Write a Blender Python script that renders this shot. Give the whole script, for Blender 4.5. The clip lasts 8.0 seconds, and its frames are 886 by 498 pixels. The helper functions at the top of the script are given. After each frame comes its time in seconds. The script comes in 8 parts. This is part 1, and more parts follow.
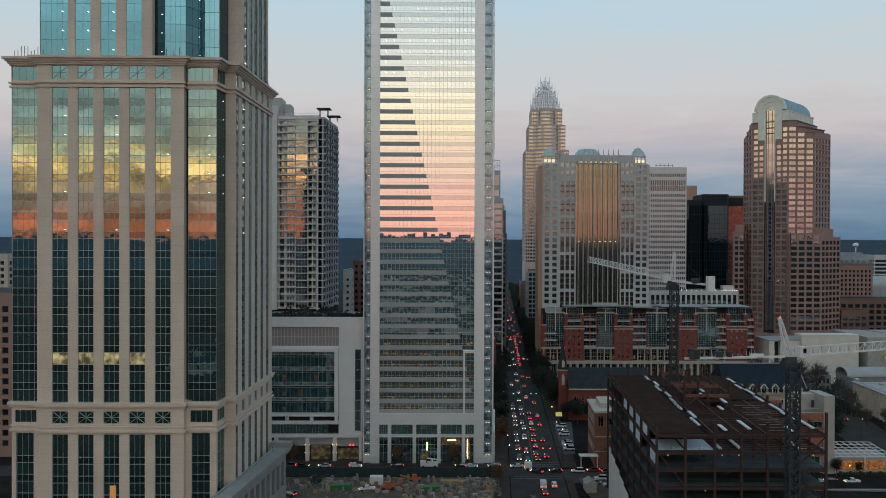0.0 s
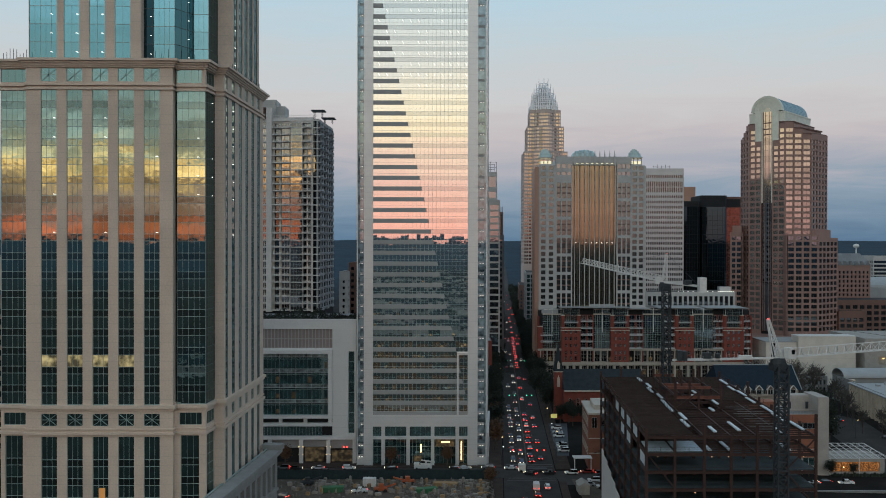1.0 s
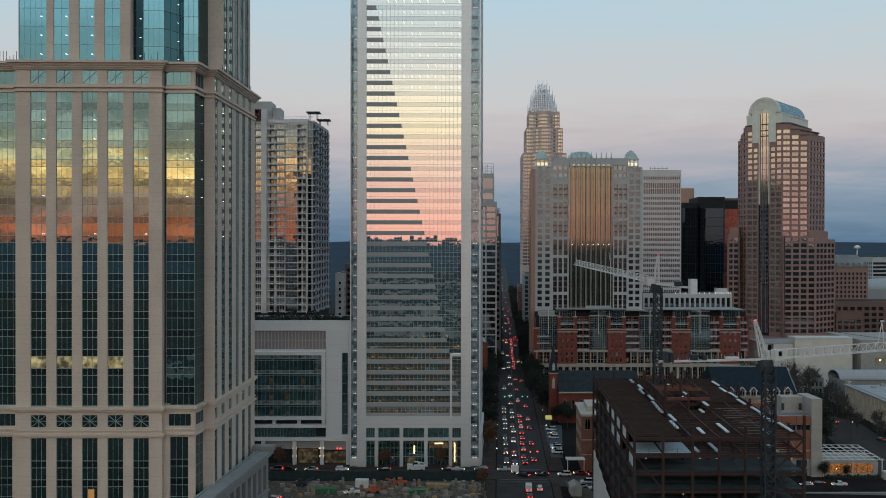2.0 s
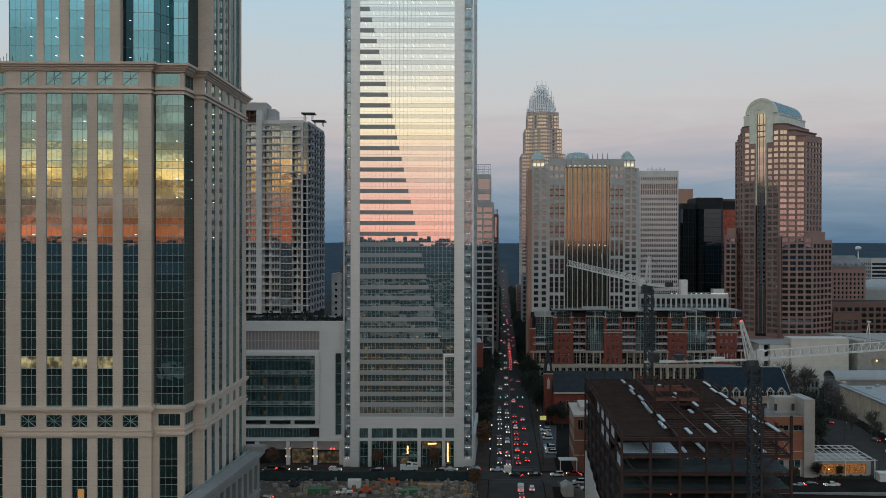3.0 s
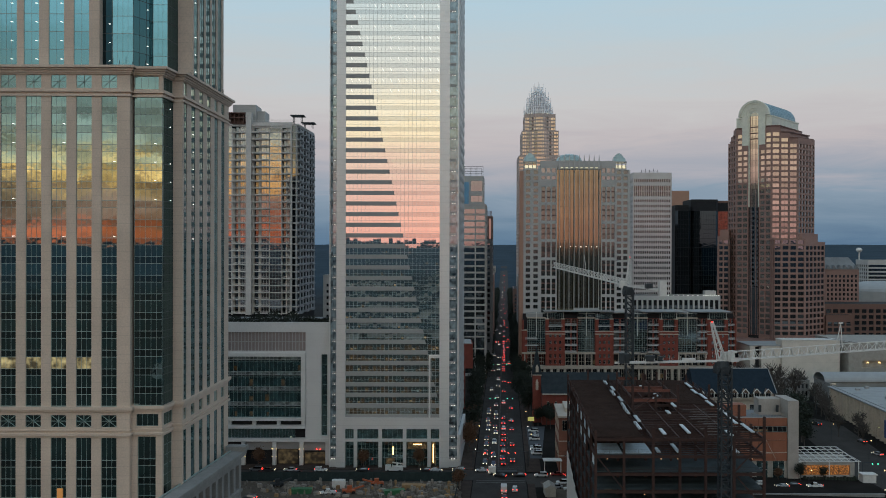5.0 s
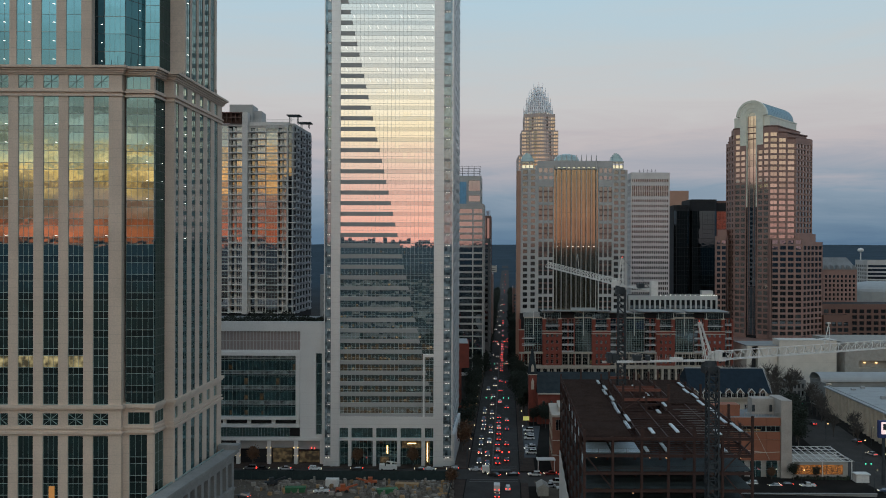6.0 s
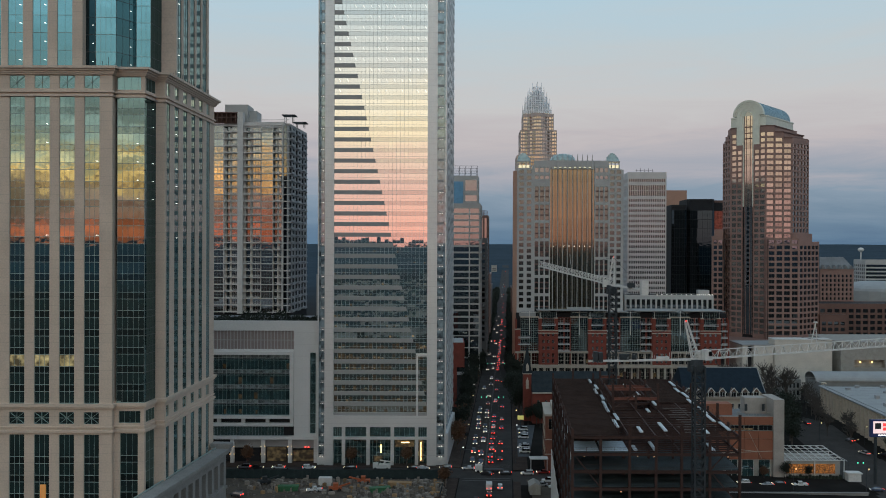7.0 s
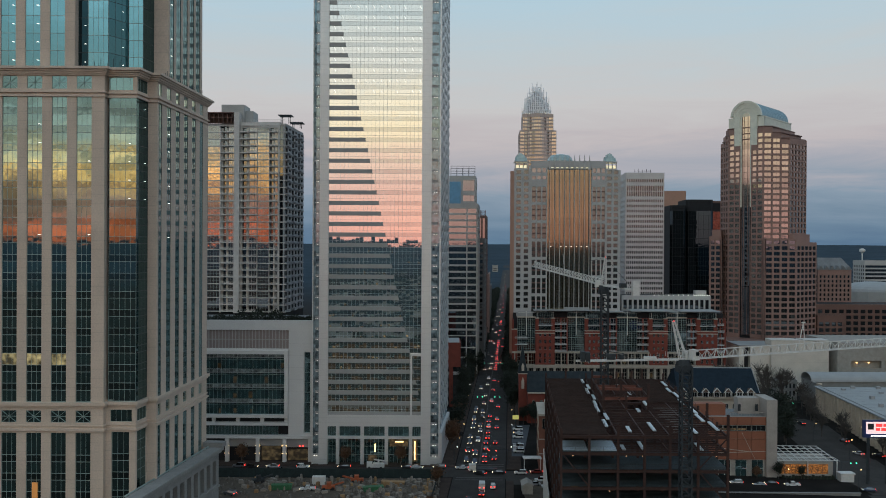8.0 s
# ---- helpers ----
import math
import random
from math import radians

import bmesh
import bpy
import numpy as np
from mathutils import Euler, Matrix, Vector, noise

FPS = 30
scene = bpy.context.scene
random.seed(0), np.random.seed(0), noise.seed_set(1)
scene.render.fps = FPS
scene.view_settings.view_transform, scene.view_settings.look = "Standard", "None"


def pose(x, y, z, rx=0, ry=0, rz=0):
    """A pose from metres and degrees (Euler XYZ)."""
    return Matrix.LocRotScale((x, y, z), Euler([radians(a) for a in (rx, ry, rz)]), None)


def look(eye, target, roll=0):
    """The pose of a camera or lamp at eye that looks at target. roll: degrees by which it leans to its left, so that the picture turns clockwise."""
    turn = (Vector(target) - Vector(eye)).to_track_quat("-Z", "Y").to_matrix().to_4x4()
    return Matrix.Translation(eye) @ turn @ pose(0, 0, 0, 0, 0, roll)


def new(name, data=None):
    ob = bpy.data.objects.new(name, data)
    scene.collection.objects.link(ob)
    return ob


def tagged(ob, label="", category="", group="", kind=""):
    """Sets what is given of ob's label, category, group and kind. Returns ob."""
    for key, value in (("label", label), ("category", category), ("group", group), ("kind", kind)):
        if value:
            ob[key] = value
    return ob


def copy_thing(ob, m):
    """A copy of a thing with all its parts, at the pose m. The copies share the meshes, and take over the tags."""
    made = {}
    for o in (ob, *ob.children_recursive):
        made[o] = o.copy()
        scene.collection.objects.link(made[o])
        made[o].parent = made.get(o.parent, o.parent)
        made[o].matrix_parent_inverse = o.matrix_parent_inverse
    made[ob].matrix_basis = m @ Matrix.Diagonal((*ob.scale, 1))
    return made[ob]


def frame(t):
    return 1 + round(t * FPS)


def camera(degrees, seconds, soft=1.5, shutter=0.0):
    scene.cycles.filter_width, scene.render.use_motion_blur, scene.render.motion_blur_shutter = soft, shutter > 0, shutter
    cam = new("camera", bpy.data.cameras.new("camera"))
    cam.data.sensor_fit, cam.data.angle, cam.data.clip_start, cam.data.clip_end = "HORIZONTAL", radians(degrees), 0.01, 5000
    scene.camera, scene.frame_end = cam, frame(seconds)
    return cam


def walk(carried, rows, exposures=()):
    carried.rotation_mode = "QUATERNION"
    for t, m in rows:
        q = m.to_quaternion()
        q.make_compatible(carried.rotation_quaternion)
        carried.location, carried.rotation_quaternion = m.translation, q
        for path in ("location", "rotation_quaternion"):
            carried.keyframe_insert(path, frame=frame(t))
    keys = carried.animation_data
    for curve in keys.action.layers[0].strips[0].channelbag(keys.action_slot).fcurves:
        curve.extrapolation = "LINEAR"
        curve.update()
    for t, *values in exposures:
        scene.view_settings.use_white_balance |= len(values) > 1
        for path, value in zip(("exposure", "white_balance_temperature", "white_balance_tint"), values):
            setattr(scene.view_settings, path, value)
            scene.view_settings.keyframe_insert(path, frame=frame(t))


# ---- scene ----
cam = camera(55.0, 8.0, soft=0.95)
PATH = [
    (0, (0.935, 1.016, 84.042), (0.959, 3.016, 84.024), 0.2),
    (0.5, (2.39, 1.113, 84.05), (2.413, 3.113, 84.034), 0.1),
    (1, (3.91, 1.136, 84.065), (3.931, 3.135, 84.051), 0.1),
    (1.5, (5.497, 1.045, 84.089), (5.516, 3.045, 84.077), 0.1),
    (3, (10.474, 0.115, 84.117), (10.486, 2.114, 84.108), 0.1),
    (3.5, (12.164, -0.292, 84.129), (12.174, 1.708, 84.121), 0.1),
    (4, (13.887, -0.73, 84.136), (13.895, 1.27, 84.13), 0.1),
    (4.5, (15.54, -1.136, 84.151), (15.547, 0.864, 84.146), 0.1),
    (6, (20.136, -2.432, 84.131), (20.136, -0.432, 84.125), 0.2),
    (6.5, (21.656, -2.926, 84.148), (21.654, -0.926, 84.142), 0.2),
    (7, (23.167, -3.419, 84.153), (23.164, -1.419, 84.146), 0.2),
    (7.5, (24.656, -3.915, 84.156), (24.65, -1.915, 84.149), 0.2),
    (8, (26.204, -4.377, 84.173), (26.196, -2.377, 84.166), 0.3),
]
walk(cam, [(t, look(eye, target, roll)) for t, eye, target, roll in PATH],
     exposures=[(0.0, -0.02, 6500, 7.5), (3.0, -0.09, 6500, 7.5), (8.0, -0.12, 6500, 7.5)])

# world: dusk sky, bright and warm in the west behind the camera, pink belt over blue in the east
world = bpy.data.worlds.new("dusk_sky")
scene.world = world
world.use_nodes = True
wn, wl = world.node_tree.nodes, world.node_tree.links
wn.clear()


def wnode(kind, **kw):
    n = wn.new(kind)
    for k, v in kw.items():
        n.inputs[k].default_value = v
    return n


def wmath(op, a, b=None, clamp=False):
    n = wn.new("ShaderNodeMath")
    n.operation, n.use_clamp = op, clamp
    for i, s in enumerate((a, b)):
        if s is None:
            continue
        if isinstance(s, (int, float)):
            n.inputs[i].default_value = s
        else:
            wl.new(s, n.inputs[i])
    return n.outputs[0]


def wrange(src, a, b, c=0.0, d=1.0, smooth=True):
    n = wn.new("ShaderNodeMapRange")
    n.interpolation_type = "SMOOTHSTEP" if smooth else "LINEAR"
    wl.new(src, n.inputs[0])
    for i, v in enumerate((a, b, c, d)):
        n.inputs[i + 1].default_value = v
    return n.outputs[0]


def wramp(src, stops):
    n = wn.new("ShaderNodeValToRGB")
    e = n.color_ramp.elements
    while len(e) < len(stops):
        e.new(0.5)
    for i, (p, c) in enumerate(stops):
        e[i].position, e[i].color = p, (*c, 1)
    wl.new(src, n.inputs[0])
    return n.outputs[0]


def wmix(fac, a, b):
    n = wn.new("ShaderNodeMix")
    n.data_type = "RGBA"
    if isinstance(fac, float):
        n.inputs[0].default_value = fac
    else:
        wl.new(fac, n.inputs[0])
    wl.new(a, n.inputs[6])
    wl.new(b, n.inputs[7])
    return n.outputs[2]


tc = wn.new("ShaderNodeTexCoord")
sep = wn.new("ShaderNodeSeparateXYZ")
wl.new(tc.outputs["Generated"], sep.inputs[0])
sx, sy, sz = sep.outputs
# clouds: long flat streaks, and heaped ones in the south-west, that shift the height at which the sky's colour is taken


def cloud_noise(scale, detail):
    stretch = wn.new("ShaderNodeMapping")
    stretch.inputs["Scale"].default_value = scale
    wl.new(tc.outputs["Generated"], stretch.inputs[0])
    cl = wnode("ShaderNodeTexNoise", Scale=1.0, Detail=detail, Roughness=0.62, Distortion=0.7)
    wl.new(stretch.outputs[0], cl.inputs["Vector"])
    return wmath("SUBTRACT", cl.outputs[0], 0.5)


streak = cloud_noise((5.0, 5.0, 42.0), 6.0)
heap = cloud_noise((16.0, 16.0, 46.0), 8.0)
pos_e = wmath("ADD", sz, wmath("MULTIPLY", streak, 0.085))
pos_w = wmath("ADD", sz, wmath("MULTIPLY", streak, wrange(sz, 0.01, 0.08, 0.006, 0.075)))
pos_s = wmath("ADD", sz, wmath("MULTIPLY", heap, wrange(sz, 0.0, 0.07, 0.015, 0.105)))
east = wramp(pos_e, [(0.0, (.105, .19, .30)), (.025, (.15, .25, .36)), (.06, (.24, .33, .44)), (.09, (.40, .41, .485)), (.125, (.54, .495, .53)), (.165, (.595, .58, .60)),
                     (.215, (.545, .61, .66)), (.28, (.475, .63, .74)), (.42, (.40, .54, .68)), (.65, (.32, .44, .58)), (1.0, (.30, .41, .55))])
west = wramp(pos_w, [(0.0, (.65, .42, .43)), (.03, (.75, .50, .51)), (.07, (.78, .57, .56)), (.105, (.94, .77, .65)), (.135, (1.12, 1.0, .72)), (.165, (1.15, 1.08, .86)),
                     (.21, (.88, .92, .88)), (.28, (.72, .85, .89)), (.40, (.92, 1.02, 1.06)), (.58, (.88, .98, 1.04)), (.78, (.60, .72, .82)), (1.0, (.30, .41, .55))])
south = wramp(pos_s, [(0.0, (.13, .15, .16)), (.010, (.42, .15, .11)), (.017, (1.0, .20, .09)), (.028, (.30, .16, .14)), (.050, (.32, .20, .165)), (.066, (.60, .34, .17)),
                      (.078, (1.8, .98, .34)), (.092, (1.05, .76, .40)), (.108, (.56, .53, .40)), (.130, (.36, .41, .37)), (.18, (.30, .42, .42)), (.22, (.28, .46, .50)),
                      (.28, (.40, .64, .73)), (.40, (.80, .95, 1.02)), (.58, (.86, .97, 1.04)), (.78, (.60, .72, .82)), (1.0, (.30, .41, .55))])
puff = cloud_noise((11.0, 11.0, 30.0), 7.0)
rough_sky = wmath("MULTIPLY", wrange(puff, -0.11, 0.13, -0.38, 0.6), wrange(sz, 0.13, 0.19, 1.0, 0.12))
bright = wmath("MULTIPLY", wmath("ADD", rough_sky, 1.0), wrange(sx, -0.54, -0.40, 0.55, 1.0))
lit = wn.new("ShaderNodeVectorMath")
lit.operation = "SCALE"
wl.new(south, lit.inputs[0])
wl.new(bright, lit.inputs["Scale"])
south = lit.outputs[0]
to_side = wmath("MULTIPLY", wrange(sx, -0.30, -0.12, 1.0, 0.0), wrange(sx, -0.66, -0.50, 0.0, 1.0))
glow_axis = wmath("ADD", wmath("MULTIPLY", sy, 0.92), wmath("MULTIPLY", sx, 0.40))
behind = wrange(glow_axis, -0.80, -0.36, 1.0, 0.0)
back = wmix(to_side, west, south)
colour = wmix(behind, east, back)
nish = wn.new("ShaderNodeTexSky")
nish.sky_type, nish.sun_disc = "NISHITA", False
nish.sun_elevation, nish.sun_rotation = radians(1.0), radians(180)
add = wn.new("ShaderNodeMix")
add.data_type, add.blend_type = "RGBA", "ADD"
add.inputs[0].default_value = 0.02
wl.new(colour, add.inputs[6])
wl.new(nish.outputs[0], add.inputs[7])
bg = wnode("ShaderNodeBackground", Strength=1.0)
wl.new(add.outputs[2], bg.inputs[0])
wo = wn.new("ShaderNodeOutputWorld")
wl.new(bg.outputs[0], wo.inputs[0])


# ---- materials ----
def shader(name):
    m = bpy.data.materials.new(name)
    m.use_nodes = True
    nt = m.node_tree
    return m, nt.nodes, nt.links, nt.nodes["Principled BSDF"]


def mat(name, col, rough=0.7, metal=0.0, var=0.25, scale=0.25, fine=2.5, bump=0.05, joint=0.0, rnd=0.0, gloss=0.5):
    """A surface with stains at a large and a fine scale, slight relief and, with joint, level joints that many metres apart."""
    m, n, l, p = shader(name)
    p.inputs["Roughness"].default_value, p.inputs["Metallic"].default_value = rough, metal
    p.inputs["Specular IOR Level"].default_value = gloss
    t = n.new("ShaderNodeTexCoord")
    a, b = n.new("ShaderNodeTexNoise"), n.new("ShaderNodeTexNoise")
    a.inputs["Scale"].default_value, b.inputs["Scale"].default_value = scale, fine
    a.inputs["Detail"].default_value = b.inputs["Detail"].default_value = 5
    l.new(t.outputs["Object"], a.inputs["Vector"])
    l.new(t.outputs["Object"], b.inputs["Vector"])
    mx = n.new("ShaderNodeMath")
    mx.operation = "ADD"
    l.new(a.outputs[0], mx.inputs[0])
    l.new(b.outputs[0], mx.inputs[1])
    val = mx.outputs[0]
    r = n.new("ShaderNodeMapRange")
    l.new(val, r.inputs[0])
    for i, v in enumerate((0.65, 1.35, 1 - var, 1 + var)):
        r.inputs[i + 1].default_value = v
    fac = r.outputs[0]
    if rnd:
        oi = n.new("ShaderNodeObjectInfo")
        rr = n.new("ShaderNodeMapRange")
        l.new(oi.outputs["Random"], rr.inputs[0])
        rr.inputs[3].default_value, rr.inputs[4].default_value = 1 - rnd, 1 + rnd
        mm = n.new("ShaderNodeMath")
        mm.operation = "MULTIPLY"
        l.new(fac, mm.inputs[0])
        l.new(rr.outputs[0], mm.inputs[1])
        fac = mm.outputs[0]
    if joint:
        s = n.new("ShaderNodeSeparateXYZ")
        l.new(t.outputs["Object"], s.inputs[0])
        d = n.new("ShaderNodeMath")
        d.operation = "PINGPONG"
        l.new(s.outputs[2], d.inputs[0])
        d.inputs[1].default_value = joint / 2
        e = n.new("ShaderNodeMapRange")
        l.new(d.outputs[0], e.inputs[0])
        for i, v in enumerate((0.0, 0.07, 0.78, 1.0)):
            e.inputs[i + 1].default_value = v
        mm = n.new("ShaderNodeMath")
        mm.operation = "MULTIPLY"
        l.new(fac, mm.inputs[0])
        l.new(e.outputs[0], mm.inputs[1])
        fac = mm.outputs[0]
    v = n.new("ShaderNodeVectorMath")
    v.operation = "SCALE"
    v.inputs[0].default_value = col
    l.new(fac, v.inputs["Scale"])
    l.new(v.outputs[0], p.inputs["Base Color"])
    if bump:
        bp = n.new("ShaderNodeBump")
        bp.inputs["Strength"].default_value, bp.inputs["Distance"].default_value = 0.6, bump
        l.new(b.outputs[0], bp.inputs["Height"])
        l.new(bp.outputs[0], p.inputs["Normal"])
    return m


def glass(name, tint, inside, mirror=0.8, wave=0.006, rough=0.02, rnd=0.1):
    """Coated facade glass: a tinted mirror coat over a dim room, slightly wavy."""
    m, n, l, p = shader(name)
    p.inputs["Metallic"].default_value, p.inputs["Roughness"].default_value = 1.0, rough
    t = n.new("ShaderNodeTexCoord")
    oi = n.new("ShaderNodeObjectInfo")
    r = n.new("ShaderNodeMapRange")
    l.new(oi.outputs["Random"], r.inputs[0])
    r.inputs[3].default_value, r.inputs[4].default_value = 1 - rnd, 1 + rnd
    v = n.new("ShaderNodeVectorMath")
    v.operation = "SCALE"
    v.inputs[0].default_value = tint
    l.new(r.outputs[0], v.inputs["Scale"])
    l.new(v.outputs[0], p.inputs["Base Color"])
    sh = n.new("ShaderNodeVectorMath")
    sh.operation = "MULTIPLY_ADD"
    l.new(oi.outputs["Random"], sh.inputs[0])
    sh.inputs[1].default_value = (37.0, 91.0, 53.0)
    l.new(t.outputs["Object"], sh.inputs[2])
    w = n.new("ShaderNodeTexNoise")
    w.inputs["Scale"].default_value, w.inputs["Detail"].default_value = 0.55, 1.5
    l.new(sh.outputs[0], w.inputs["Vector"])
    bp = n.new("ShaderNodeBump")
    bp.inputs["Strength"].default_value, bp.inputs["Distance"].default_value = 1.0, wave
    l.new(w.outputs[0], bp.inputs["Height"])
    l.new(bp.outputs[0], p.inputs["Normal"])
    room = n.new("ShaderNodeBsdfDiffuse")
    ns = n.new("ShaderNodeTexNoise")
    ns.inputs["Scale"].default_value = 0.45
    l.new(sh.outputs[0], ns.inputs["Vector"])
    rm = n.new("ShaderNodeMapRange")
    l.new(ns.outputs[0], rm.inputs[0])
    for i, x in enumerate((0.35, 0.7, 0.3, 1.7)):
        rm.inputs[i + 1].default_value = x
    iv = n.new("ShaderNodeVectorMath")
    iv.operation = "SCALE"
    iv.inputs[0].default_value = inside
    l.new(rm.outputs[0], iv.inputs["Scale"])
    l.new(iv.outputs[0], room.inputs[0])
    mix = n.new("ShaderNodeMixShader")
    mix.inputs[0].default_value = mirror
    l.new(room.outputs[0], mix.inputs[1])
    l.new(p.outputs[0], mix.inputs[2])
    l.new(mix.outputs[0], n["Material Output"].inputs[0])
    return m


def glow(name, col, power):
    m, n, l, p = shader(name)
    p.inputs["Base Color"].default_value = (*[min(1, c) for c in col], 1)
    p.inputs["Emission Color"].default_value, p.inputs["Emission Strength"].default_value = (*col, 1), power
    return m


def room_glow(name, col, power, scale=0.5):
    """A lit room behind glass: uneven warm light."""
    m, n, l, p = shader(name)
    t = n.new("ShaderNodeTexCoord")
    a = n.new("ShaderNodeTexNoise")
    a.inputs["Scale"].default_value, a.inputs["Detail"].default_value = scale, 4
    oi, sh = n.new("ShaderNodeObjectInfo"), n.new("ShaderNodeVectorMath")
    sh.operation = "MULTIPLY_ADD"
    l.new(oi.outputs["Random"], sh.inputs[0])
    sh.inputs[1].default_value = (41.0, 67.0, 29.0)
    l.new(t.outputs["Object"], sh.inputs[2])
    l.new(sh.outputs[0], a.inputs["Vector"])
    r = n.new("ShaderNodeMapRange")
    l.new(a.outputs[0], r.inputs[0])
    for i, v in enumerate((0.42, 0.68, 0.08, 1.0)):
        r.inputs[i + 1].default_value = v
    s = n.new("ShaderNodeMath")
    s.operation = "MULTIPLY"
    l.new(r.outputs[0], s.inputs[0])
    s.inputs[1].default_value = power
    l.new(s.outputs[0], p.inputs["Emission Strength"])
    p.inputs["Emission Color"].default_value = (*col, 1)
    p.inputs["Base Color"].default_value = (0.06, 0.05, 0.04, 1)
    p.inputs["Roughness"].default_value = 0.1
    return m


M_STONE = mat("tan_granite", (.625, .50, .40), .65, var=.16, scale=.12, joint=2.3)
M_STONE2 = mat("tan_granite_moulding", (.63, .505, .405), .6, var=.12, scale=.3)
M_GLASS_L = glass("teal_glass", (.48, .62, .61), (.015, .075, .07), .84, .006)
# darker copies of the teal glass: dark reflections put into the tint
M_GLASS_SHADE = glass("shaded_teal_glass", (.085, .185, .20), (.01, .045, .048), .82, .012)
M_GLASS_SHADE_S = glass("shaded_side_teal_glass", (.26, .42, .45), (.06, .15, .16), .6, .010)
M_SPAN_L = glass("teal_spandrel", (.37, .46, .45), (.006, .02, .02), .82, .012)
M_GLASS_T = glass("aqua_glass", (.46, .70, .75), (.03, .09, .10), .85, .008)
M_MULL = mat("pale_mullion", (.34, .42, .40), .45, .3, var=.1, bump=0)
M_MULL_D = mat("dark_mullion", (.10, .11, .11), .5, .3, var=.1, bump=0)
M_WHITE = mat("white_panel", (.78, .785, .775), .38, .42, var=.07, scale=.1, joint=2.02)
M_WHITE2 = mat("white_precast", (.475, .465, .445), .7, var=.1, scale=.15, joint=3.7)
M_GREY = mat("grey_metal_panel", (.33, .33, .33), .5, .1, var=.1, scale=.2)
M_BAND = mat("grey_spandrel_band", (.37, .365, .35), .5, .0, var=.08, scale=.15)
M_GLASS_D = glass("silver_glass", (.96, .95, .93), (.08, .25, .235), .84, .0012, .015, .06)
M_GLASS_S = glass("blue_strip_glass", (.36, .45, .50), (.30, .37, .40), .45, .006)
M_GLASS_P = glass("podium_glass", (.38, .49, .50), (.06, .135, .14), .6, .012)
M_GLASS_N = glass("dark_glass", (.28, .30, .32), (.01, .012, .014), .85, .006)
M_GLASS_B = glass("bronze_glass", (.335, .305, .21), (.02, .018, .014), .82, .009, .06)
M_GLASS_K = glass("black_glass", (.05, .085, .10), (.004, .005, .006), .9, .008)
M_GLASS_R = glass("clear_apartment_glass", (.90, .86, .86), (.10, .09, .09), .5, .016, .02, .2)
M_BEIGE = mat("beige_concrete", (.76, .71, .65), .75, var=.15, scale=.2, joint=3.24)
M_BROWN = mat("brown_granite", (.30, .178, .145), .55, var=.15, scale=.1)
M_PINK = mat("pink_stone", (.42, .24, .17), .6, var=.12, scale=.1)
M_BROWN2 = mat("dark_brown_granite", (.165, .088, .068), .6, var=.15, scale=.1)
M_COPPER = mat("pale_green_copper", (.72, .72, .61), .5, .05, var=.15, scale=.3)
M_VAULT = mat("blue_standing_seam", (.22, .34, .40), .35, .5, var=.15, scale=.3)
M_BRICK = mat("red_brick", (.22, .052, .035), .85, var=.25, scale=.4, fine=5)
M_BRICK2 = mat("orange_brick", (.24, .095, .06), .85, var=.2, scale=.4, fine=5)
M_TERRA = mat("terracotta_panel", (.30, .11, .060), .7, var=.12, scale=.3)
M_CREAM = mat("cream_stone", (.52, .45, .37), .75, var=.15, scale=.3)
M_SLATE = mat("blue_slate_roof", (.014, .025, .036), .8, var=.3, scale=.5, fine=4, gloss=.15)
M_SLATE2 = mat("grey_slate_roof", (.030, .038, .042), .8, var=.3, scale=.5, fine=4, gloss=.15)
M_ROOF = mat("grey_flat_roof", (.22, .23, .23), .85, var=.25, scale=.15)
M_ROOFW = mat("pale_metal_roof", (.34, .35, .345), .6, .0, var=.12, scale=.2)
M_RUST = mat("primed_steel", (.060, .030, .024), .75, .2, var=.35, scale=.5)
M_DECK = mat("steel_deck", (.043, .025, .019), .9, .0, var=.4, scale=.3, fine=1.5, gloss=.1)
M_SHEET = mat("galvanised_sheet", (.60, .70, .76), .4, .15, var=.2, scale=.6)
M_WHITEP = mat("white_paint", (.70, .68, .64), .5, var=.12, scale=.8)
M_CRANE_D = mat("dark_blue_grey_steel", (.038, .046, .052), .6, .3, var=.3, scale=.6)
M_CONC = mat("concrete", (.37, .345, .305), .85, var=.2, scale=.4)
M_WING = mat("grey_wing_stone", (.27, .265, .25), .8, var=.2, scale=.3)
M_PAVE = mat("brick_pavement", (.066, .050, .042), .95, var=.3, scale=.3, gloss=.1)
M_ASPH = mat("asphalt", (.052, .049, .046), .95, var=.3, scale=.15, fine=3, gloss=.15)
M_DIRT = mat("bare_dirt", (.105, .082, .060), .95, var=.35, scale=.12, fine=1.2, bump=.2)
M_LOT = mat("parking_asphalt", (.062, .069, .076), .8, var=.25, scale=.15)
M_ASPH2 = mat("worn_asphalt", (.062, .057, .052), .95, var=.3, scale=.15, fine=3, gloss=.15)
M_PAINT = mat("road_paint", (.13, .13, .12), .8, var=.2, scale=1)
M_FENCE = mat("green_screen_fence", (.02, .035, .035), .9, var=.3, scale=.5)
# near-black fill: the dark of unlit depth is put into its colour
M_DARK = mat("unlit_dark_fill", (.02, .02, .022), .9, var=.2)
M_BARK = mat("bark", (.085, .072, .062), .9, var=.3, scale=2)
M_LEAF_B = mat("brown_leaves", (.12, .06, .03), .8, var=.4, scale=1.2, bump=0)
M_LEAF_G = mat("dark_green_leaves", (.016, .023, .013), .8, var=.4, scale=1.2, bump=0)
M_TYRE = mat("tyre_rubber", (.02, .02, .02), .8, var=.2, bump=0)
M_CARGLASS = glass("car_glass", (.16, .18, .2), (.01, .01, .01), .8, .002)
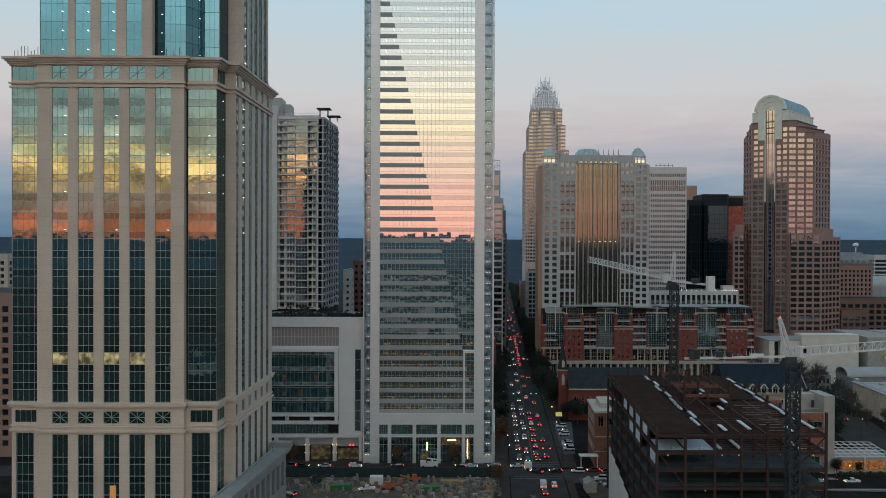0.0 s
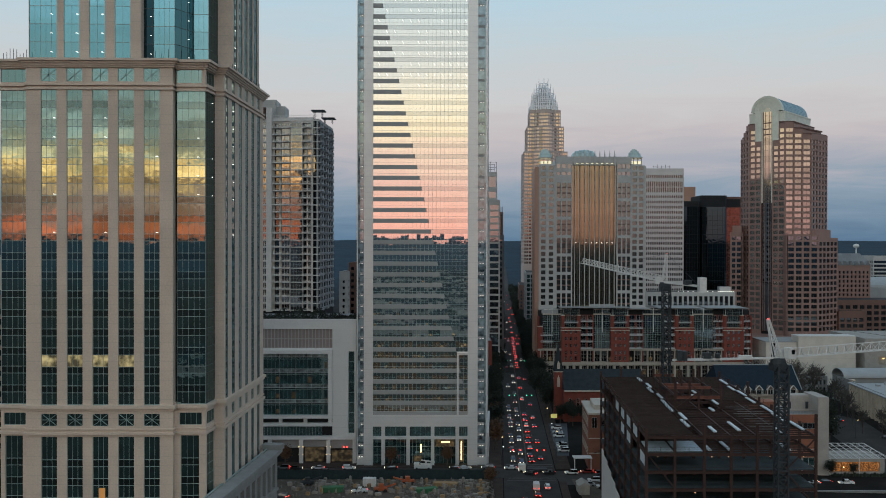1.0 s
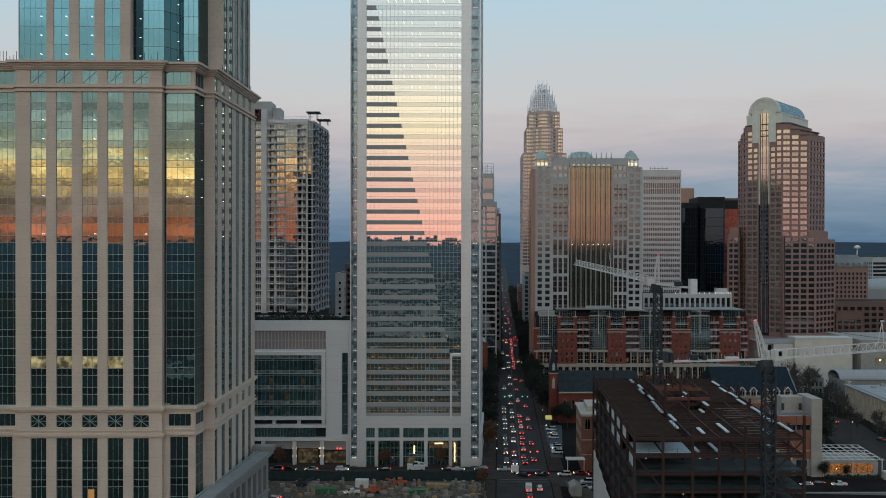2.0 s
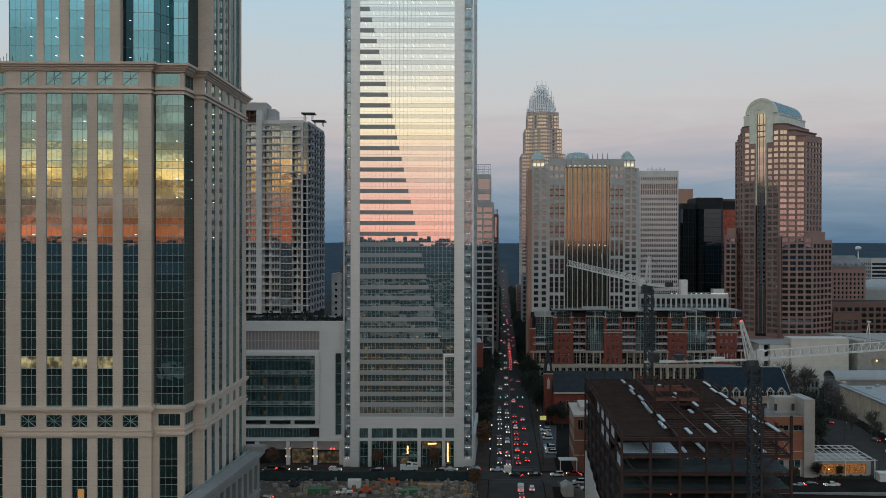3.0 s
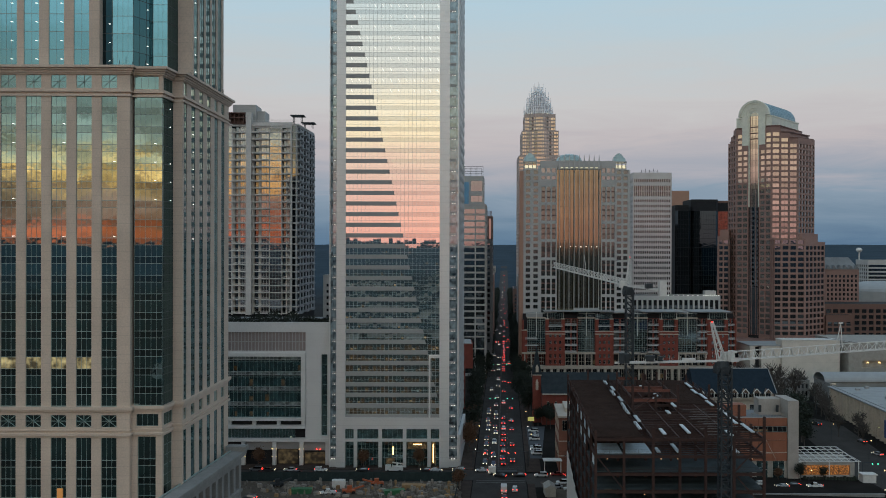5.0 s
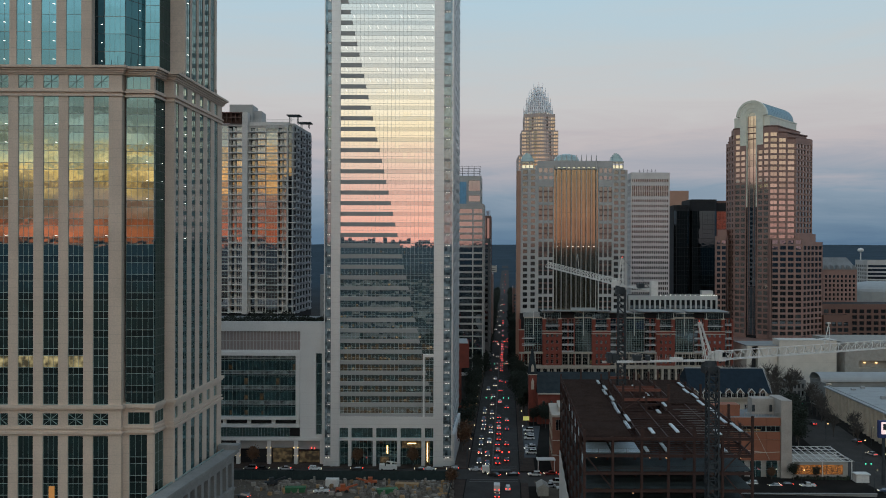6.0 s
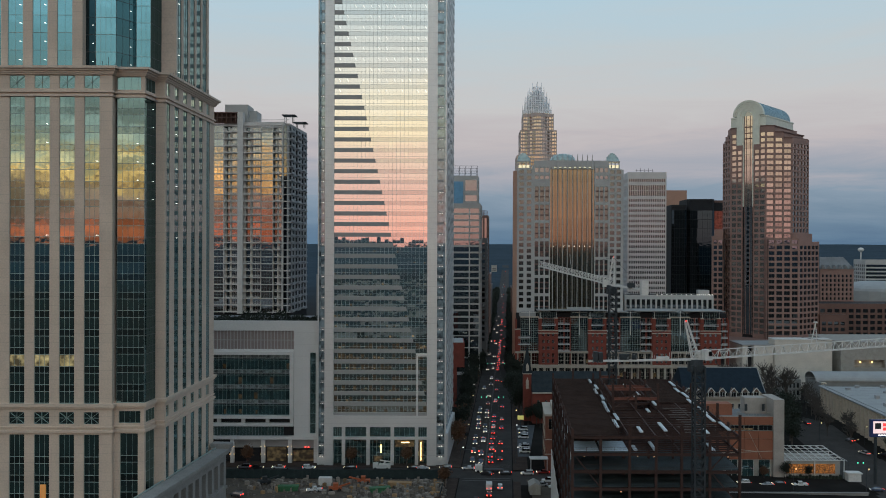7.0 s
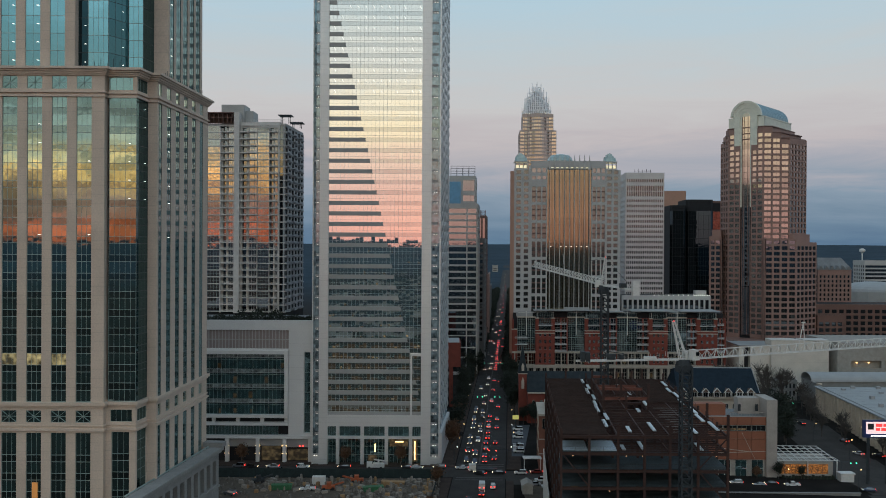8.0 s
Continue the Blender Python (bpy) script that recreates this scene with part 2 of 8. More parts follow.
E_HEAD = glow("headlight_glow", (1.0, .84, .58), 3.6)
E_TAIL = glow("tail_light_glow", (1.0, .045, .03), 5.5)
E_WHITE = glow("white_lamp_glow", (1.0, .94, .85), 2.5)
E_WARM = glow("warm_lamp_glow", (1.0, .62, .25), 3.5)
E_WORK = glow("work_lamp_glow", (1.0, .52, .26), .9)
E_ORANGE = glow("orange_pane_glow", (1.0, .42, .12), .11)
E_GREEN = glow("green_signal_glow", (.1, 1.0, .55), 2.0)
E_ROOM = room_glow("yellow_lit_room", (1.0, .82, .40), .5)
E_ROOM2 = room_glow("dim_lit_room", (1.0, .68, .34), .14, 1.1)
E_CAFE = room_glow("orange_lit_room", (1.0, .36, .08), .55, 2.2)


# ---- mesh helpers ----
class Build:
    """Collects boxes, prisms and bars, in world metres, for one mesh."""

    def __init__(self):
        self.v, self.f, self.m = [], [], []

    def add(self, verts, faces, mi=0):
        o = len(self.v)
        self.v += verts
        self.f += [tuple(o + i for i in f) for f in faces]
        self.m += [mi] * len(faces)
        return self

    def prism(self, poly, z0, z1, mi=0, top=None):
        """poly: counter-clockwise from above; top: the upper outline, if it differs."""
        n = len(poly)
        top = top or poly
        vs = [(x, y, z0) for x, y in poly] + [(x, y, z1) for x, y in top]
        fs = [(i, (i + 1) % n, n + (i + 1) % n, n + i) for i in range(n)]
        return self.add(vs, fs + [tuple(range(n))[::-1], tuple(range(n, 2 * n))], mi)

    def box(self, x0, x1, y0, y1, z0, z1, mi=0, sh=0.0):
        d = sh * (y1 - y0)
        return self.prism([(x0, y0), (x1, y0), (x1 + d, y1), (x0 + d, y1)], z0, z1, mi)

    def cyl(self, x, y, z0, z1, r0, r1=None, n=10, mi=0):
        r1 = r0 if r1 is None else r1
        ring = [(math.cos(2 * math.pi * i / n), math.sin(2 * math.pi * i / n)) for i in range(n)]
        return self.prism([(x + r0 * c, y + r0 * s) for c, s in ring], z0, z1, mi, [(x + r1 * c, y + r1 * s) for c, s in ring])

    def bar(self, p, q, w, mi=0, h=None):
        """A square bar from p to q."""
        p, q = Vector(p), Vector(q)
        d = (q - p).normalized()
        a = d.cross(Vector((0, 0, 1)) if abs(d.z) < 0.95 else Vector((1, 0, 0))).normalized() * (w / 2)
        b = d.cross(a).normalized() * ((h or w) / 2)
        vs = [tuple(o + s * a + t * b) for o in (p, q) for s, t in ((-1, -1), (1, -1), (1, 1), (-1, 1))]
        return self.add(vs, [(0, 1, 5, 4), (1, 2, 6, 5), (2, 3, 7, 6), (3, 0, 4, 7), (3, 2, 1, 0), (4, 5, 6, 7)], mi)

    def wall_box(self, F, a0, a1, t0, t1, z0, z1, mi=0):
        """A box on a facade F: a along it, t inwards from its face."""
        c = [F.at(a0, t0), F.at(a1, t0), F.at(a1, t1), F.at(a0, t1)]
        return self.prism(c, z0, z1, mi)

    def mesh(self, name, mats, o=(0, 0, 0)):
        me = bpy.data.meshes.new(name)
        me.from_pydata([(x - o[0], y - o[1], z - o[2]) for x, y, z in self.v], [], self.f)
        for m in mats:
            me.materials.append(m)
        if len(mats) > 1:
            me.polygons.foreach_set("material_index", self.m)
        me.update()
        return me


class Face:
    """A facade's line in plan, from its left to its right end as seen from outside."""

    def __init__(self, p0, p1):
        self.p0, self.p1 = Vector(p0), Vector(p1)
        self.len = (self.p1 - self.p0).length
        self.d = (self.p1 - self.p0) / self.len
        self.inward = Vector((-self.d.y, self.d.x))
        self.turn = math.atan2(self.d.y, self.d.x)

    def at(self, a, t=0.0):
        p = self.p0 + self.d * a + self.inward * t
        return (p.x, p.y)


BASE = {}


def thing(name, x, y, z, label, category, group="", kind=""):
    ob = new(name)
    ob.location, ob.empty_display_size = (x, y, z), 0.5
    BASE[ob] = (x, y, z)
    return tagged(ob, label, category, group, kind)


def part(name, b, mats, parent, label="", kind=""):
    mats = mats if isinstance(mats, (list, tuple)) else [mats]
    o = BASE[parent]
    ob = new(name, b.mesh(name, mats, o))
    ob.parent = parent
    BASE[ob] = o
    return tagged(ob, label, kind=kind)


def solid(name, b, mats, label, category="", group="", kind=""):
    """A thing of one mesh."""
    mats = mats if isinstance(mats, (list, tuple)) else [mats]
    x = [v[0] for v in b.v]
    y = [v[1] for v in b.v]
    o = (sum(x) / len(x), sum(y) / len(y), min(v[2] for v in b.v))
    ob = new(name, b.mesh(name, mats, o))
    ob.location = o
    BASE[ob] = o
    return tagged(ob, label, category, group, kind)


PANES = {}
rng = random.Random(7)


def pane_build(b, F, a0, a1, z0, z1, t, nx, nz, bar=0.055):
    """One window unit: panes set into a frame of bars, all in one closed shell."""
    def cuts(p, q, n):
        out = [p, p + bar]
        for i in range(1, n):
            c = p + (q - p) * i / n
            out += [c - bar / 2, c + bar / 2]
        return out + [q - bar, q]

    xs, zs = cuts(a0, a1, nx), cuts(z0, z1, nz)
    n, m = len(xs) - 1, len(zs) - 1
    o = len(b.v)
    w = m + 1
    b.v += [(*F.at(x, t - .05), z) for x in xs for z in zs]
    H = lambda i, k: o + i * w + k
    for i in range(n):
        for k in range(m):
            if i % 2 and k % 2:
                q = len(b.v)
                cor = ((i, k), (i + 1, k), (i + 1, k + 1), (i, k + 1))
                b.v += [(*F.at(xs[x], t), zs[z]) for x, z in cor]
                b.f.append((q, q + 1, q + 2, q + 3))
                b.m.append(0)
                for j in range(4):
                    e = (j + 1) % 4
                    b.f.append((H(*cor[j]), H(*cor[e]), q + e, q + j))
                    b.m.append(1)
            else:
                b.f.append((H(i, k), H(i + 1, k), H(i + 1, k + 1), H(i, k + 1)))
                b.m.append(1)
    q = len(b.v)
    b.v += [(*F.at(x, t + .08), z) for x, z in ((a0, z0), (a1, z0), (a1, z1), (a0, z1))]
    rim = [(q, q + 1, *[H(i, 0) for i in range(n, -1, -1)]), (q + 1, q + 2, *[H(n, k) for k in range(m, -1, -1)]),
           (q + 2, q + 3, *[H(i, m) for i in range(n + 1)]), (q + 3, q, *[H(0, k) for k in range(m + 1)]), (q, q + 3, q + 2, q + 1)]
    b.f += rim
    b.m += [1] * 5


FLAT = Face((0, 0), (1, 0))


def panes(root, F, cells, t, mats, name="window", nx=1, nz=1, bar=0.055, tilt=0.12, label="", limit=290):
    """Window units (glass with mullions) at cells (a0, a1, z0, z1) of the facade, each an object; those past the limit are joined."""
    o = BASE[root]
    for a0, a1, z0, z1 in cells[:limit]:
        w, h = round(a1 - a0, 3), round(z1 - z0, 3)
        key = (w, h, nx, nz, bar, name, mats[0].name, mats[1].name)
        if key not in PANES:
            b = Build()
            pane_build(b, FLAT, -w / 2, w / 2, -h / 2, h / 2, 0.0, nx, nz, bar)
            PANES[key] = b.mesh(name, mats)
        x, y = F.at((a0 + a1) / 2, t)
        ob = new(name, PANES[key])
        ob.location = (x - o[0], y - o[1], (z0 + z1) / 2 - o[2])
        ob.rotation_euler = (radians(rng.uniform(-tilt, tilt)), 0, F.turn + radians(rng.uniform(-tilt, tilt)))
        ob.parent = root
        if label:
            ob["label"] = label
    rest = cells[limit:]
    if rest:
        b = Build()
        for a0, a1, z0, z1 in rest:
            pane_build(b, F, a0, a1, z0, z1, t, nx, nz, bar)
        part("far_" + name, b, mats, root, kind="stuff")


def grid_wall(b, F, a0, a1, z0, z1, cols, rows, depth, mi=0, pier=0.0, span=0.0):
    """Wall round openings cols x rows: piers full height and spandrels between; pier and span set them back from the face."""
    edges = [a0] + [x for c in cols for x in c] + [a1]
    for i in range(0, len(edges), 2):
        if edges[i + 1] - edges[i] > 0.01:
            b.wall_box(F, edges[i], edges[i + 1], pier, depth, z0, z1, mi)
    lv = [z0] + [x for r in rows for x in r] + [z1]
    for c0, c1 in cols:
        for i in range(0, len(lv), 2):
            if lv[i + 1] - lv[i] > 0.01:
                b.wall_box(F, c0, c1, span, depth, lv[i], lv[i + 1], mi)


def spread(a0, a1, n, fill):
    """n openings, evenly spread, that take that share of the length."""
    p = (a1 - a0) / n
    return [(a0 + p * (i + 0.5 - fill / 2), a0 + p * (i + 0.5 + fill / 2)) for i in range(n)]


def cells(cols, rows):
    return [(c0, c1, r0, r1) for r0, r1 in rows for c0, c1 in cols]


S = 0.075  # lean of the street grid: metres to the right for each metre ahead


def lane(x, y):
    """X of a line that runs along the street and is at x where y is 331."""
    return x + S * (y - 331)


# ---- ground, roads ----
def height(x, y):
    """Level ground in the city, a dip by the cafe, wooded hills far out."""
    r = math.hypot(x, y - 300)
    h = 0.0
    if r > 1300:
        k = min(1.0, (r - 1300) / 3300)
        h += 96 * k ** 1.15 + 10 * k * noise.noise(Vector((x / 420, y / 420, 3.1))) + 5 * min(1, k * 3) * noise.noise(Vector((x / 120, y / 120, 7.7)))
    s = min(1.0, max(0.0, (x - 95) / 45))
    n = 1 - min(1.0, max(0.0, (y - 335) / 70))
    return h - 3.0 * s * s * (3 - 2 * s) * n * min(1.0, max(0.0, (y - 150) / 80))


def ground_sheet():
    rings = [0, 60, 120, 180, 240, 300, 360, 430, 520, 640, 800, 1000, 1250, 1500, 1750, 2000, 2300, 2600, 2900, 3200, 3500, 3800, 4100, 4350, 4600]
    seg = 120
    b = Build()
    vs = [(0.0, 300.0, height(0, 300))]
    for r in rings[1:]:
        for i in range(seg):
            a = 2 * math.pi * i / seg
            x, y = r * math.cos(a), 300 + r * math.sin(a)
            vs.append((x, y, height(x, y)))
    fs = [(0, 1 + i, 1 + (i + 1) % seg) for i in range(seg)]
    for k in range(len(rings) - 2):
        o, p = 1 + k * seg, 1 + (k + 1) * seg
        fs += [(o + i, p + i, p + (i + 1) % seg, o + (i + 1) % seg) for i in range(seg)]
    b.add(vs, fs)
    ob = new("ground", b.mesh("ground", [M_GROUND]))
    for p in ob.data.polygons:
        p.use_smooth = True
    return tagged(ob, "dark city ground that turns to wooded hills far out", "ground", kind="structure")


def strip(name, poly, z0, z1, m, label):
    """A slab of road or pavement that follows the ground's level."""
    b = Build()
    b.prism(poly, z0, z1)
    return solid(name, b, m, label, "ground", kind="structure")


def ground_material():
    m, n, l, p = shader("city_ground")
    t = n.new("ShaderNodeTexCoord")
    a, c = n.new("ShaderNodeTexNoise"), n.new("ShaderNodeTexNoise")
    a.inputs["Scale"].default_value, c.inputs["Scale"].default_value = 0.012, 0.12
    a.inputs["Detail"].default_value = c.inputs["Detail"].default_value = 8
    for q in (a, c):
        l.new(t.outputs["Object"], q.inputs["Vector"])
    r = n.new("ShaderNodeValToRGB")
    e = r.color_ramp.elements
    e[0].position, e[0].color = 0.38, (.010, .009, .008, 1)
    e[1].position, e[1].color = 0.66, (.026, .023, .020, 1)
    mx = n.new("ShaderNodeMix")
    mx.data_type = "RGBA"
    mx.inputs[0].default_value = 0.5
    l.new(a.outputs[0], mx.inputs[6])
    l.new(c.outputs[0], mx.inputs[7])
    l.new(mx.outputs[2], r.inputs[0])
    # past the city: woods, with the blue of distant haze put into their colour
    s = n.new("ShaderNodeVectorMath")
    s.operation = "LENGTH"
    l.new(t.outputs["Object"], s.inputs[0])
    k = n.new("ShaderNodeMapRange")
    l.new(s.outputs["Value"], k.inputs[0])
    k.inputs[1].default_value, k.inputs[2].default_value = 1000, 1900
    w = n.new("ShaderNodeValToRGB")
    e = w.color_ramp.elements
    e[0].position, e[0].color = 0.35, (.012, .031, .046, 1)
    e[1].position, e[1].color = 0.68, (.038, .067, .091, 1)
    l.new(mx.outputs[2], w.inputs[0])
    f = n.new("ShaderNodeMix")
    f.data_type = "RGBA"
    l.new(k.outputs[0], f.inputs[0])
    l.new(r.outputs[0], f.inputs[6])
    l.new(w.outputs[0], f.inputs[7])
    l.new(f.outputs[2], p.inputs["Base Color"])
    p.inputs["Roughness"].default_value = 1.0
    p.inputs["Specular IOR Level"].default_value = 0.1
    return m


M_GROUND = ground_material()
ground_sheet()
# the avenue ahead, the cross street in front of the glass tower, the street by the hall
strip("road_avenue", [(lane(31, 120), 120), (lane(50, 120), 120), (lane(50, 1250), 1250), (lane(31, 1250), 1250)], -0.4, 0.05, M_ASPH, "dark asphalt avenue full of evening traffic")
strip("road_cross", [(-190, 305), (lane(31, 305), 305), (lane(31, 319), 319), (-190, 319)], -0.4, 0.06, M_ASPH, "dark asphalt cross street with parked and driving cars")
for zz, (xa, xb) in enumerate(((lane(50, 305), 100), (100, 140), (140, 260))):
    b = Build()
    za, zb = height(xa, 310) + 0.06, height(min(xb, 200), 310) + 0.06
    b.add([(xa, 296, za - .5), (xb, 296, zb - .5), (xb, 314, zb - .5), (xa, 314, za - .5), (xa, 296, za), (xb, 296, zb), (xb, 314, zb), (xa, 314, za)],
          [(0, 1, 5, 4), (1, 2, 6, 5), (2, 3, 7, 6), (3, 0, 4, 7), (4, 5, 6, 7), (3, 2, 1, 0)])
    solid("road_cross_east", b, M_ASPH2, "dark asphalt street sloping down past the cafe", "road", kind="structure")
for ya, yb, w in ((314, 345, 26), (345, 400, 24), (400, 520, 22)):
    b = Build()
    za, zb = height(195, ya) + 0.08, height(195, yb) + 0.08
    xa, xb = 188 + .11 * (ya - 331), 188 + .11 * (yb - 331)
    b.add([(xa - w / 2, ya, za - .5), (xa + w / 2, ya, za - .5), (xb + w / 2, yb, zb - .5), (xb - w / 2, yb, zb - .5),
           (xa - w / 2, ya, za), (xa + w / 2, ya, za), (xb + w / 2, yb, zb), (xb - w / 2, yb, zb)],
          [(0, 1, 5, 4), (1, 2, 6, 5), (2, 3, 7, 6), (3, 0, 4, 7), (4, 5, 6, 7), (3, 2, 1, 0)])
    solid("road_side", b, M_ASPH2, "dark asphalt street beside the fluted hall", "road", kind="structure")
for k in range(9):
    ya, yb = 1249 + 150 * k, 1400 + 150 * k
    b = Build()
    za, zb = height(lane(40, ya), ya) + (.05 if k == 0 else 1.0), height(lane(40, yb), yb) + 1.0
    xs = (lane(31, ya), lane(50, ya), lane(50, yb), lane(31, yb))
    b.add([(xs[0], ya, za - 4), (xs[1], ya, za - 4), (xs[2], yb, zb - 4), (xs[3], yb, zb - 4), (xs[0], ya, za), (xs[1], ya, za), (xs[2], yb, zb), (xs[3], yb, zb)],
          [(0, 1, 5, 4), (1, 2, 6, 5), (2, 3, 7, 6), (3, 0, 4, 7), (4, 5, 6, 7), (3, 2, 1, 0)])
    solid("road_avenue_far", b, M_ASPH, "far stretch of the asphalt avenue", "road", kind="structure")
b = Build()
b.prism([(104, 262), (262, 262), (262, 295.6), (104, 295.6)], -3.6, -2.9)
solid("pavement_site_edge", b, M_ASPH2, "dark worn asphalt apron beside the sloping street", "pavement", kind="structure")
b = Build()
b.box(112, 172, 294.4, 295.0, -3.4, -1.9)
b.box(111.8, 172.2, 294.2, 295.2, -1.9, -1.7)
solid("low_wall", b, M_WING, "low concrete wall along the street", "wall", kind="structure")
# pavements with real kerbs
strip("pavement_tower", [(-120, 319.4), (lane(30.6, 319.4), 319.4), (lane(30.6, 372), 372), (-120, 372)], -0.3, 0.2, M_PAVE, "brick pavement round the glass tower")
strip("pavement_avenue_left", [(lane(24, 380), 380), (lane(30.6, 380), 380), (lane(30.6, 1200), 1200), (lane(24, 1200), 1200)], -0.3, 0.2, M_PAVE, "dark pavement along the avenue")
strip("pavement_avenue_right", [(lane(50.4, 316), 316), (lane(56, 316), 316), (lane(56, 1200), 1200), (lane(50.4, 1200), 1200)], -0.3, 0.2, M_PAVE, "dark pavement along the avenue")
strip("pavement_yard", [(lane(26.5, 130), 130), (lane(30.6, 130), 130), (lane(30.6, 304), 304), (lane(26.5, 304), 304)], -0.3, 0.2, M_PAVE, "dark pavement beside the building yard")
strip("pavement_corner", [(lane(50.4, 130), 130), (lane(53, 130), 130), (lane(53, 300), 300), (lane(50.4, 300), 300)], -0.3, 0.2, M_PAVE, "dark pavement at the street corner")
strip("yard_ground", [(-120, 200), (lane(26, 200), 200), (lane(26, 303), 303), (-120, 303)], -0.3, 0.1, M_DIRT, "bare tan dirt of a building yard")
strip("parking_lot", [(lane(52.4, 336), 336), (lane(57, 336), 336), (lane(61, 396), 396), (lane(52.4, 396), 396)], -0.3, 0.22, M_LOT, "asphalt parking lot with painted bays")
# lane lines, stop lines and crossings
for yy in range(326, 620, 9):
    for lx in (36.3, 43.5):
        strip("lane_line", [(lane(lx - .08, yy), yy), (lane(lx + .08, yy), yy), (lane(lx + .08, yy + 3), yy + 3), (lane(lx - .08, yy + 3), yy + 3)], 0.04, 0.058, M_PAINT, "worn white lane line")
for lx in (39.75, 40.05):
    strip("centre_line", [(lane(lx - .07, 324), 324), (lane(lx + .07, 324), 324), (lane(lx + .07, 700), 700), (lane(lx - .07, 700), 700)], 0.04, 0.058, M_PAINT, "worn double centre line")
for yy in (301.6, 304.4, 320.4, 323.2):
    strip("crossing_line", [(lane(32, yy), yy), (lane(49.4, yy), yy), (lane(49.4, yy + .3), yy + .3), (lane(32, yy + .3), yy + .3)], 0.045, 0.068, M_PAINT, "worn white crossing line")
for k in range(7):
    strip("crossing_bar", [(177 + 2.1 * k, 316 + .5 * k), (178 + 2.1 * k, 316 + .5 * k), (178.6 + 2.1 * k, 320 + .5 * k), (177.6 + 2.1 * k, 320 + .5 * k)], -3.2, height(180, 318) + .1, M_PAINT, "worn white crossing bar")


# ---- tan granite tower with teal glass ----
def left_tower():
    r = thing("granite_office_tower", -75, 230, 0, "tan granite office tower with teal mirror glass bays", "building")
    body, trim, core = Build(), Build(), Build()
    # plan lines: middle bay, corner glass bays, side pier and side wall
    mid = Face((-94.8, 208), (-59.4, 208))
    cor = Face((-59.0, 209.6), (-51.9, 209.6))
    corl = Face((-101.7, 209.6), (-94.8, 209.6))
    ret = Face((-51.9, 209.6), (-51.3, 216))
    pier = Face((-51.3, 216), (-48.9, 216))
    side = Face((-48.9, 216), (-47.2, 256.4))
    side_l = Face((-101.7, 256), (-101.7, 209.6))
    g0, pitch = 48.4, 4.61
    spans = [(g0 + pitch * k - .85, g0 + pitch * k + .85) for k in range(16)]
    lo, hi = 44.6, 121.2
    vis, z = [], lo
    for s0, s1 in spans:
        vis.append((z, s0))
        z = s1
    vis.append((z, hi))
    # middle bay: five glass strips between six piers
    gl = [(3.6 + 6.2 * i, 7.4 + 6.2 * i) for i in range(5)]
    core.prism([(-101, 210.8), (-52.9, 210.8), (-52.3, 217.4), (-50.1, 217.4), (-48.4, 255.6), (-101, 255.6)], 0, 128.3)
    core.prism([(-94, 214), (-61.2, 214), (-58.2, 219), (-54.2, 219), (-53.6, 225.2), (-49.8, 225.2), (-48.5, 250.4), (-94, 250.4)], 128.3, 190)
    body.box(-94.8, -94.2, 209.2, 211, 0, 128)
    body.box(-60.0, -59.4, 209.2, 211, 0, 128)
    body.box(-59.4, -59.0, 209.5, 211, 0, 45)
    grid_wall(body, mid, 0, mid.len, lo, hi, gl, [(lo, hi)], 1.2)
    # five lit rooms low on the shaft
    lit = [(c0, c1, vis[2][0], vis[2][1]) for c0, c1 in gl[:4]]
    panes(r, mid, [c for c in cells(gl, vis) if c not in lit], .3, [M_GLASS_L, M_MULL], nx=3, bar=.065)
    panes(r, mid, lit, .3, [E_ROOM, M_MULL], nx=3, bar=.065, label="office window with yellow light inside")
    panes(r, mid, cells(gl, spans), .29, [M_SPAN_L, M_MULL], "spandrel_panel", nx=3, bar=.065)
    # the return face takes the copy with its dark reflection tinted in
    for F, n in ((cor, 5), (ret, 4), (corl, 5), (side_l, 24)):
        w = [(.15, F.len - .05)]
        panes(r, F, cells(w, vis), .1, [M_GLASS_SHADE if F is ret else M_GLASS_L, M_MULL_D if F is ret else M_MULL], nx=n)
        panes(r, F, cells(w, spans), .09, [M_GLASS_SHADE if F is ret else M_SPAN_L, M_MULL_D if F is ret else M_MULL], "spandrel_panel", nx=n)
    # side: stone piers with five narrow strips
    sg = [(.15 + 6.6 * i, 3.3 + 6.6 * i) for i in range(6)]
    body.wall_box(pier, 0, pier.len, 0, 1.2, 0, 128)
    for za, zb in ((lo, hi),):
        grid_wall(body, side, 0, side.len, za, zb, sg, [(za, zb)], 1.0)
    # side strips: the same glass, darkened in colour for this face
    panes(r, side, cells(sg, vis), .15, [M_GLASS_SHADE_S, M_MULL_D], nx=2)
    panes(r, side, cells(sg, spans), .14, [M_GLASS_SHADE_S, M_MULL_D], "spandrel_panel", nx=2)
    # two belts: small windows with star bars, mouldings above and below
    for z0, w0, w1, z1 in ((37.6, 39.5, 42.5, 44.6), (121.2, 123.0, 126.2, 128.2)):
        for F, cols in ((mid, gl), (side, sg)):
            grid_wall(body, F, 0, F.len, z0, z1, cols, [(w0, w1)], 1.2)
            panes(r, F, cells(cols, [(w0, w1)]), .25, [M_GLASS_L, M_MULL], nx=2)
        for c0, c1 in gl:
            for s in (1, -1):
                p, q = mid.at(c0, .12), mid.at(c1, .12)
                trim.bar((*p, w0 if s > 0 else w1), (*q, w1 if s > 0 else w0), .08)
            p, q, m = mid.at(c0, .12), mid.at(c1, .12), mid.at((c0 + c1) / 2, .12)
            trim.bar((*p, (w0 + w1) / 2), (*q, (w0 + w1) / 2), .08)
            trim.bar((*m, w0), (*m, w1), .08)
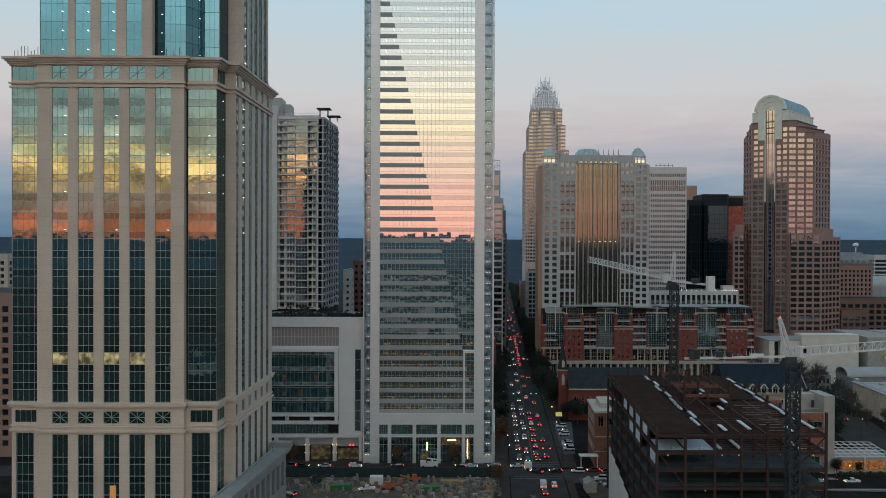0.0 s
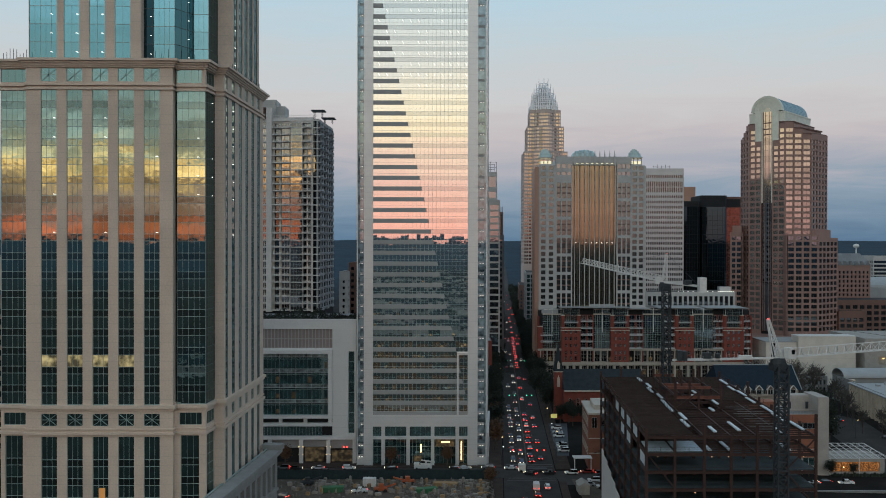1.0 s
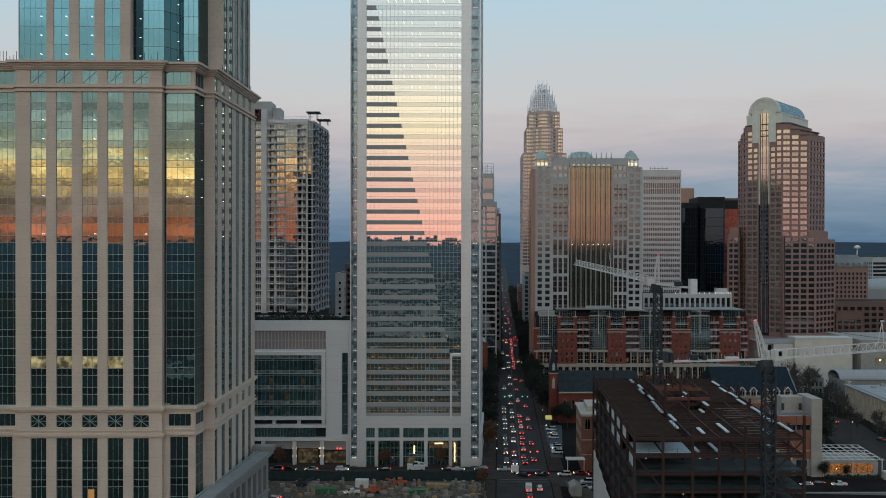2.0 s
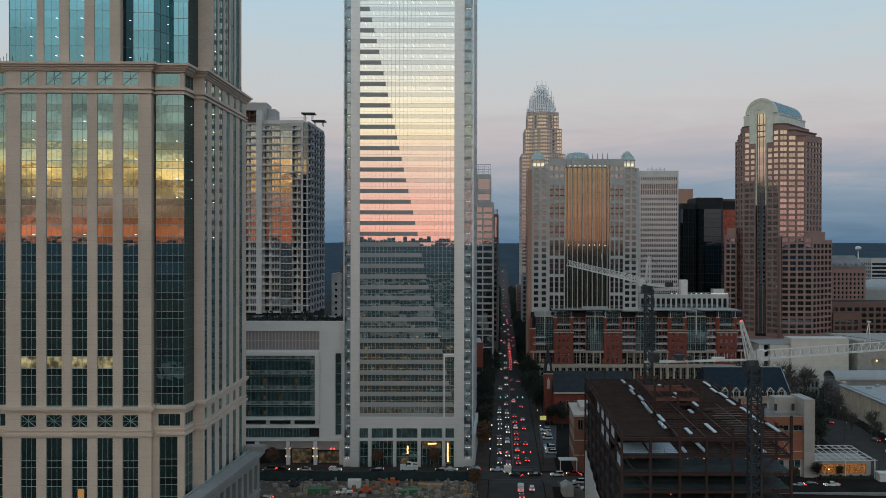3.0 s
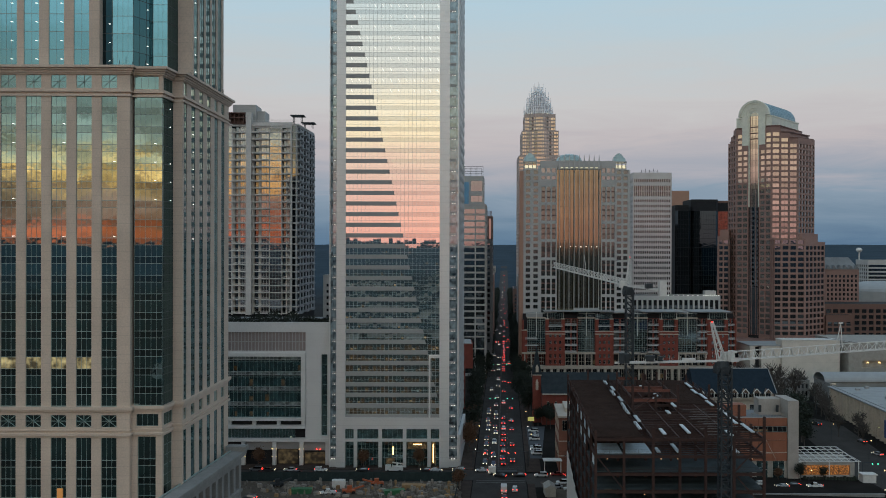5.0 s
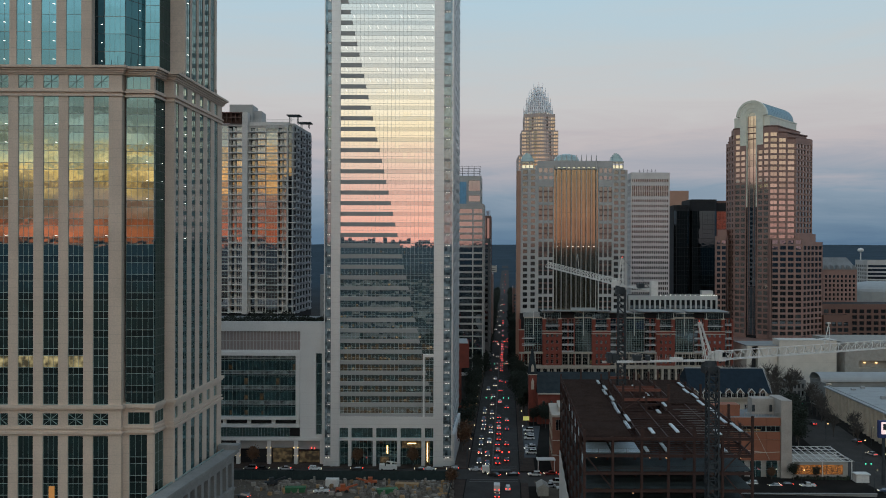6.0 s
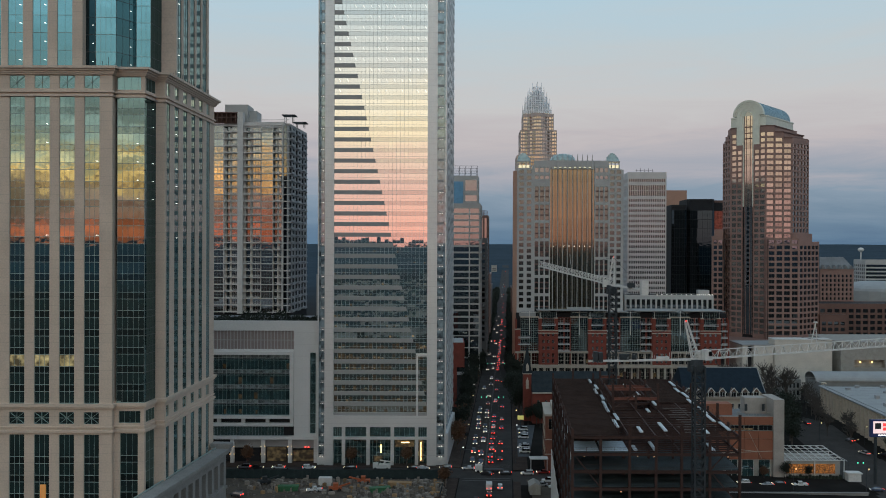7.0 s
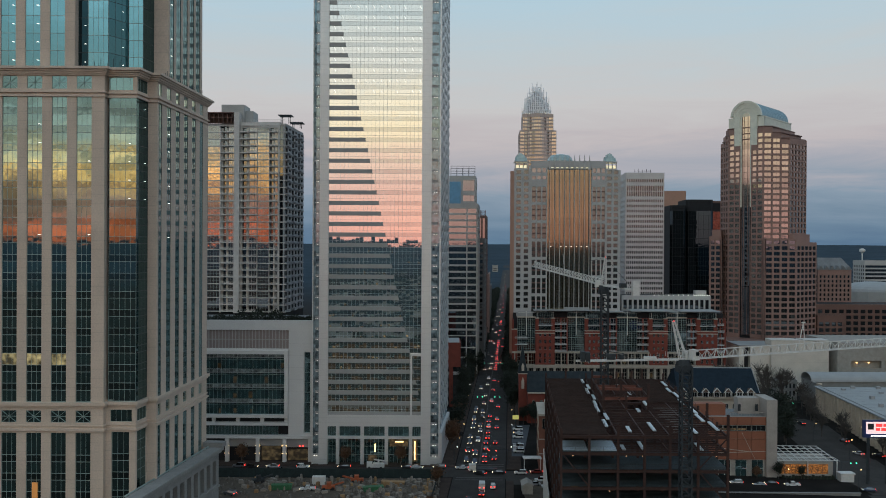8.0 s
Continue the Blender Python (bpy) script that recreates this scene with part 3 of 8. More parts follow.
        for F in (cor, corl):
            cols = [(.7, F.len - .9)] if z0 < 100 else [(.05, F.len - .05)]
            grid_wall(body, F, 0, F.len, z0, z1, cols, [(w0, w1)], 1.0)
            panes(r, F, cells(cols, [(w0, w1)]), .3, [M_GLASS_L, M_MULL], nx=4)
        cols = [(.9, 6.0)] if z0 < 100 else [(.2, 6.2)]
        grid_wall(body, ret, 0, ret.len, z0, z1, cols, [(w0, w1)], 1.0)
        panes(r, ret, cells(cols, [(w0, w1)]), .15, [M_GLASS_SHADE, M_MULL], nx=3)
    def grown(d):
        return [(-101.7 - d, 209.6 - d), (-94.8 - d, 209.6 - d), (-94.8 - d, 208 - d), (-59.4 + d, 208 - d), (-59.4 + d, 209.6 - d), (-51.9 + d, 209.6 - d),
                (-51.3 + d, 216 - d), (-48.9 + d, 216 - d), (-47.2 + d, 256.4 + d), (-101.7 - d, 256.4 + d)]

    for z0, z1, d in ((37.4, 38.0, .5), (38.6, 38.9, .3), (43.3, 43.8, .35), (43.8, 44.6, .75), (121.0, 121.5, .35), (122.0, 122.4, .5), (126.4, 126.8, .4),
                      (126.8, 127.3, .7), (127.3, 127.8, 1.1), (127.8, 128.4, 1.6)):
        belt = Build()
        belt.prism(grown(d), z0, z1)
        part("moulding", belt, M_STONE2, r, "projecting stone moulding")
    belt = Build()
    belt.prism(grown(-.6), 128.4, 128.5)
    part("terrace", belt, M_ROOF, r)
    # base
    low = [(b0, b1) for b0, b1 in ((2, 6.6), (8.3, 11.2), (12.9, 15.8), (17.5, 20.4), (22.1, 25.0), (26.7, 29.6), (31.3, 36.9))]
    lsp = [(b1, low[i + 1][0]) for i, (b0, b1) in enumerate(low[:-1])]
    grid_wall(body, mid, 0, mid.len, 0, 37.4, gl, [(2, 36.9)], 1.2)
    panes(r, mid, cells(gl, low), .3, [M_GLASS_L, M_MULL], nx=3, bar=.065)
    door = Build()
    door.wall_box(mid, gl[2][0] + 1.5, gl[2][0] + 2.9, .1, .2, 20.6, 24.4)
    part("lit_pane", door, E_ORANGE, r, "orange lit pane")
    panes(r, mid, cells(gl, lsp), .29, [M_SPAN_L, M_MULL], "spandrel_panel", nx=3, bar=.065)
    for F in (cor, corl):
        c = [(1.0, F.len - 1.6)]
        grid_wall(body, F, 0, F.len, 0, 37.4, c, [(2, 36.9)], 1.0)
        panes(r, F, cells(c, low), .4, [M_GLASS_L, M_MULL], nx=3)
        panes(r, F, cells(c, lsp), .39, [M_SPAN_L, M_MULL], "spandrel_panel", nx=3)
    c = [(.9, 6.0)]
    grid_wall(body, ret, 0, ret.len, 0, 37.4, c, [(2, 36.9)], 1.0)
    panes(r, ret, cells(c, [(2, 36.9)]), .2, [M_GLASS_SHADE, M_MULL], nx=2, nz=14)
    grid_wall(body, side, 0, side.len, 0, 37.4, sg, [(2, 36.9)], 1.0)
    panes(r, side, cells(sg, [(14, 36.9)]), .2, [M_GLASS_SHADE_S, M_MULL_D], nx=2, nz=10)
    # upper tier, set back
    um = Face((-95.0, 210), (-67.8, 210))
    ug = [(.1, 6.8)] + [(8.5 + 6.2 * i, 12.3 + 6.2 * i) for i in range(3)]
    ur = [(128.6 + 4.4 * k, 132.985 + 4.4 * k) for k in range(14)]
    grid_wall(body, um, 0, um.len, 128.4, 190, ug, [(128.6, 190)], 3.6)
    panes(r, um, cells(ug[:1], ur), .2, [M_GLASS_T, M_MULL], nx=5)
    panes(r, um, cells(ug[1:], ur), .25, [M_GLASS_T, M_MULL], nx=2)
    for F, n in ((Face((-67.8, 212.1), (-65.3, 212.1)), 1), (Face((-65.3, 212.1), (-60.1, 212.1)), 4), (Face((-60.1, 212.1), (-57.0, 217.6)), 3), (Face((-57.0, 217.6), (-53.2, 217.6)), 3), (Face((-53.2, 217.6), (-52.5, 223.9)), 3)):
        # turned faces get glass whose dark reflection is in the colour
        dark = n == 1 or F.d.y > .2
        deep = M_GLASS_K if n == 1 else M_GLASS_SHADE
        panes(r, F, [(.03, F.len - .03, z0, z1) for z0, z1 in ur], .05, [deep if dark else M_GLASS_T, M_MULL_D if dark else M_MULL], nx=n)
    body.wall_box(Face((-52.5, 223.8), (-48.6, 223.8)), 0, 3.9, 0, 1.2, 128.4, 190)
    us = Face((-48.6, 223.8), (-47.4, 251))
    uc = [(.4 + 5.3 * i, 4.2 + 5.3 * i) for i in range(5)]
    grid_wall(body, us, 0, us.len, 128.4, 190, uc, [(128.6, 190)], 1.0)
    panes(r, us, cells(uc, ur), .2, [M_GLASS_SHADE_S, M_MULL_D], nx=2)
    body.prism([(-68.2, 210.2), (-67.7, 210.2), (-67.7, 212), (-68.2, 212)], 128.4, 190)
    part("wall", body, M_STONE, r)
    part("core", core, M_DARK, r, "near-black block in place of the unlit rooms")
    part("star_bar", trim, M_MULL, r, "crossed bars in the belt windows", kind="stuff")
    # small lamps seen in the offices: every floor behind some strips, scattered behind the others
    lamps = Build()
    ret2, dark2 = Face((-60.1, 212.1), (-57.0, 217.6)), Face((-67.8, 212.1), (-65.3, 212.1))
    for F, cols, share, up in ((mid, gl[::2], .55, 0), (mid, gl[1::2], .15, 0), (um, ug[1:3], .85, 1), (um, ug[:1], .3, 1), (cor, [(2, 6)], .4, 0), (ret, [(3, 5)], .7, 0), (ret2, [(2, 5)], .9, 1), (dark2, [(.4, 2)], .6, 1)):
        for c0, c1 in cols:
            for k in range(16):
                zz = (130.5 if up else 49.6) + 4.61 * k
                if rng.random() < share and (up or 85 < zz < 122):
                    a = c0 + (c1 - c0) * .78
                    lamps.wall_box(F, a, a + .4, -.1, 0, zz, zz + .1)
    for F, (c0, c1), z1, zs in ((side, sg[1], 121, 86.0), (us, uc[0], 188, 130.6)):
        zz = zs
        while zz < z1:
            if rng.random() < .85:
                a = c0 + (c1 - c0) * .4
                lamps.wall_box(F, a, a + .8, -.02, .06, zz, zz + .12)
            zz += 4.61
    part("ceiling_lamp", lamps, E_WHITE, r, "small white ceiling lamps behind the glass", kind="stuff")
    posts = Build()
    for k in range(16):
        x, y = (-100.5 + .8 * k, 208.8) if k < 8 else (-65.5 + 1.6 * (k - 8), 208.9)
        posts.cyl(x, y, 128.4, 128.4 + rng.uniform(1.2, 2.6), .07, n=5)
    for k in range(22):
        x, y = side.at(4 + 1.4 * k, -.6)
        posts.cyl(x, y, 128.4, 128.4 + rng.uniform(1.0, 2.0), .06, n=5)
    part("roof_post", posts, M_CRANE_D, r, "thin steel posts along the roof edge", kind="stuff")
    return r


def low_wing():
    """Low arcade that runs along the tower's side."""
    r = thing("arcade_wing", -45, 232, 0, "low stone arcade wing with a heavy cornice", "building")
    F = Face((-48.2, 200), (-42.2, 252))
    b, t = Build(), Build()
    cols = spread(1.5, F.len - 1, 11, .62)
    grid_wall(b, F, 0, F.len, 0, 21.6, cols, [(12.5, 19.6)], 1.2)
    # black sheet paints the arcade's inner shade behind the openings
    back = Build()
    back.wall_box(F, 0, F.len, 1.4, 1.6, 0, 21.6)
    t.wall_box(F, -.6, F.len + .6, -.7, 3.2, 21.6, 22.3)
    t.wall_box(F, -1.0, F.len + 1.0, -1.3, 2.6, 22.3, 23.2)
    t.wall_box(F, -.4, F.len + .4, -.3, 1.2, 11.2, 11.9)
    t.wall_box(F, F.len - 1, F.len + 2.2, -1.5, 4.5, 23.2, 24.6)
    back.wall_box(F, 0, F.len, 1.2, 4.4, 20.6, 21.5)
    part("wall", b, M_WING, r)
    part("backing", back, M_DARK, r, "near-black backing for the shade behind the piers")
    rim = Build()
    rim.wall_box(F, 0, F.len, 2.7, 3.1, 23.2, 23.5)
    part("roof_gutter", rim, M_MULL, r, "teal metal gutter along the roof")
    part("cornice", t, M_WING, r, "heavy stone cornice")
    return r


left_tower()
low_wing()


# ---- silver glass tower ----
def pane_row(F, a0, a1, z0, z1):
    """One storey's glass: panes side by side, each out of true by a hair; gives a mesh builder for each."""
    out = []
    n = max(1, round((a1 - a0) / 1.49))
    up = rng.gauss(0, .0011)
    for i in range(n):
        c0, c1 = a0 + (a1 - a0) * i / n, a0 + (a1 - a0) * (i + 1) / n
        v, h = (up + rng.gauss(0, .0009)) * (z1 - z0) / 2, rng.gauss(0, .0022) * (c1 - c0) / 2
        front = [(c0, .62 - h - v, z0), (c1, .62 + h - v, z0), (c1, .62 + h + v, z1), (c0, .62 - h + v, z1)]
        q = [(*F.at(a, t), z) for a, t, z in front] + [(*F.at(a, t + .08), z) for a, t, z in front]
        out.append(Build().add(q, [(0, 1, 2, 3), (7, 6, 5, 4), (0, 4, 5, 1), (1, 5, 6, 2), (2, 6, 7, 3), (3, 7, 4, 0)]))
    return out


def glass_tower():
    r = thing("silver_glass_tower", 0, 345, 0, "tall silver mirror-glass tower framed by white columns", "building")
    F = Face((-25.2, 322), (24.0, 322))
    X = lambda x: x + 25.2
    top, fl = 224.0, 4.05
    side = Face((24.0, 322), (24.0 + S * 46, 368))
    side_l = Face((-25.2 + S * 46, 368), (-25.2, 322))
    white, core = Build(), Build()
    core.prism([(-24.3, 323.4), (23.2, 323.4), (23.0 + S * 45, 367.4), (-24.3 + S * 45, 367.4)], 11, top)
    core.prism([(-20, 330), (19, 330), (19 + S * 36, 366), (-20 + S * 36, 366)], 0, 11)
    for a, c in ((-22.5, -19.1), (16.7, 20.4)):
        white.wall_box(F, X(a), X(c), -.35, 1.5, 0, top)
    white.wall_box(F, 0, .35, 0, 1.4, 0, top)
    for a, c in ((-24.85, -22.5), (20.4, 23.5)):
        white.wall_box(F, X(a), X(c), .5, 1.3, 0, 3.6)
    white.wall_box(F, X(23.5), X(24.0), 0, 1.4, 0, top)
    # white beams over the ground storey, the inverted L by the column
    for z0, z1 in ((14.8, 19.1), (10.0, 11.0)):
        white.wall_box(F, X(-19.1), X(16.7), -.2, 1.5, z0, z1)
    for x in (-15.2, -5.8, 3.5, 12.8):
        white.wall_box(F, X(x) - .65, X(x) + .65, -.1, 1.2, 0, 14.8)
    white.wall_box(F, X(12.6), X(13.3), -.5, .6, 19.1, 42.8)
    white.wall_box(F, X(13.3), X(16.7), -.5, .6, 41.9, 42.8)
    part("column", white, M_WHITE, r, "white metal-clad columns and beams")
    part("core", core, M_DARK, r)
    # the diagonal seam: bands to its left, plain glass to its right
    seam = lambda z: X(-19.1 + (190.5 - z) * .2137)
    a0, a1 = X(-19.1), X(16.7)
    lines = [88.4 + fl * k for k in range(-17, 34)]
    bars, far_w, far_s = Build(), Build(), Build()
    for z in lines:
        s = min(max(seam(z), a0), a1)
        z0, z1 = z - .78, z + .78
        if s > a0 + .3:
            b = Build()
            lo, hi = min(seam(z0), a1), min(seam(z1), a1)
            q = [(*F.at(a0, t), zz) for t in (.28, .55) for zz in (z0, z1)] + [(*F.at(lo, t), z0) for t in (.28, .55)] + [(*F.at(hi, t), z1) for t in (.28, .55)]
            b.add(q, [(0, 4, 6, 1), (2, 3, 7, 5), (1, 6, 7, 3), (0, 2, 5, 4), (0, 1, 3, 2), (4, 5, 7, 6)])
            part("spandrel_band", b, M_BAND, r)
        for p in pane_row(F, a0, a1, z + .78, z + fl - .78):
            if z < 67:
                part("window_pane", p, M_GLASS_D, r)
            else:
                far_w.add(p.v, p.f)
        if s < a1 - .3:
            for p in pane_row(F, max(a0, seam(z)), a1, z - .78, z + .78):
                if z < 112:
                    part("spandrel_pane", p, M_GLASS_D2, r)
                else:
                    far_s.add(p.v, p.f)
        for zz in (z + .78, z + 1.65, z - .78):
            bars.wall_box(F, a0, a1, .57, .66, zz - .03, zz + .03)
    part("upper_window_pane", far_w, M_GLASS_D, r, kind="stuff")
    part("upper_spandrel_pane", far_s, M_GLASS_D2, r, kind="stuff")
    n = 24
    for i in range(n + 1):
        a = a0 + (a1 - a0) * i / n
        bars.wall_box(F, max(a - .03, a0), min(a + .03, a1), .55, .66, 19.1, top)
    part("mullion", bars, M_MULL_S, r, "thin silver mullions", kind="stuff")
    # rooms still in use on the lower floors
    warm, pale, glowing = Build(), Build(), Build()
    for z in lines:
        if not 19 < z < 84:
            continue
        busy = rng.choice((.08, .2, .45))
        if z < 44:
            for i in range(n):
                if rng.random() < .6:
                    a = a0 + (a1 - a0) * i / n
                    glowing.wall_box(F, a + .1, a + 1.3, .587, .602, z + .9, z + rng.uniform(1.6, 3.1))
        for i in range(n):
            if rng.random() < busy:
                a = a0 + (a1 - a0) * (i + rng.uniform(.1, .4)) / n
                zz = z + rng.uniform(.9, 1.5)
                (warm if rng.random() < .6 else pale).wall_box(F, a, a + rng.uniform(.3, .9), .585, .6, zz, zz + rng.uniform(.25, .9))
    part("lit_room", warm, E_ROOM3, r, "dim warm rooms behind the glass", kind="stuff")
    part("amber_room", glowing, E_AMBER, r, "dim amber rooms behind the glass", kind="stuff")
    part("pale_room", pale, E_PALE, r, "dim pale rooms behind the glass", kind="stuff")
    # slanting streaks of the ceiling lamps on the upper floors
    streak_lamps = Build()
    for z in lines:
        if 138 < z < 182:
            for i in range(1, n, 2):
                if rng.random() < .6:
                    a = a0 + (a1 - a0) * (i + .3) / n
                    p, q = F.at(a, .56), F.at(a + .5, .56)
                    streak_lamps.bar((*p, z + 2.9), (*q, z + 1.9), .12)
    part("ceiling_lamp", streak_lamps, E_STRIP, r, "white ceiling lamps seen behind the glass", kind="stuff")
    # glass strips in the corners, with a pair of small lamps at every floor
    strips = [88.4 + fl * k for k in range(-21, 34)]
    for x0, x1 in ((-24.85, -22.5), (20.4, 23.5)):
        panes(r, F, [(X(x0), X(x1), z + .8, z + fl - .1) for z in strips], .4, [M_GLASS_S, M_MULL_S])
        for z in strips:
            if z > 200:
                continue
            sp = Build()
            sp.wall_box(F, X(x0), X(x1), .45, .8, z - .1, z + .8)
            part("strip_spandrel", sp, M_GREY, r)
            if z < 92 or rng.random() < .55:
                m = (X(x0) + X(x1)) / 2
                lp = Build()
                lp.wall_box(F, m - .7, m - .25, .12, .3, z + .05, z + .18)
                lp.wall_box(F, m + .25, m + .7, .12, .3, z + .05, z + .18)
                part("strip_lamp", lp, E_STRIP, r, "pair of small white lamps")
    # ground storey: glass set back, lit lobby
    lob = Build()
    lob.wall_box(F, a0, a1, 2.6, 2.7, .3, 10)
    part("lobby_glass", lob, M_GLASS_P, r)
    panes(r, F, [(X(p), X(q), 11.05, 14.75) for p, q in ((-19.1, -15.9), (-14.5, -6.5), (-5.1, 2.8), (4.2, 12.1), (13.5, 16.7))], .5, [M_GLASS_P, M_MULL], nx=4)
    bar = Build()
    for i in range(25):
        a = a0 + (a1 - a0) * i / 24
        bar.wall_box(F, a - .05, a + .05, 2.5, 2.6, .3, 10)
    for z in (3.4, 6.6):
        bar.wall_box(F, a0, a1, 2.48, 2.6, z - .07, z + .07)
    part("lobby_mullion", bar, M_MULL, r)
    lit = Build()
    for p, q, z0, z1 in ((4.6, 11.8, 6.6, 9.4), (13.8, 15.4, .8, 9.5), (-3.8, -.4, 1.0, 3.2)):
        lit.wall_box(F, X(p), X(q), 2.42, 2.46, z0, z1)
    part("lit_pane", lit, E_ROOM2, r, "warm lit lobby panes")
    rod = Build()
    for p, q, z0, z1 in ((14.2, 14.6, 1.5, 8.6), (6.8, 10.0, 8.2, 8.6), (-1.2, -.7, 4.5, 7.5)):
        rod.wall_box(F, X(p), X(q), 2.2, 2.4, z0, z1)
    part("lobby_lamp", rod, E_WARM, r, "long warm lobby lamps")
    # side walls: white panels cut by slanting slots
    w = Build()
    slots = Build()
    for side_f in (side, side_l):
        w.wall_box(side_f, 0, side_f.len, .5, 1.2, 11, top)
        for k in range(-2, 52):
            z = 15 + 4.05 * k
            for j in range(5):
                p0 = side_f.at(1.0 + 9 * j, .3)
                p1 = side_f.at(9.2 + 9 * j, .3)
                if z > 11 and z + 5.5 < top:
                    slots.bar((*p0, z + 5.5), (*p1, z), .5, h=1.7)
    part("side_wall", w, M_GLASS_S, r, "glass side wall behind white fins")
    part("side_fin", slots, M_WHITE, r, "slanting white fins on the side wall", kind="stuff")
    roof = Build()
    roof.prism([(-25, 322.3), (23.8, 322.3), (23.8 + S * 45, 367.6), (-25 + S * 45, 367.6)], top, top + .6)
    part("roof", roof, M_GREY, r)
    low = Build()
    low.prism([(lane(24.2, 324), 324), (lane(25.3, 324), 324), (lane(25.3, 366), 366), (lane(24.2, 366), 366)], 0, 12)
    part("side_base", low, M_WHITE, r)
    return r


E_AMBER = room_glow("amber_lit_room", (1.0, .66, .30), .055, .8)
E_GARAGE = room_glow("garage_light", (1.0, .72, .36), .085, .6)
E_PALE = room_glow("pale_lit_room", (.55, .8, .78), .28, 1.2)
E_ROOM3 = room_glow("warm_lit_room", (1.0, .7, .36), .4, 1.2)
M_GLASS_D2 = glass("silver_spandrel_glass", (.80, .81, .81), (.13, .22, .215), .74, .0035, .02, .03)
M_MULL_S = mat("silver_mullion", (.56, .58, .57), .45, .2, var=.06, bump=0)
E_STRIP = glow("strip_lamp_glow", (1.0, .93, .84), 1.3)


def podium():
    r = thing("podium_building", -60, 345, 0, "white podium building with glass floors and louvres", "building")
    F = Face((-112, 325), (-25.6, 325))
    X = lambda x: x + 112
    w, core, lv, band, fin = Build(), Build(), Build(), Build(), Build()
    core.prism([(-111, 327), (-26.2, 327), (-24, 366), (-111, 366)], 0, 53)
    # right-hand pier with its tall slot window, and the wall above
    w.wall_box(F, X(-34.7), X(-28.6), 0, 1.6, 9.2, 55)
    w.wall_box(F, X(-26.3), X(-25.6), 0, 1.6, 9.2, 55)
    w.wall_box(F, X(-28.6), X(-26.3), 0, 1.6, 42.8, 55)
    w.wall_box(F, X(-28.6), X(-26.3), 0, 1.6, 9.2, 11.5)
    panes(r, F, [(X(-28.5), X(-26.4), 11.5 + 3.9 * k, 15.3 + 3.9 * k) for k in range(8)], .8, [M_GLASS_P, M_MULL])
    w.wall_box(F, 0, X(-34.7), .2, 1.6, 51.2, 55)
    w.wall_box(F, 0, X(-34.7), .2, 1.6, 43.3, 44)
    for k in range(2):
        lv.wall_box(F, .4, X(-34.8), .9, 1.2, 44.0 + 3.6 * k, 44.0 + 3.6 * k + 3.45)
    for i in range(59):
        fin.wall_box(F, .5 + 1.3 * i, .74 + 1.3 * i, .5, .88, 44, 51.2)
    fin.wall_box(F, .4, X(-34.8), .5, .58, 47.4, 47.7)
    part("louvre_fin", fin, M_WHITE2, r, "pale louvre fins", kind="stuff")
    part("louvre", lv, M_LOUVRE, r, "pinkish grey metal louvre screen")
    # framed glass floors
    w.wall_box(F, 0, X(-34.8), -.6, 1.6, 41.9, 43.3)
    w.wall_box(F, X(-36.3), X(-34.8), -.6, 1.6, 18.5, 41.9)
    w.wall_box(F, 0, X(-34.8), -.6, 1.6, 17.3, 18.5)
    w.wall_box(F, 0, X(-34.8), -.4, 1.6, 14.3, 15.5)
    for i in range(8):
        w.wall_box(F, X(-36.3) - 9.4 * i, X(-35.0) - 9.4 * i, .3, 1.6, 15.5, 17.3)
    pier_ends = [(X(-36.4) - 6.1 * (i + 1), X(-36.4) - 6.1 * i - .1) for i in range(12)]
    for k in range(4):
        z = 18.6 + 5.83 * k
        panes(r, F, [(p, q, z, z + 3.7) for p, q in pier_ends], .5, [M_GLASS_P, M_MULL], nx=4, nz=1)
        panes(r, F, [(p, q, z + 3.75, z + 4.5) for p, q in pier_ends], .48, [M_GLASS_P, M_MULL], "transom_pane", nx=4)
        panes(r, F, [(p, q, z + 4.55, z + 5.8) for p, q in pier_ends], .4, [M_GLASS_PS, M_MULL_S], "spandrel_glass", nx=4)
        band.wall_box(F, 0, X(-36.4), .15, .6, z + 4.42, z + 4.58)
        for _ in range(3):
            p, q = rng.choice(pier_ends[:6])
            pw = rng.uniform(.14, .28) * (q - p)
            ly = Build()
            ly.wall_box(F, q - pw, q - .2, .44, .452, z + .4, z + rng.uniform(1.4, 3.0))
            part("lit_room", ly, E_AMBER, r, "dim amber light in an office")
    panes(r, F, [(.2 + 6.1 * i, 6.2 + 6.1 * i, 10.6, 14.1) for i in range(12)], .5, [M_GLASS_P, M_GREY], nx=5)
    part("floor_band", band, M_GREY, r)
    # street level: piers, garage mouths, warm lamps
    w.wall_box(F, 0, X(-25.6), -.2, 1.6, 9.2, 10.5)
    for x in (-36.2, -46.6, -58.5, -70, -82, -94):
        w.wall_box(F, X(x) - .7, X(x) + .7, -.2, 1.4, 0, 9.2)
    w.wall_box(F, X(-27.0), X(-25.6), -.1, 1.4, 0, 9.2)
    part("wall", w, M_PODIUM, r)
    part("core", core, M_DARK, r)
    g = Build()
    g.wall_box(F, X(-45.8), X(-37), 1.2, 1.5, 6.2, 9.2)
    g.wall_box(F, X(-35.4), X(-27.1), 1.2, 1.5, 5.6, 9.2)
    g.wall_box(F, X(-57.7), X(-47.4), 1.2, 1.5, 5.8, 9.2)
    part("grille", g, M_GREY, r)
    lit = Build()
    lit.wall_box(F, X(-45.4), X(-38), 1.85, 1.95, .4, 5.8)
    lit.wall_box(F, X(-35.2), X(-27.4), 1.85, 1.95, .4, 4.8)
    part("garage_mouth", lit, E_GARAGE, r, "garage mouth with warm light inside")
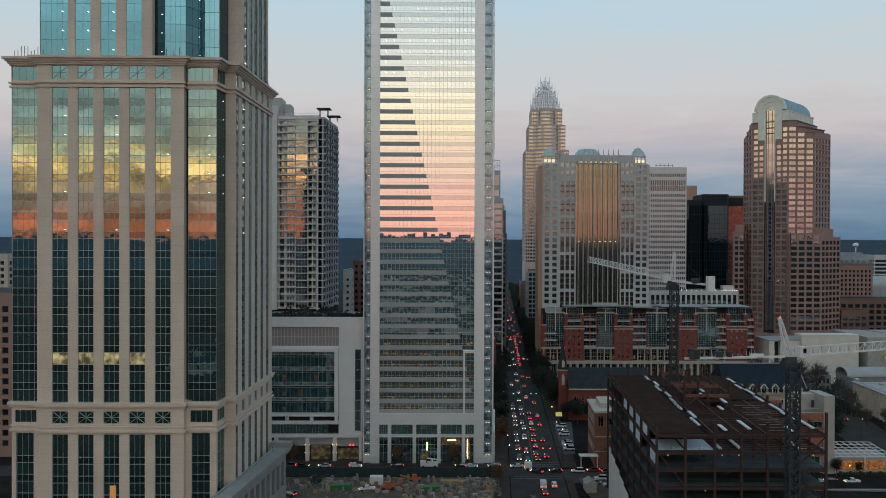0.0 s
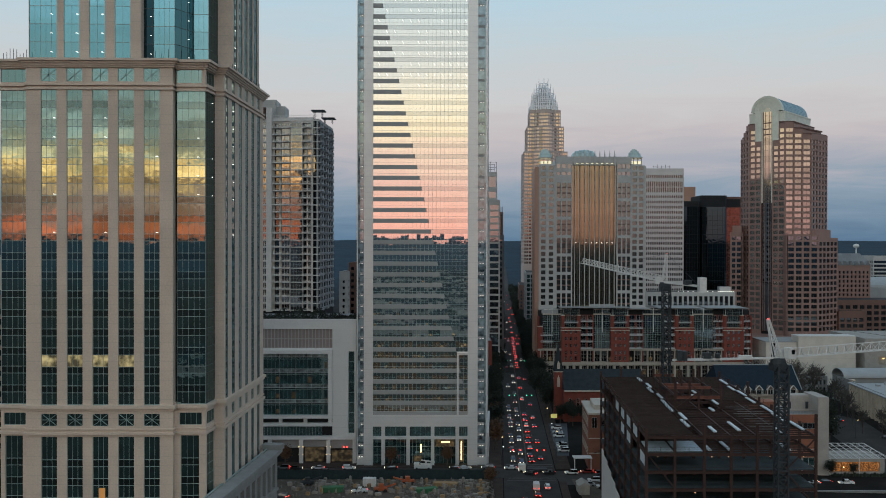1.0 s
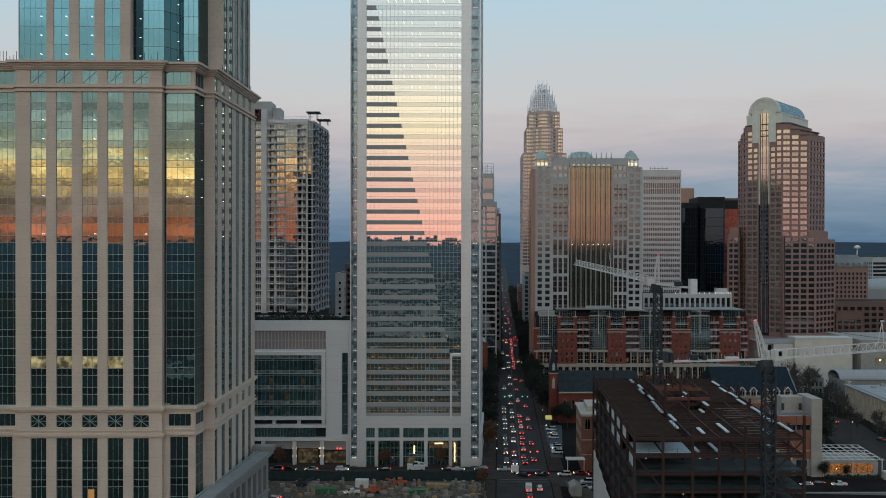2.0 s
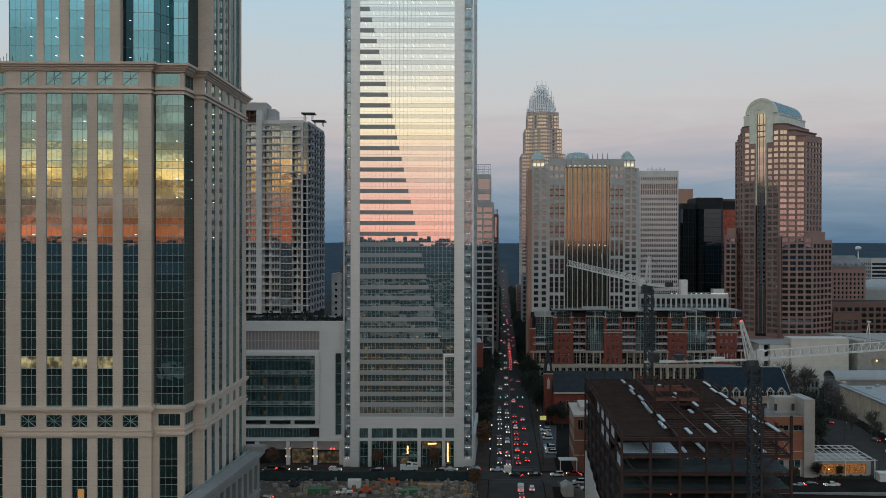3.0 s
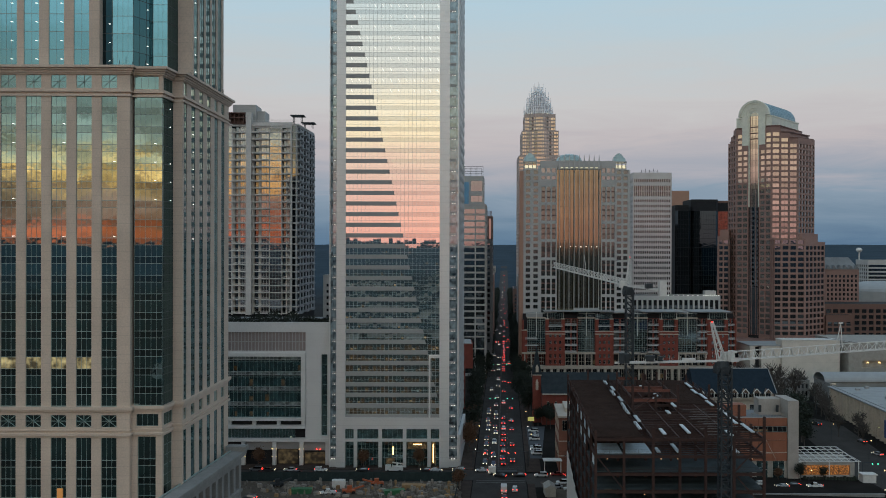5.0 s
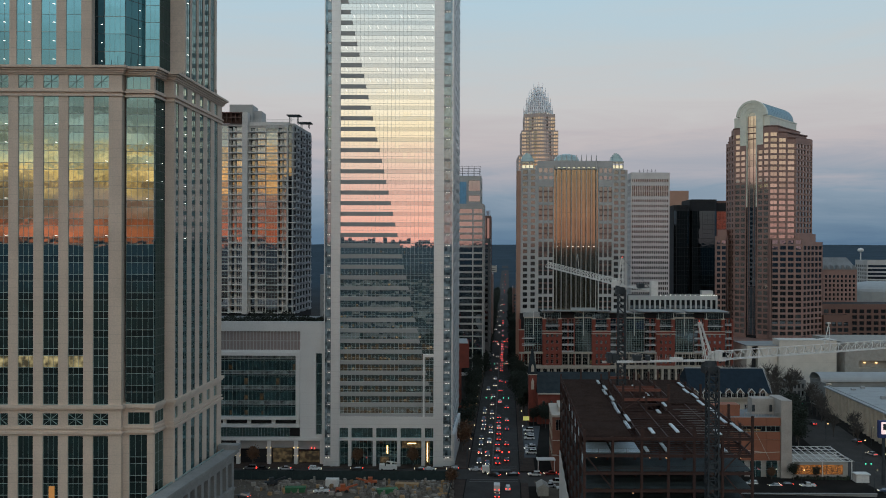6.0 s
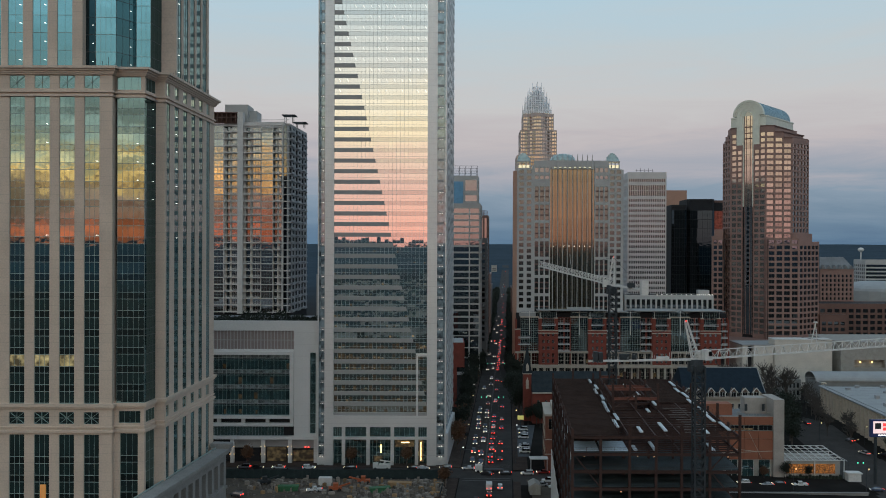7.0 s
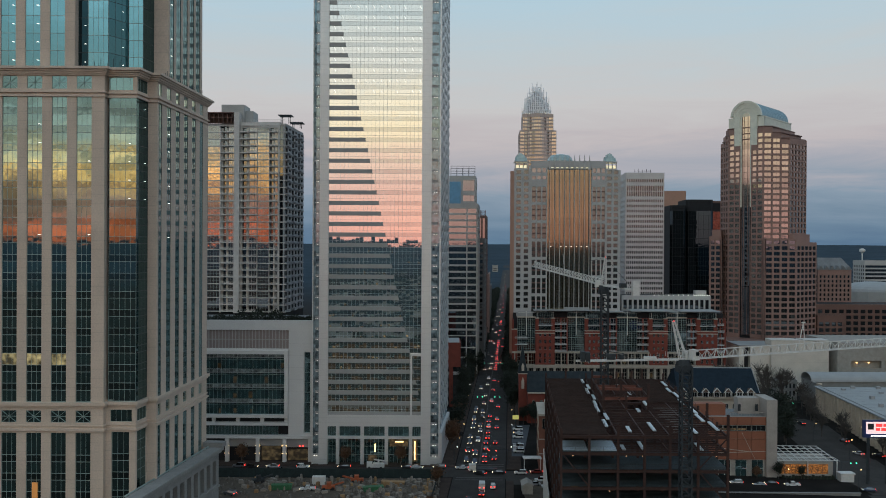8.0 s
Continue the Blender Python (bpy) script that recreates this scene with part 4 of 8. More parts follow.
    l2 = Build()
    for x in (-36.2, -46.6, -58.5):
        for z in (3.4, 6.4):
            l2.wall_box(F, X(x) - .9, X(x) - .72, -.5, -.25, z, z + .28)
            l2.wall_box(F, X(x) + .72, X(x) + .9, -.5, -.25, z, z + .28)
    part("wall_lamp", l2, E_WARM, r, "warm wall lamps on the piers")
    rd = Build()
    rd.wall_box(F, X(-30.6), X(-30.2), .9, 1.1, 5.9, 6.2)
    rd.wall_box(F, X(-29.4), X(-29.0), .9, 1.1, 5.9, 6.2)
    part("exit_lamp", rd, E_TAIL, r, "small red warning lamps over the garage mouth")
    rf = Build()
    rf.prism([(-112, 326.6), (-25.6, 326.6), (-23, 368), (-112, 368)], 53, 53.6)
    part("roof", rf, M_ROOF, r)
    return r


M_PODIUM = mat("white_metal_cladding", (.72, .72, .705), .5, .2, var=.09, scale=.1, joint=4.6)
M_GLASS_PS = glass("podium_spandrel_glass", (.34, .44, .43), (.24, .28, .275), .35, .006)
M_LOUVRE = mat("pink_grey_louvre", (.36, .30, .29), .6, .2, var=.1, scale=.2)
glass_tower()
podium()


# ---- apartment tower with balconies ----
# side face has its own glass and concrete, shade put into their colour
M_GLASS_SIDE = glass("shaded_apartment_glass", (.24, .26, .28), (.05, .055, .06), .6, .012, .03, .3)
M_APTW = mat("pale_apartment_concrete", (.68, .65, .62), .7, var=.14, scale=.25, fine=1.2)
M_SIDE_SHADE = mat("shaded_side_concrete", (.40, .41, .42), .75, var=.15, scale=.2, joint=3.24)


def apartment_tower():
    r = thing("apartment_tower", -68, 410, 0, "pale concrete apartment tower with balconies and glass bays", "building")
    yf = 391
    F = Face((-92, 394.4), (-48.6, yf))
    G = Face((-48.6, yf), (-48.6 + S * 36, yf + 36))
    X = lambda x: x + 92
    z0, fl, n = 53.0, 3.22, 27
    wall, core = Build(), Build()
    core.prism([(-91.6, yf + 5.7), (-50.2, yf + 2.6), (-50.2 + S * 33, 427), (-91.6 + S * 33, 427)], 0, 140)
    core.prism([(-91, yf + 3.9), (-49, yf + .6), (-46.4, 427), (-91, 427)], 0, 52.8)
    rows = [(z0 + fl * k + .3, z0 + fl * (k + 1) - .14) for k in range(n)]
    # piers: thin ones between the bays, a broad one up past the roof
    for a, c, t, z in ((-86.2, -85.9, .0, 139), (-79.9, -79.4, -.2, 139), (-73.0, -70.4, -1.0, 146), (-62.1, -61.9, .0, 139), (-56.5, -56.3, .0, 139), (-52.2, -51.4, -.3, 140.5)):
        wall.wall_box(F, X(a), X(c), t, 2.2, z0 - .6, z)
    wall.wall_box(F, X(-70.4), X(-51.4), .8, 1.8, 138.9, 141.6)
    wall.wall_box(F, X(-62), X(-51.4), .2, 1.8, 138.9, 139.6)
    # flush glass bays with a thin slab edge at each floor
    gc = [(X(-91.5), X(-86.2)), (X(-85.9), X(-79.9)), (X(-61.9), X(-56.5))]
    panes(r, F, cells(gc, rows), .3, [M_GLASS_R, M_MULL], nx=4, nz=2, tilt=.3)
    panes(r, F, cells([(X(-51.4), X(-48.75))], rows), .3, [M_GLASS_N, M_MULL_D], nx=2)
    slabs = Build()
    for k in range(n + 1):
        zz = z0 + fl * k
        slabs.wall_box(F, 0, F.len, .12, 2.2, zz - .14, zz + .28)
        slabs.wall_box(F, X(-51.3), F.len + .3, -.12, .6, zz - .12, zz + .26)
    part("floor_slab", slabs, M_APTW, r, "pale concrete floor edges", kind="stuff")
    # balcony bays: set-back window, tan wall, door recess, then slab and parapet in front
    bays = [(X(-79.4), X(-73.0)), (X(-70.4), X(-62.1)), (X(-56.3), X(-52.2))]
    led = Build()
    for c0, c1 in bays:
        m = c1 - c0
        if m > 5:
            wins = [(c0 + m * .16, c0 + m * .34), (c0 + m * .50, c0 + m * .95)]
            tan = [(c0, c0 + m * .10), (c0 + m * .36, c0 + m * .48), (c0 + m * .96, c1)]
        else:
            wins, tan = [(c0 + m * .1, c0 + m * .42), (c0 + m * .56, c0 + m * .96)], [(c0 + m * .42, c0 + m * .56)]
        panes(r, F, cells(wins[:1], rows), 2.0, [M_GLASS_N, M_MULL_D], "balcony_door", nx=1)
        panes(r, F, cells(wins[1:], rows), 1.3, [M_GLASS_R, M_APTW], nx=3, bar=.14, tilt=.35)
        for p, q in tan:
            back = Build()
            back.wall_box(F, p, q, .9, 2.2, z0, 138.9)
            part("bay_wall", back, M_BEIGE, r, "tan rendered wall between the balcony windows")
    rails = Build()
    for k in range(n):
        zz = z0 + fl * k
        for c0, c1 in bays:
            led.wall_box(F, c0 + .15, c1 - .15, -1.1, .6, zz - .05, zz + .22)
            led.wall_box(F, c0 + .15, c1 - .15, -1.1, -.95, zz + .22, zz + .5)
            rails.wall_box(F, c0 + .2, c1 - .2, -1.06, -1.0, zz + 1.02, zz + 1.12)
            for i in range(13):
                a = c0 + .25 + (c1 - c0 - .5) * i / 12
                rails.wall_box(F, a - .025, a + .025, -1.05, -1.01, zz + .5, zz + 1.02)
    part("balcony_slab", led, M_APTW, r, "pale balcony edges", kind="stuff")
    part("balcony_rail", rails, M_WHITEP, r, "thin pale balcony rails", kind="stuff")
    # side: dark windows behind shallow balconies with solid parapets, all coloured darker for shade
    sc = spread(.6, G.len - .4, 6, .6)
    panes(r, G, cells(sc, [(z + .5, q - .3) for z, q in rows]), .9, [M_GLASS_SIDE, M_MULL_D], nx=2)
    wb, par = Build(), Build()
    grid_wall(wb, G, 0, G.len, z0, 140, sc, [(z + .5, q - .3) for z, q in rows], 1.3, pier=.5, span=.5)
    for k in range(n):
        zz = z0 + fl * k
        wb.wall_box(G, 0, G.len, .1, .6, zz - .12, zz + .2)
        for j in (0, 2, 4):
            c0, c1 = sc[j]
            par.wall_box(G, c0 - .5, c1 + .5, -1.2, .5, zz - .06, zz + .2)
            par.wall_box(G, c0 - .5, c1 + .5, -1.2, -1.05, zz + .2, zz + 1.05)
    part("side_wall", wb, M_SIDE_SHADE, r)
    part("side_parapet", par, M_SIDE_SHADE, r, "balcony parapets on the side wall, greyed for its shade", kind="stuff")
    part("wall", wall, M_APTW, r)
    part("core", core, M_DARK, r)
    top = Build()
    top.box(-80, -69.2, 396, 408, 140, 150.2)
    top.box(-69.2, -65.4, 398, 408, 140, 147.5)
    top.prism([(-91.8, 396.4), (-49.0, 393), (-46.6, 427), (-91.8, 427)], 140, 141)
    part("penthouse", top, M_WHITE2, r, "pale rooftop machine house")
    tr = Build()
    for i in range(9):
        tr.box(-91 + 2.1 * i, -90.7 + 2.1 * i, 391.8, 394, 141.4, 146)
    tr.box(-91.5, -73, 391.6, 394, 143.4, 143.7)
    tr.box(-91.5, -73, 391.6, 394, 145.6, 146)
    tr.box(-91, -73.4, 394, 394.4, 141, 145.6)
    part("roof_screen", tr, M_BROWN2, r, "dark slatted roof screen")
    for x, y, h in ((-49.5, 394, 144.6), (-46.6, 408, 143.2)):
        c = Build()
        c.box(x - 3, x + 3.2, y - 2.5, y + 4, h, h + .35)
        for dx, dy in ((-1.8, -1), (1.8, -1), (-1.8, 2.5), (1.8, 2.5)):
            c.cyl(x + dx, y + dy, 141, h, .15, n=6)
        part("roof_canopy", c, M_CRANE_D, r, "dark flat roof canopy on posts")
    gr = Build()
    for i in range(26):
        gr.wall_box(F, X(-70) + .8 * i, X(-70) + .8 * i + .06, .9, 1.0, 141.6, 142.6)
    gr.wall_box(F, X(-70), X(-49.2), .9, 1.0, 142.55, 142.7)
    part("roof_rail", gr, M_WHITEP, r)
    return r




def windows_block(name, label, poly_front, depth, z0, z1, cols, rows, wall, gl, rec=.4, sh=S, side_cols=None, nx=1, roof=None, base_z=0, limit=110, mull=None, faces="fs"):
    """A plain block of a building: front wall with openings, side walls, roof. poly_front: left and right end of the front."""
    (xa, ya), (xb, yb) = poly_front
    r = thing(name, (xa + xb) / 2, (ya + yb) / 2 + depth / 2, base_z, label, "building")
    F = Face((xa, ya), (xb, yb))
    d = Vector((sh * depth, depth))
    L = Face((xa + d.x, ya + d.y), (xa, ya))
    R = Face((xb, yb), (xb + d.x, yb + d.y))
    w, core = Build(), Build()
    grid_wall(w, F, 0, F.len, z0, z1, cols, rows, rec + .4)
    core.prism([F.at(.3, rec + .3), F.at(F.len - .3, rec + .3), R.at(R.len - .3, .6), L.at(.3, .6)], base_z, z1 - .2)
    panes(r, F, cells(cols, rows), rec, [gl, mull or M_MULL_D], nx=nx, limit=limit)
    for G in (L, R):
        sc = side_cols or spread(.8, G.len - .8, max(2, int(G.len / 4.5)), .6)
        grid_wall(w, G, 0, G.len, z0, z1, sc, rows, rec + .4)
        vis = G is L if xa > 20 else G is R
        if vis:
            panes(r, G, cells(sc, rows), rec, [gl, mull or M_MULL_D], nx=nx, limit=0)
    if z0 > base_z:
        w.prism([F.at(0), F.at(F.len), R.at(R.len), L.at(0)], base_z, z0)
    w.wall_box(Face((xb + d.x, yb + d.y), (xa + d.x, ya + d.y)), 0, F.len, 0, .5, base_z, z1)
    part("wall", w, wall, r)
    part("core", core, M_DARK, r)
    t = Build()
    t.prism([F.at(.5, .5), F.at(F.len - .5, .5), R.at(R.len - .5, .5), L.at(.5, .5)], z1 - .6, z1 - .3)
    part("roof", t, roof or M_ROOF, r)
    return r


# ---- tower with the crown of rods ----
def crown_tower():
    r = thing("crowned_tower", 128, 985, 0, "tall stepped pinkish granite tower with a crown of silver rods", "building")
    cx, y0 = 129.6, 955.0
    w, core = Build(), Build()
    done = 0
    for half, z0, z1, back in ((24.6, 0, 187.5, 0), (20.8, 187.5, 216, 2.5), (17.6, 216, 235, 5)):
        ch = 5.0
        pts = [(cx - half, y0 + back + ch + 2), (cx - half + 2.5, y0 + back + ch), (cx - half + 8, y0 + back + 2)]
        arc = [(cx + (half - 7.5) * math.sin(a), y0 + back + 8 - 9 * math.cos(a)) for a in (-1.2, -.9, -.6, -.3, 0, .3, .6, .9, 1.2)]
        pts = [(cx - half, y0 + back + ch)] + [(cx - half + 5.5, y0 + back + ch + .5)] + arc + [(cx + half - 5.5, y0 + back + ch + .5), (cx + half, y0 + back + ch)]
        ring = pts + [(cx + half + 2, y0 + 55 - back), (cx - half + 2, y0 + 55 - back)]
        core.prism([(cx + (x - cx) * (1 - 1.2 / half), y + .8) for x, y in pts] + [(cx + half + .8, y0 + 54 - back), (cx - half + 3.2, y0 + 54 - back)], z0, z1 - .3)
        for p, q in zip(ring, ring[1:] + ring[:1]):
            F = Face(p, q)
            zs = max(z0, 60)
            rows = [(z, z + 2.3) for z in np.arange(zs + 1.0, z1 - 2.5, 3.95)]
            cols = spread(0, F.len, max(1, round(F.len / 2.6)), .80)
            if z0 == 0:
                w.wall_box(F, 0, F.len, 0, .9, 0, zs)
            grid_wall(w, F, 0, F.len, zs, z1, cols, rows, .8)
            if F.d.x > -.2:
                panes(r, F, cells(cols, rows), .45, [M_GLASS_C, M_MULL_D], limit=max(0, 90 - done) if z0 > 210 else 0, tilt=.4)
                done += len(cols) * len(rows) if z0 > 210 else 0
        w.prism(ring, z1 - .3, z1)
    part("wall", w, M_PINKGR, r)
    part("core", core, M_DARK, r)
    # crown: shrinking rings of rods, taller ones between
    for rad, z0, z1, z2, n in ((16.6, 234, 241, 246.5, 40), (14.2, 239, 249, 256, 36), (11.4, 246, 256, 263, 28), (8.2, 252, 262, 268, 24), (5.2, 258, 268, 273.5, 16)):
        b = Build()
        for i in range(n):
            a = 2 * math.pi * i / n
            x, y = cx + rad * math.cos(a), y0 + 27 + rad * math.sin(a)
            b.cyl(x, y, z0, z2 if i % 4 == 0 else z1, .8 if i % 4 == 0 else .45, .25, 5)
        for z in (z0 + .5, (z0 + z1) / 2, z1 - .6):
            for i in range(24):
                a, c = 2 * math.pi * i / 24, 2 * math.pi * (i + 1) / 24
                b.bar((cx + rad * math.cos(a), y0 + 27 + rad * math.sin(a), z), (cx + rad * math.cos(c), y0 + 27 + rad * math.sin(c), z), .6)
        part("crown_ring", b, M_SILVER, r, "ring of tapering silver rods")
    c = Build()
    for rad, z0, z1 in ((15.2, 234, 238), (12.6, 238, 246), (9.6, 246, 253), (6.4, 253, 259), (3.4, 259, 264)):
        c.cyl(cx, y0 + 27, z0, z1, rad, rad - .6, 24)
    lr = Build()
    for i in range(20):
        a = 2 * math.pi * i / 20
        lr.box(cx + 15.8 * math.cos(a) - .5, cx + 15.8 * math.cos(a) + .5, y0 + 26.5 + 15.8 * math.sin(a), y0 + 27.5 + 15.8 * math.sin(a), 235.1, 236.4)
    part("crown_lamp", lr, E_LANTERN, r, "lamps round the foot of the crown")
    part("crown_drum", c, M_SILVER2, r, "silver drums inside the crown")
    return r


M_PINKGR = mat("pink_granite", (.53, .43, .385), .55, var=.12, scale=.06)
M_GLASS_C = glass("pale_gold_glass", (.55, .47, .41), (.05, .05, .05), .85, .014, .1, .2)
M_SILVER = mat("silver_rods", (.94, .94, .94), .5, .0, var=.1, bump=0)
M_SILVER2 = mat("silver_drum", (.55, .55, .56), .45, .0, var=.15, scale=.2)
E_LANTERN = glow("lantern_glow", (1.0, .88, .58), .75)
M_TEALG = mat("teal_crystal_glass", (.36, .45, .43), .2, .3, var=.25, scale=.4)


# ---- pale office tower with the dark finned bay ----
def finned_tower():
    r = thing("pale_office_tower", 100, 540, 0, "pale precast office tower with a dark finned glass bay", "building")
    F = Face((67.6, 518), (132.8, 518))
    X = lambda x: x - 67.6
    w, core, white = Build(), Build(), Build()
    core.prism([(68.2, 519.6), (132.3, 519.6), (132.3 + S * 42, 560), (68.2 + S * 42, 560)], 0, 131)
    fl = 3.74
    rows = [(46.5 + fl * k, 46.5 + fl * k + 2.3) for k in range(23)]
    single = [(X(69.0), X(71.7)), (X(73.7), X(76.4)), (X(124.6), X(127.3)), (X(128.6), X(131.2))]
    grid_wall(w, F, 0, X(77.8), 40, 131.2, single[:2], rows, 1.2, span=.12)
    grid_wall(w, F, X(124.0), F.len, 40, 131.2, single[2:], rows, 1.2, span=.12)
    panes(r, F, cells(single, rows), .5, [M_GLASS_W, M_MULL_D], nx=2, tilt=.3)
    # triple bays: thin piers, white belt at every third floor
    for a, c in ((77.8, 88.0), (115.0, 124.0)):
        cols = spread(X(a) + .3, X(c) - .3, 3, .72)
        rr = []
        for k in range(7):
            z = 43.0 + 3 * fl * k
            rr += [(z + 1.2, z + 3.9), (z + 4.6, z + 7.4), (z + 8.1, z + 10.6)]
        grid_wall(w, F, X(a), X(c), 40, 124.5, cols, [(43.0 + 3 * fl * k + 1.2, 43.0 + 3 * fl * k + 10.6) for k in range(7)], 1.2, pier=.05, span=.1)
        panes(r, F, cells(cols, rr), .6, [M_GLASS_W, M_MULL_D], tilt=.3)
        sp = Build()
        for k in range(7):
            z = 43.0 + 3 * fl * k
            for c0, c1 in cols:
                for za in (z + 3.9, z + 7.4):
                    sp.wall_box(F, c0, c1, .5, 1.0, za, za + .7)
        part("dark_spandrel", sp, M_BROWN2, r, kind="stuff")
        top = spread(X(a) + .3, X(c) - .3, 3, .72)
        grid_wall(w, F, X(a), X(c), 124.5, 136.8, top, [(125.4, 127.6), (129.6, 132.4)], 1.2)
        panes(r, F, cells(top, [(125.4, 127.6), (129.6, 132.4)]), .6, [M_GLASS_N, M_MULL_D])
    w.wall_box(F, X(77.8), X(124.0), .2, 1.4, 132.9, 136.8)
    # dark bay with white fins
    for k in range(23):
        z = 45.4 + fl * k
        g = Build()
        g.wall_box(F, X(88.0), X(115.0), .9, 1.0, z, z + fl - .06)
        part("bay_window", g, M_GLASS_B, r)
    for i in range(9):
        x = 89.5 + i * 24.2 / 8
        white.wall_box(F, X(x) - .16, X(x) + .16, -.1, .9, 45, 131.5)
        white.prism([(x - .75, 517.4), (x + .75, 517.4), (x + .75, 518.9), (x - .75, 518.9)], 131.5, 140.5, 0,
                    [(x - .08, 518.0), (x + .08, 518.0), (x + .08, 518.2), (x - .08, 518.2)])
    ed = Build()
    ed.prism([(65.2, 518.3), (67.6, 518.3), (70.7, 559), (68.3, 559)], 0, 130.4)
    part("edge_pier", ed, M_PINK, r, "reddish stone pier along the tower's edge")
    part("fin", white, M_WHITE2, r, "pale vertical fins ending in spikes")
    mu = Build()
    for i in range(33):
        a = X(88.0) + 27.0 * i / 32
        mu.wall_box(F, a - .06, a + .06, .82, .9, 45, 131.5)
    part("mullion", mu, M_MULL_D, r, kind="stuff")
    gl = Build()
    for i in range(8):
        x = 91.0 + i * 24.2 / 8
        gl.wall_box(F, X(x) - .7, X(x) + .7, .45, .7, 132.4, 134.4)
    part("crown_lamp", gl, E_LANTERN, r, "warm lamps between the roof spikes")
    # low lamps on the bay
    ll = Build()
    for x in (90.0, 96.2, 99.4, 102.6, 105.8, 109.0, 112.2):
        ll.wall_box(F, X(x), X(x) + .5, .55, .7, 84.2, 84.5)
    part("floor_lamp_row", ll, E_WHITE, r, "row of bright lamps across the glass bay")
    # side wall to the avenue, back and ground storeys
    L = Face((67.6 + S * 42, 560), (67.6, 518))
    R = Face((132.8, 518), (132.8 + S * 42, 560))
    for G in (L, R):
        sc = spread(1, G.len - 1, 8, .55)
        sw = Build()
        grid_wall(sw, G, 0, G.len, 40, 131.2, sc, rows, 1.0)
        part("side_wall", sw, M_WHITE2, r)
        panes(r, G, cells(sc, rows), .5, [M_GLASS_W, M_MULL_D], limit=0)
    w.prism([(67.6, 518), (132.8, 518), (132.8 + S * 42, 560), (67.6 + S * 42, 560)], 0, 40)
    part("wall", w, M_WHITE2, r)
    part("core", core, M_DARK, r)
    rf = Build()
    rf.prism([(68.2, 519.4), (132.3, 519.4), (132.3 + S * 42, 560), (68.2 + S * 42, 560)], 131, 131.6)
    rf.box(80, 122, 521, 552, 131, 136.2)
    part("roof", rf, M_WHITE2, r)
    # corner lanterns with crystal tops, dome behind
    for x in (72.0, 126.8):
        a, c, t = Build(), Build(), Build()
        a.box(x - 4, x + 4, 519.5, 527, 131.6, 132.4)
        for dx in (-3.6, -1.2, 1.2, 3.6):
            a.box(x + dx - .3, x + dx + .3, 519.5, 520.2, 132.4, 136)
        a.box(x - 4.2, x + 4.2, 519.3, 527.2, 136, 136.7)
        c.box(x - 3.4, x + 3.4, 520.6, 526, 132.4, 134.3)
        for i in range(7):
            px = x - 3 + i
            t.prism([(px - .9, 520.5), (px + .9, 520.5), (px + .9, 525.5), (px - .9, 525.5)], 136.7, 138.6 + 3.4 * math.sin((i + .8) / 7.2 * math.pi), 0,
                    [(px - .35, 522.0), (px + .35, 522.0), (px + .35, 524), (px - .35, 524)])
        part("lantern_frame", a, M_WHITE2, r)
        part("lantern_light", c, E_LANTERN, r, "warm lit corner lantern")
        part("lantern_top", t, M_TEALG, r, "teal crystal-shaped glass top")
    dm = Build()
    seg = 16
    prev = [(98 + 8.2 * math.cos(2 * math.pi * i / seg), 536 + 8.2 * math.sin(2 * math.pi * i / seg)) for i in range(seg)]
    z = 136.2
    for k, (rad, zz) in enumerate(((8.2, 138.4), (7.4, 140.3), (5.6, 141.9), (2.6, 142.6))):
        cur = [(98 + rad * math.cos(2 * math.pi * i / seg), 536 + rad * math.sin(2 * math.pi * i / seg)) for i in range(seg)]
        dm.prism(prev, z, zz, 0, cur)
        prev, z = cur, zz
    part("dome", dm, M_TEALG, r, "low teal glass dome")
    return r


M_GLASS_W = glass("grey_office_glass", (.205, .245, .245), (.02, .02, .02), .74, .012, .1)


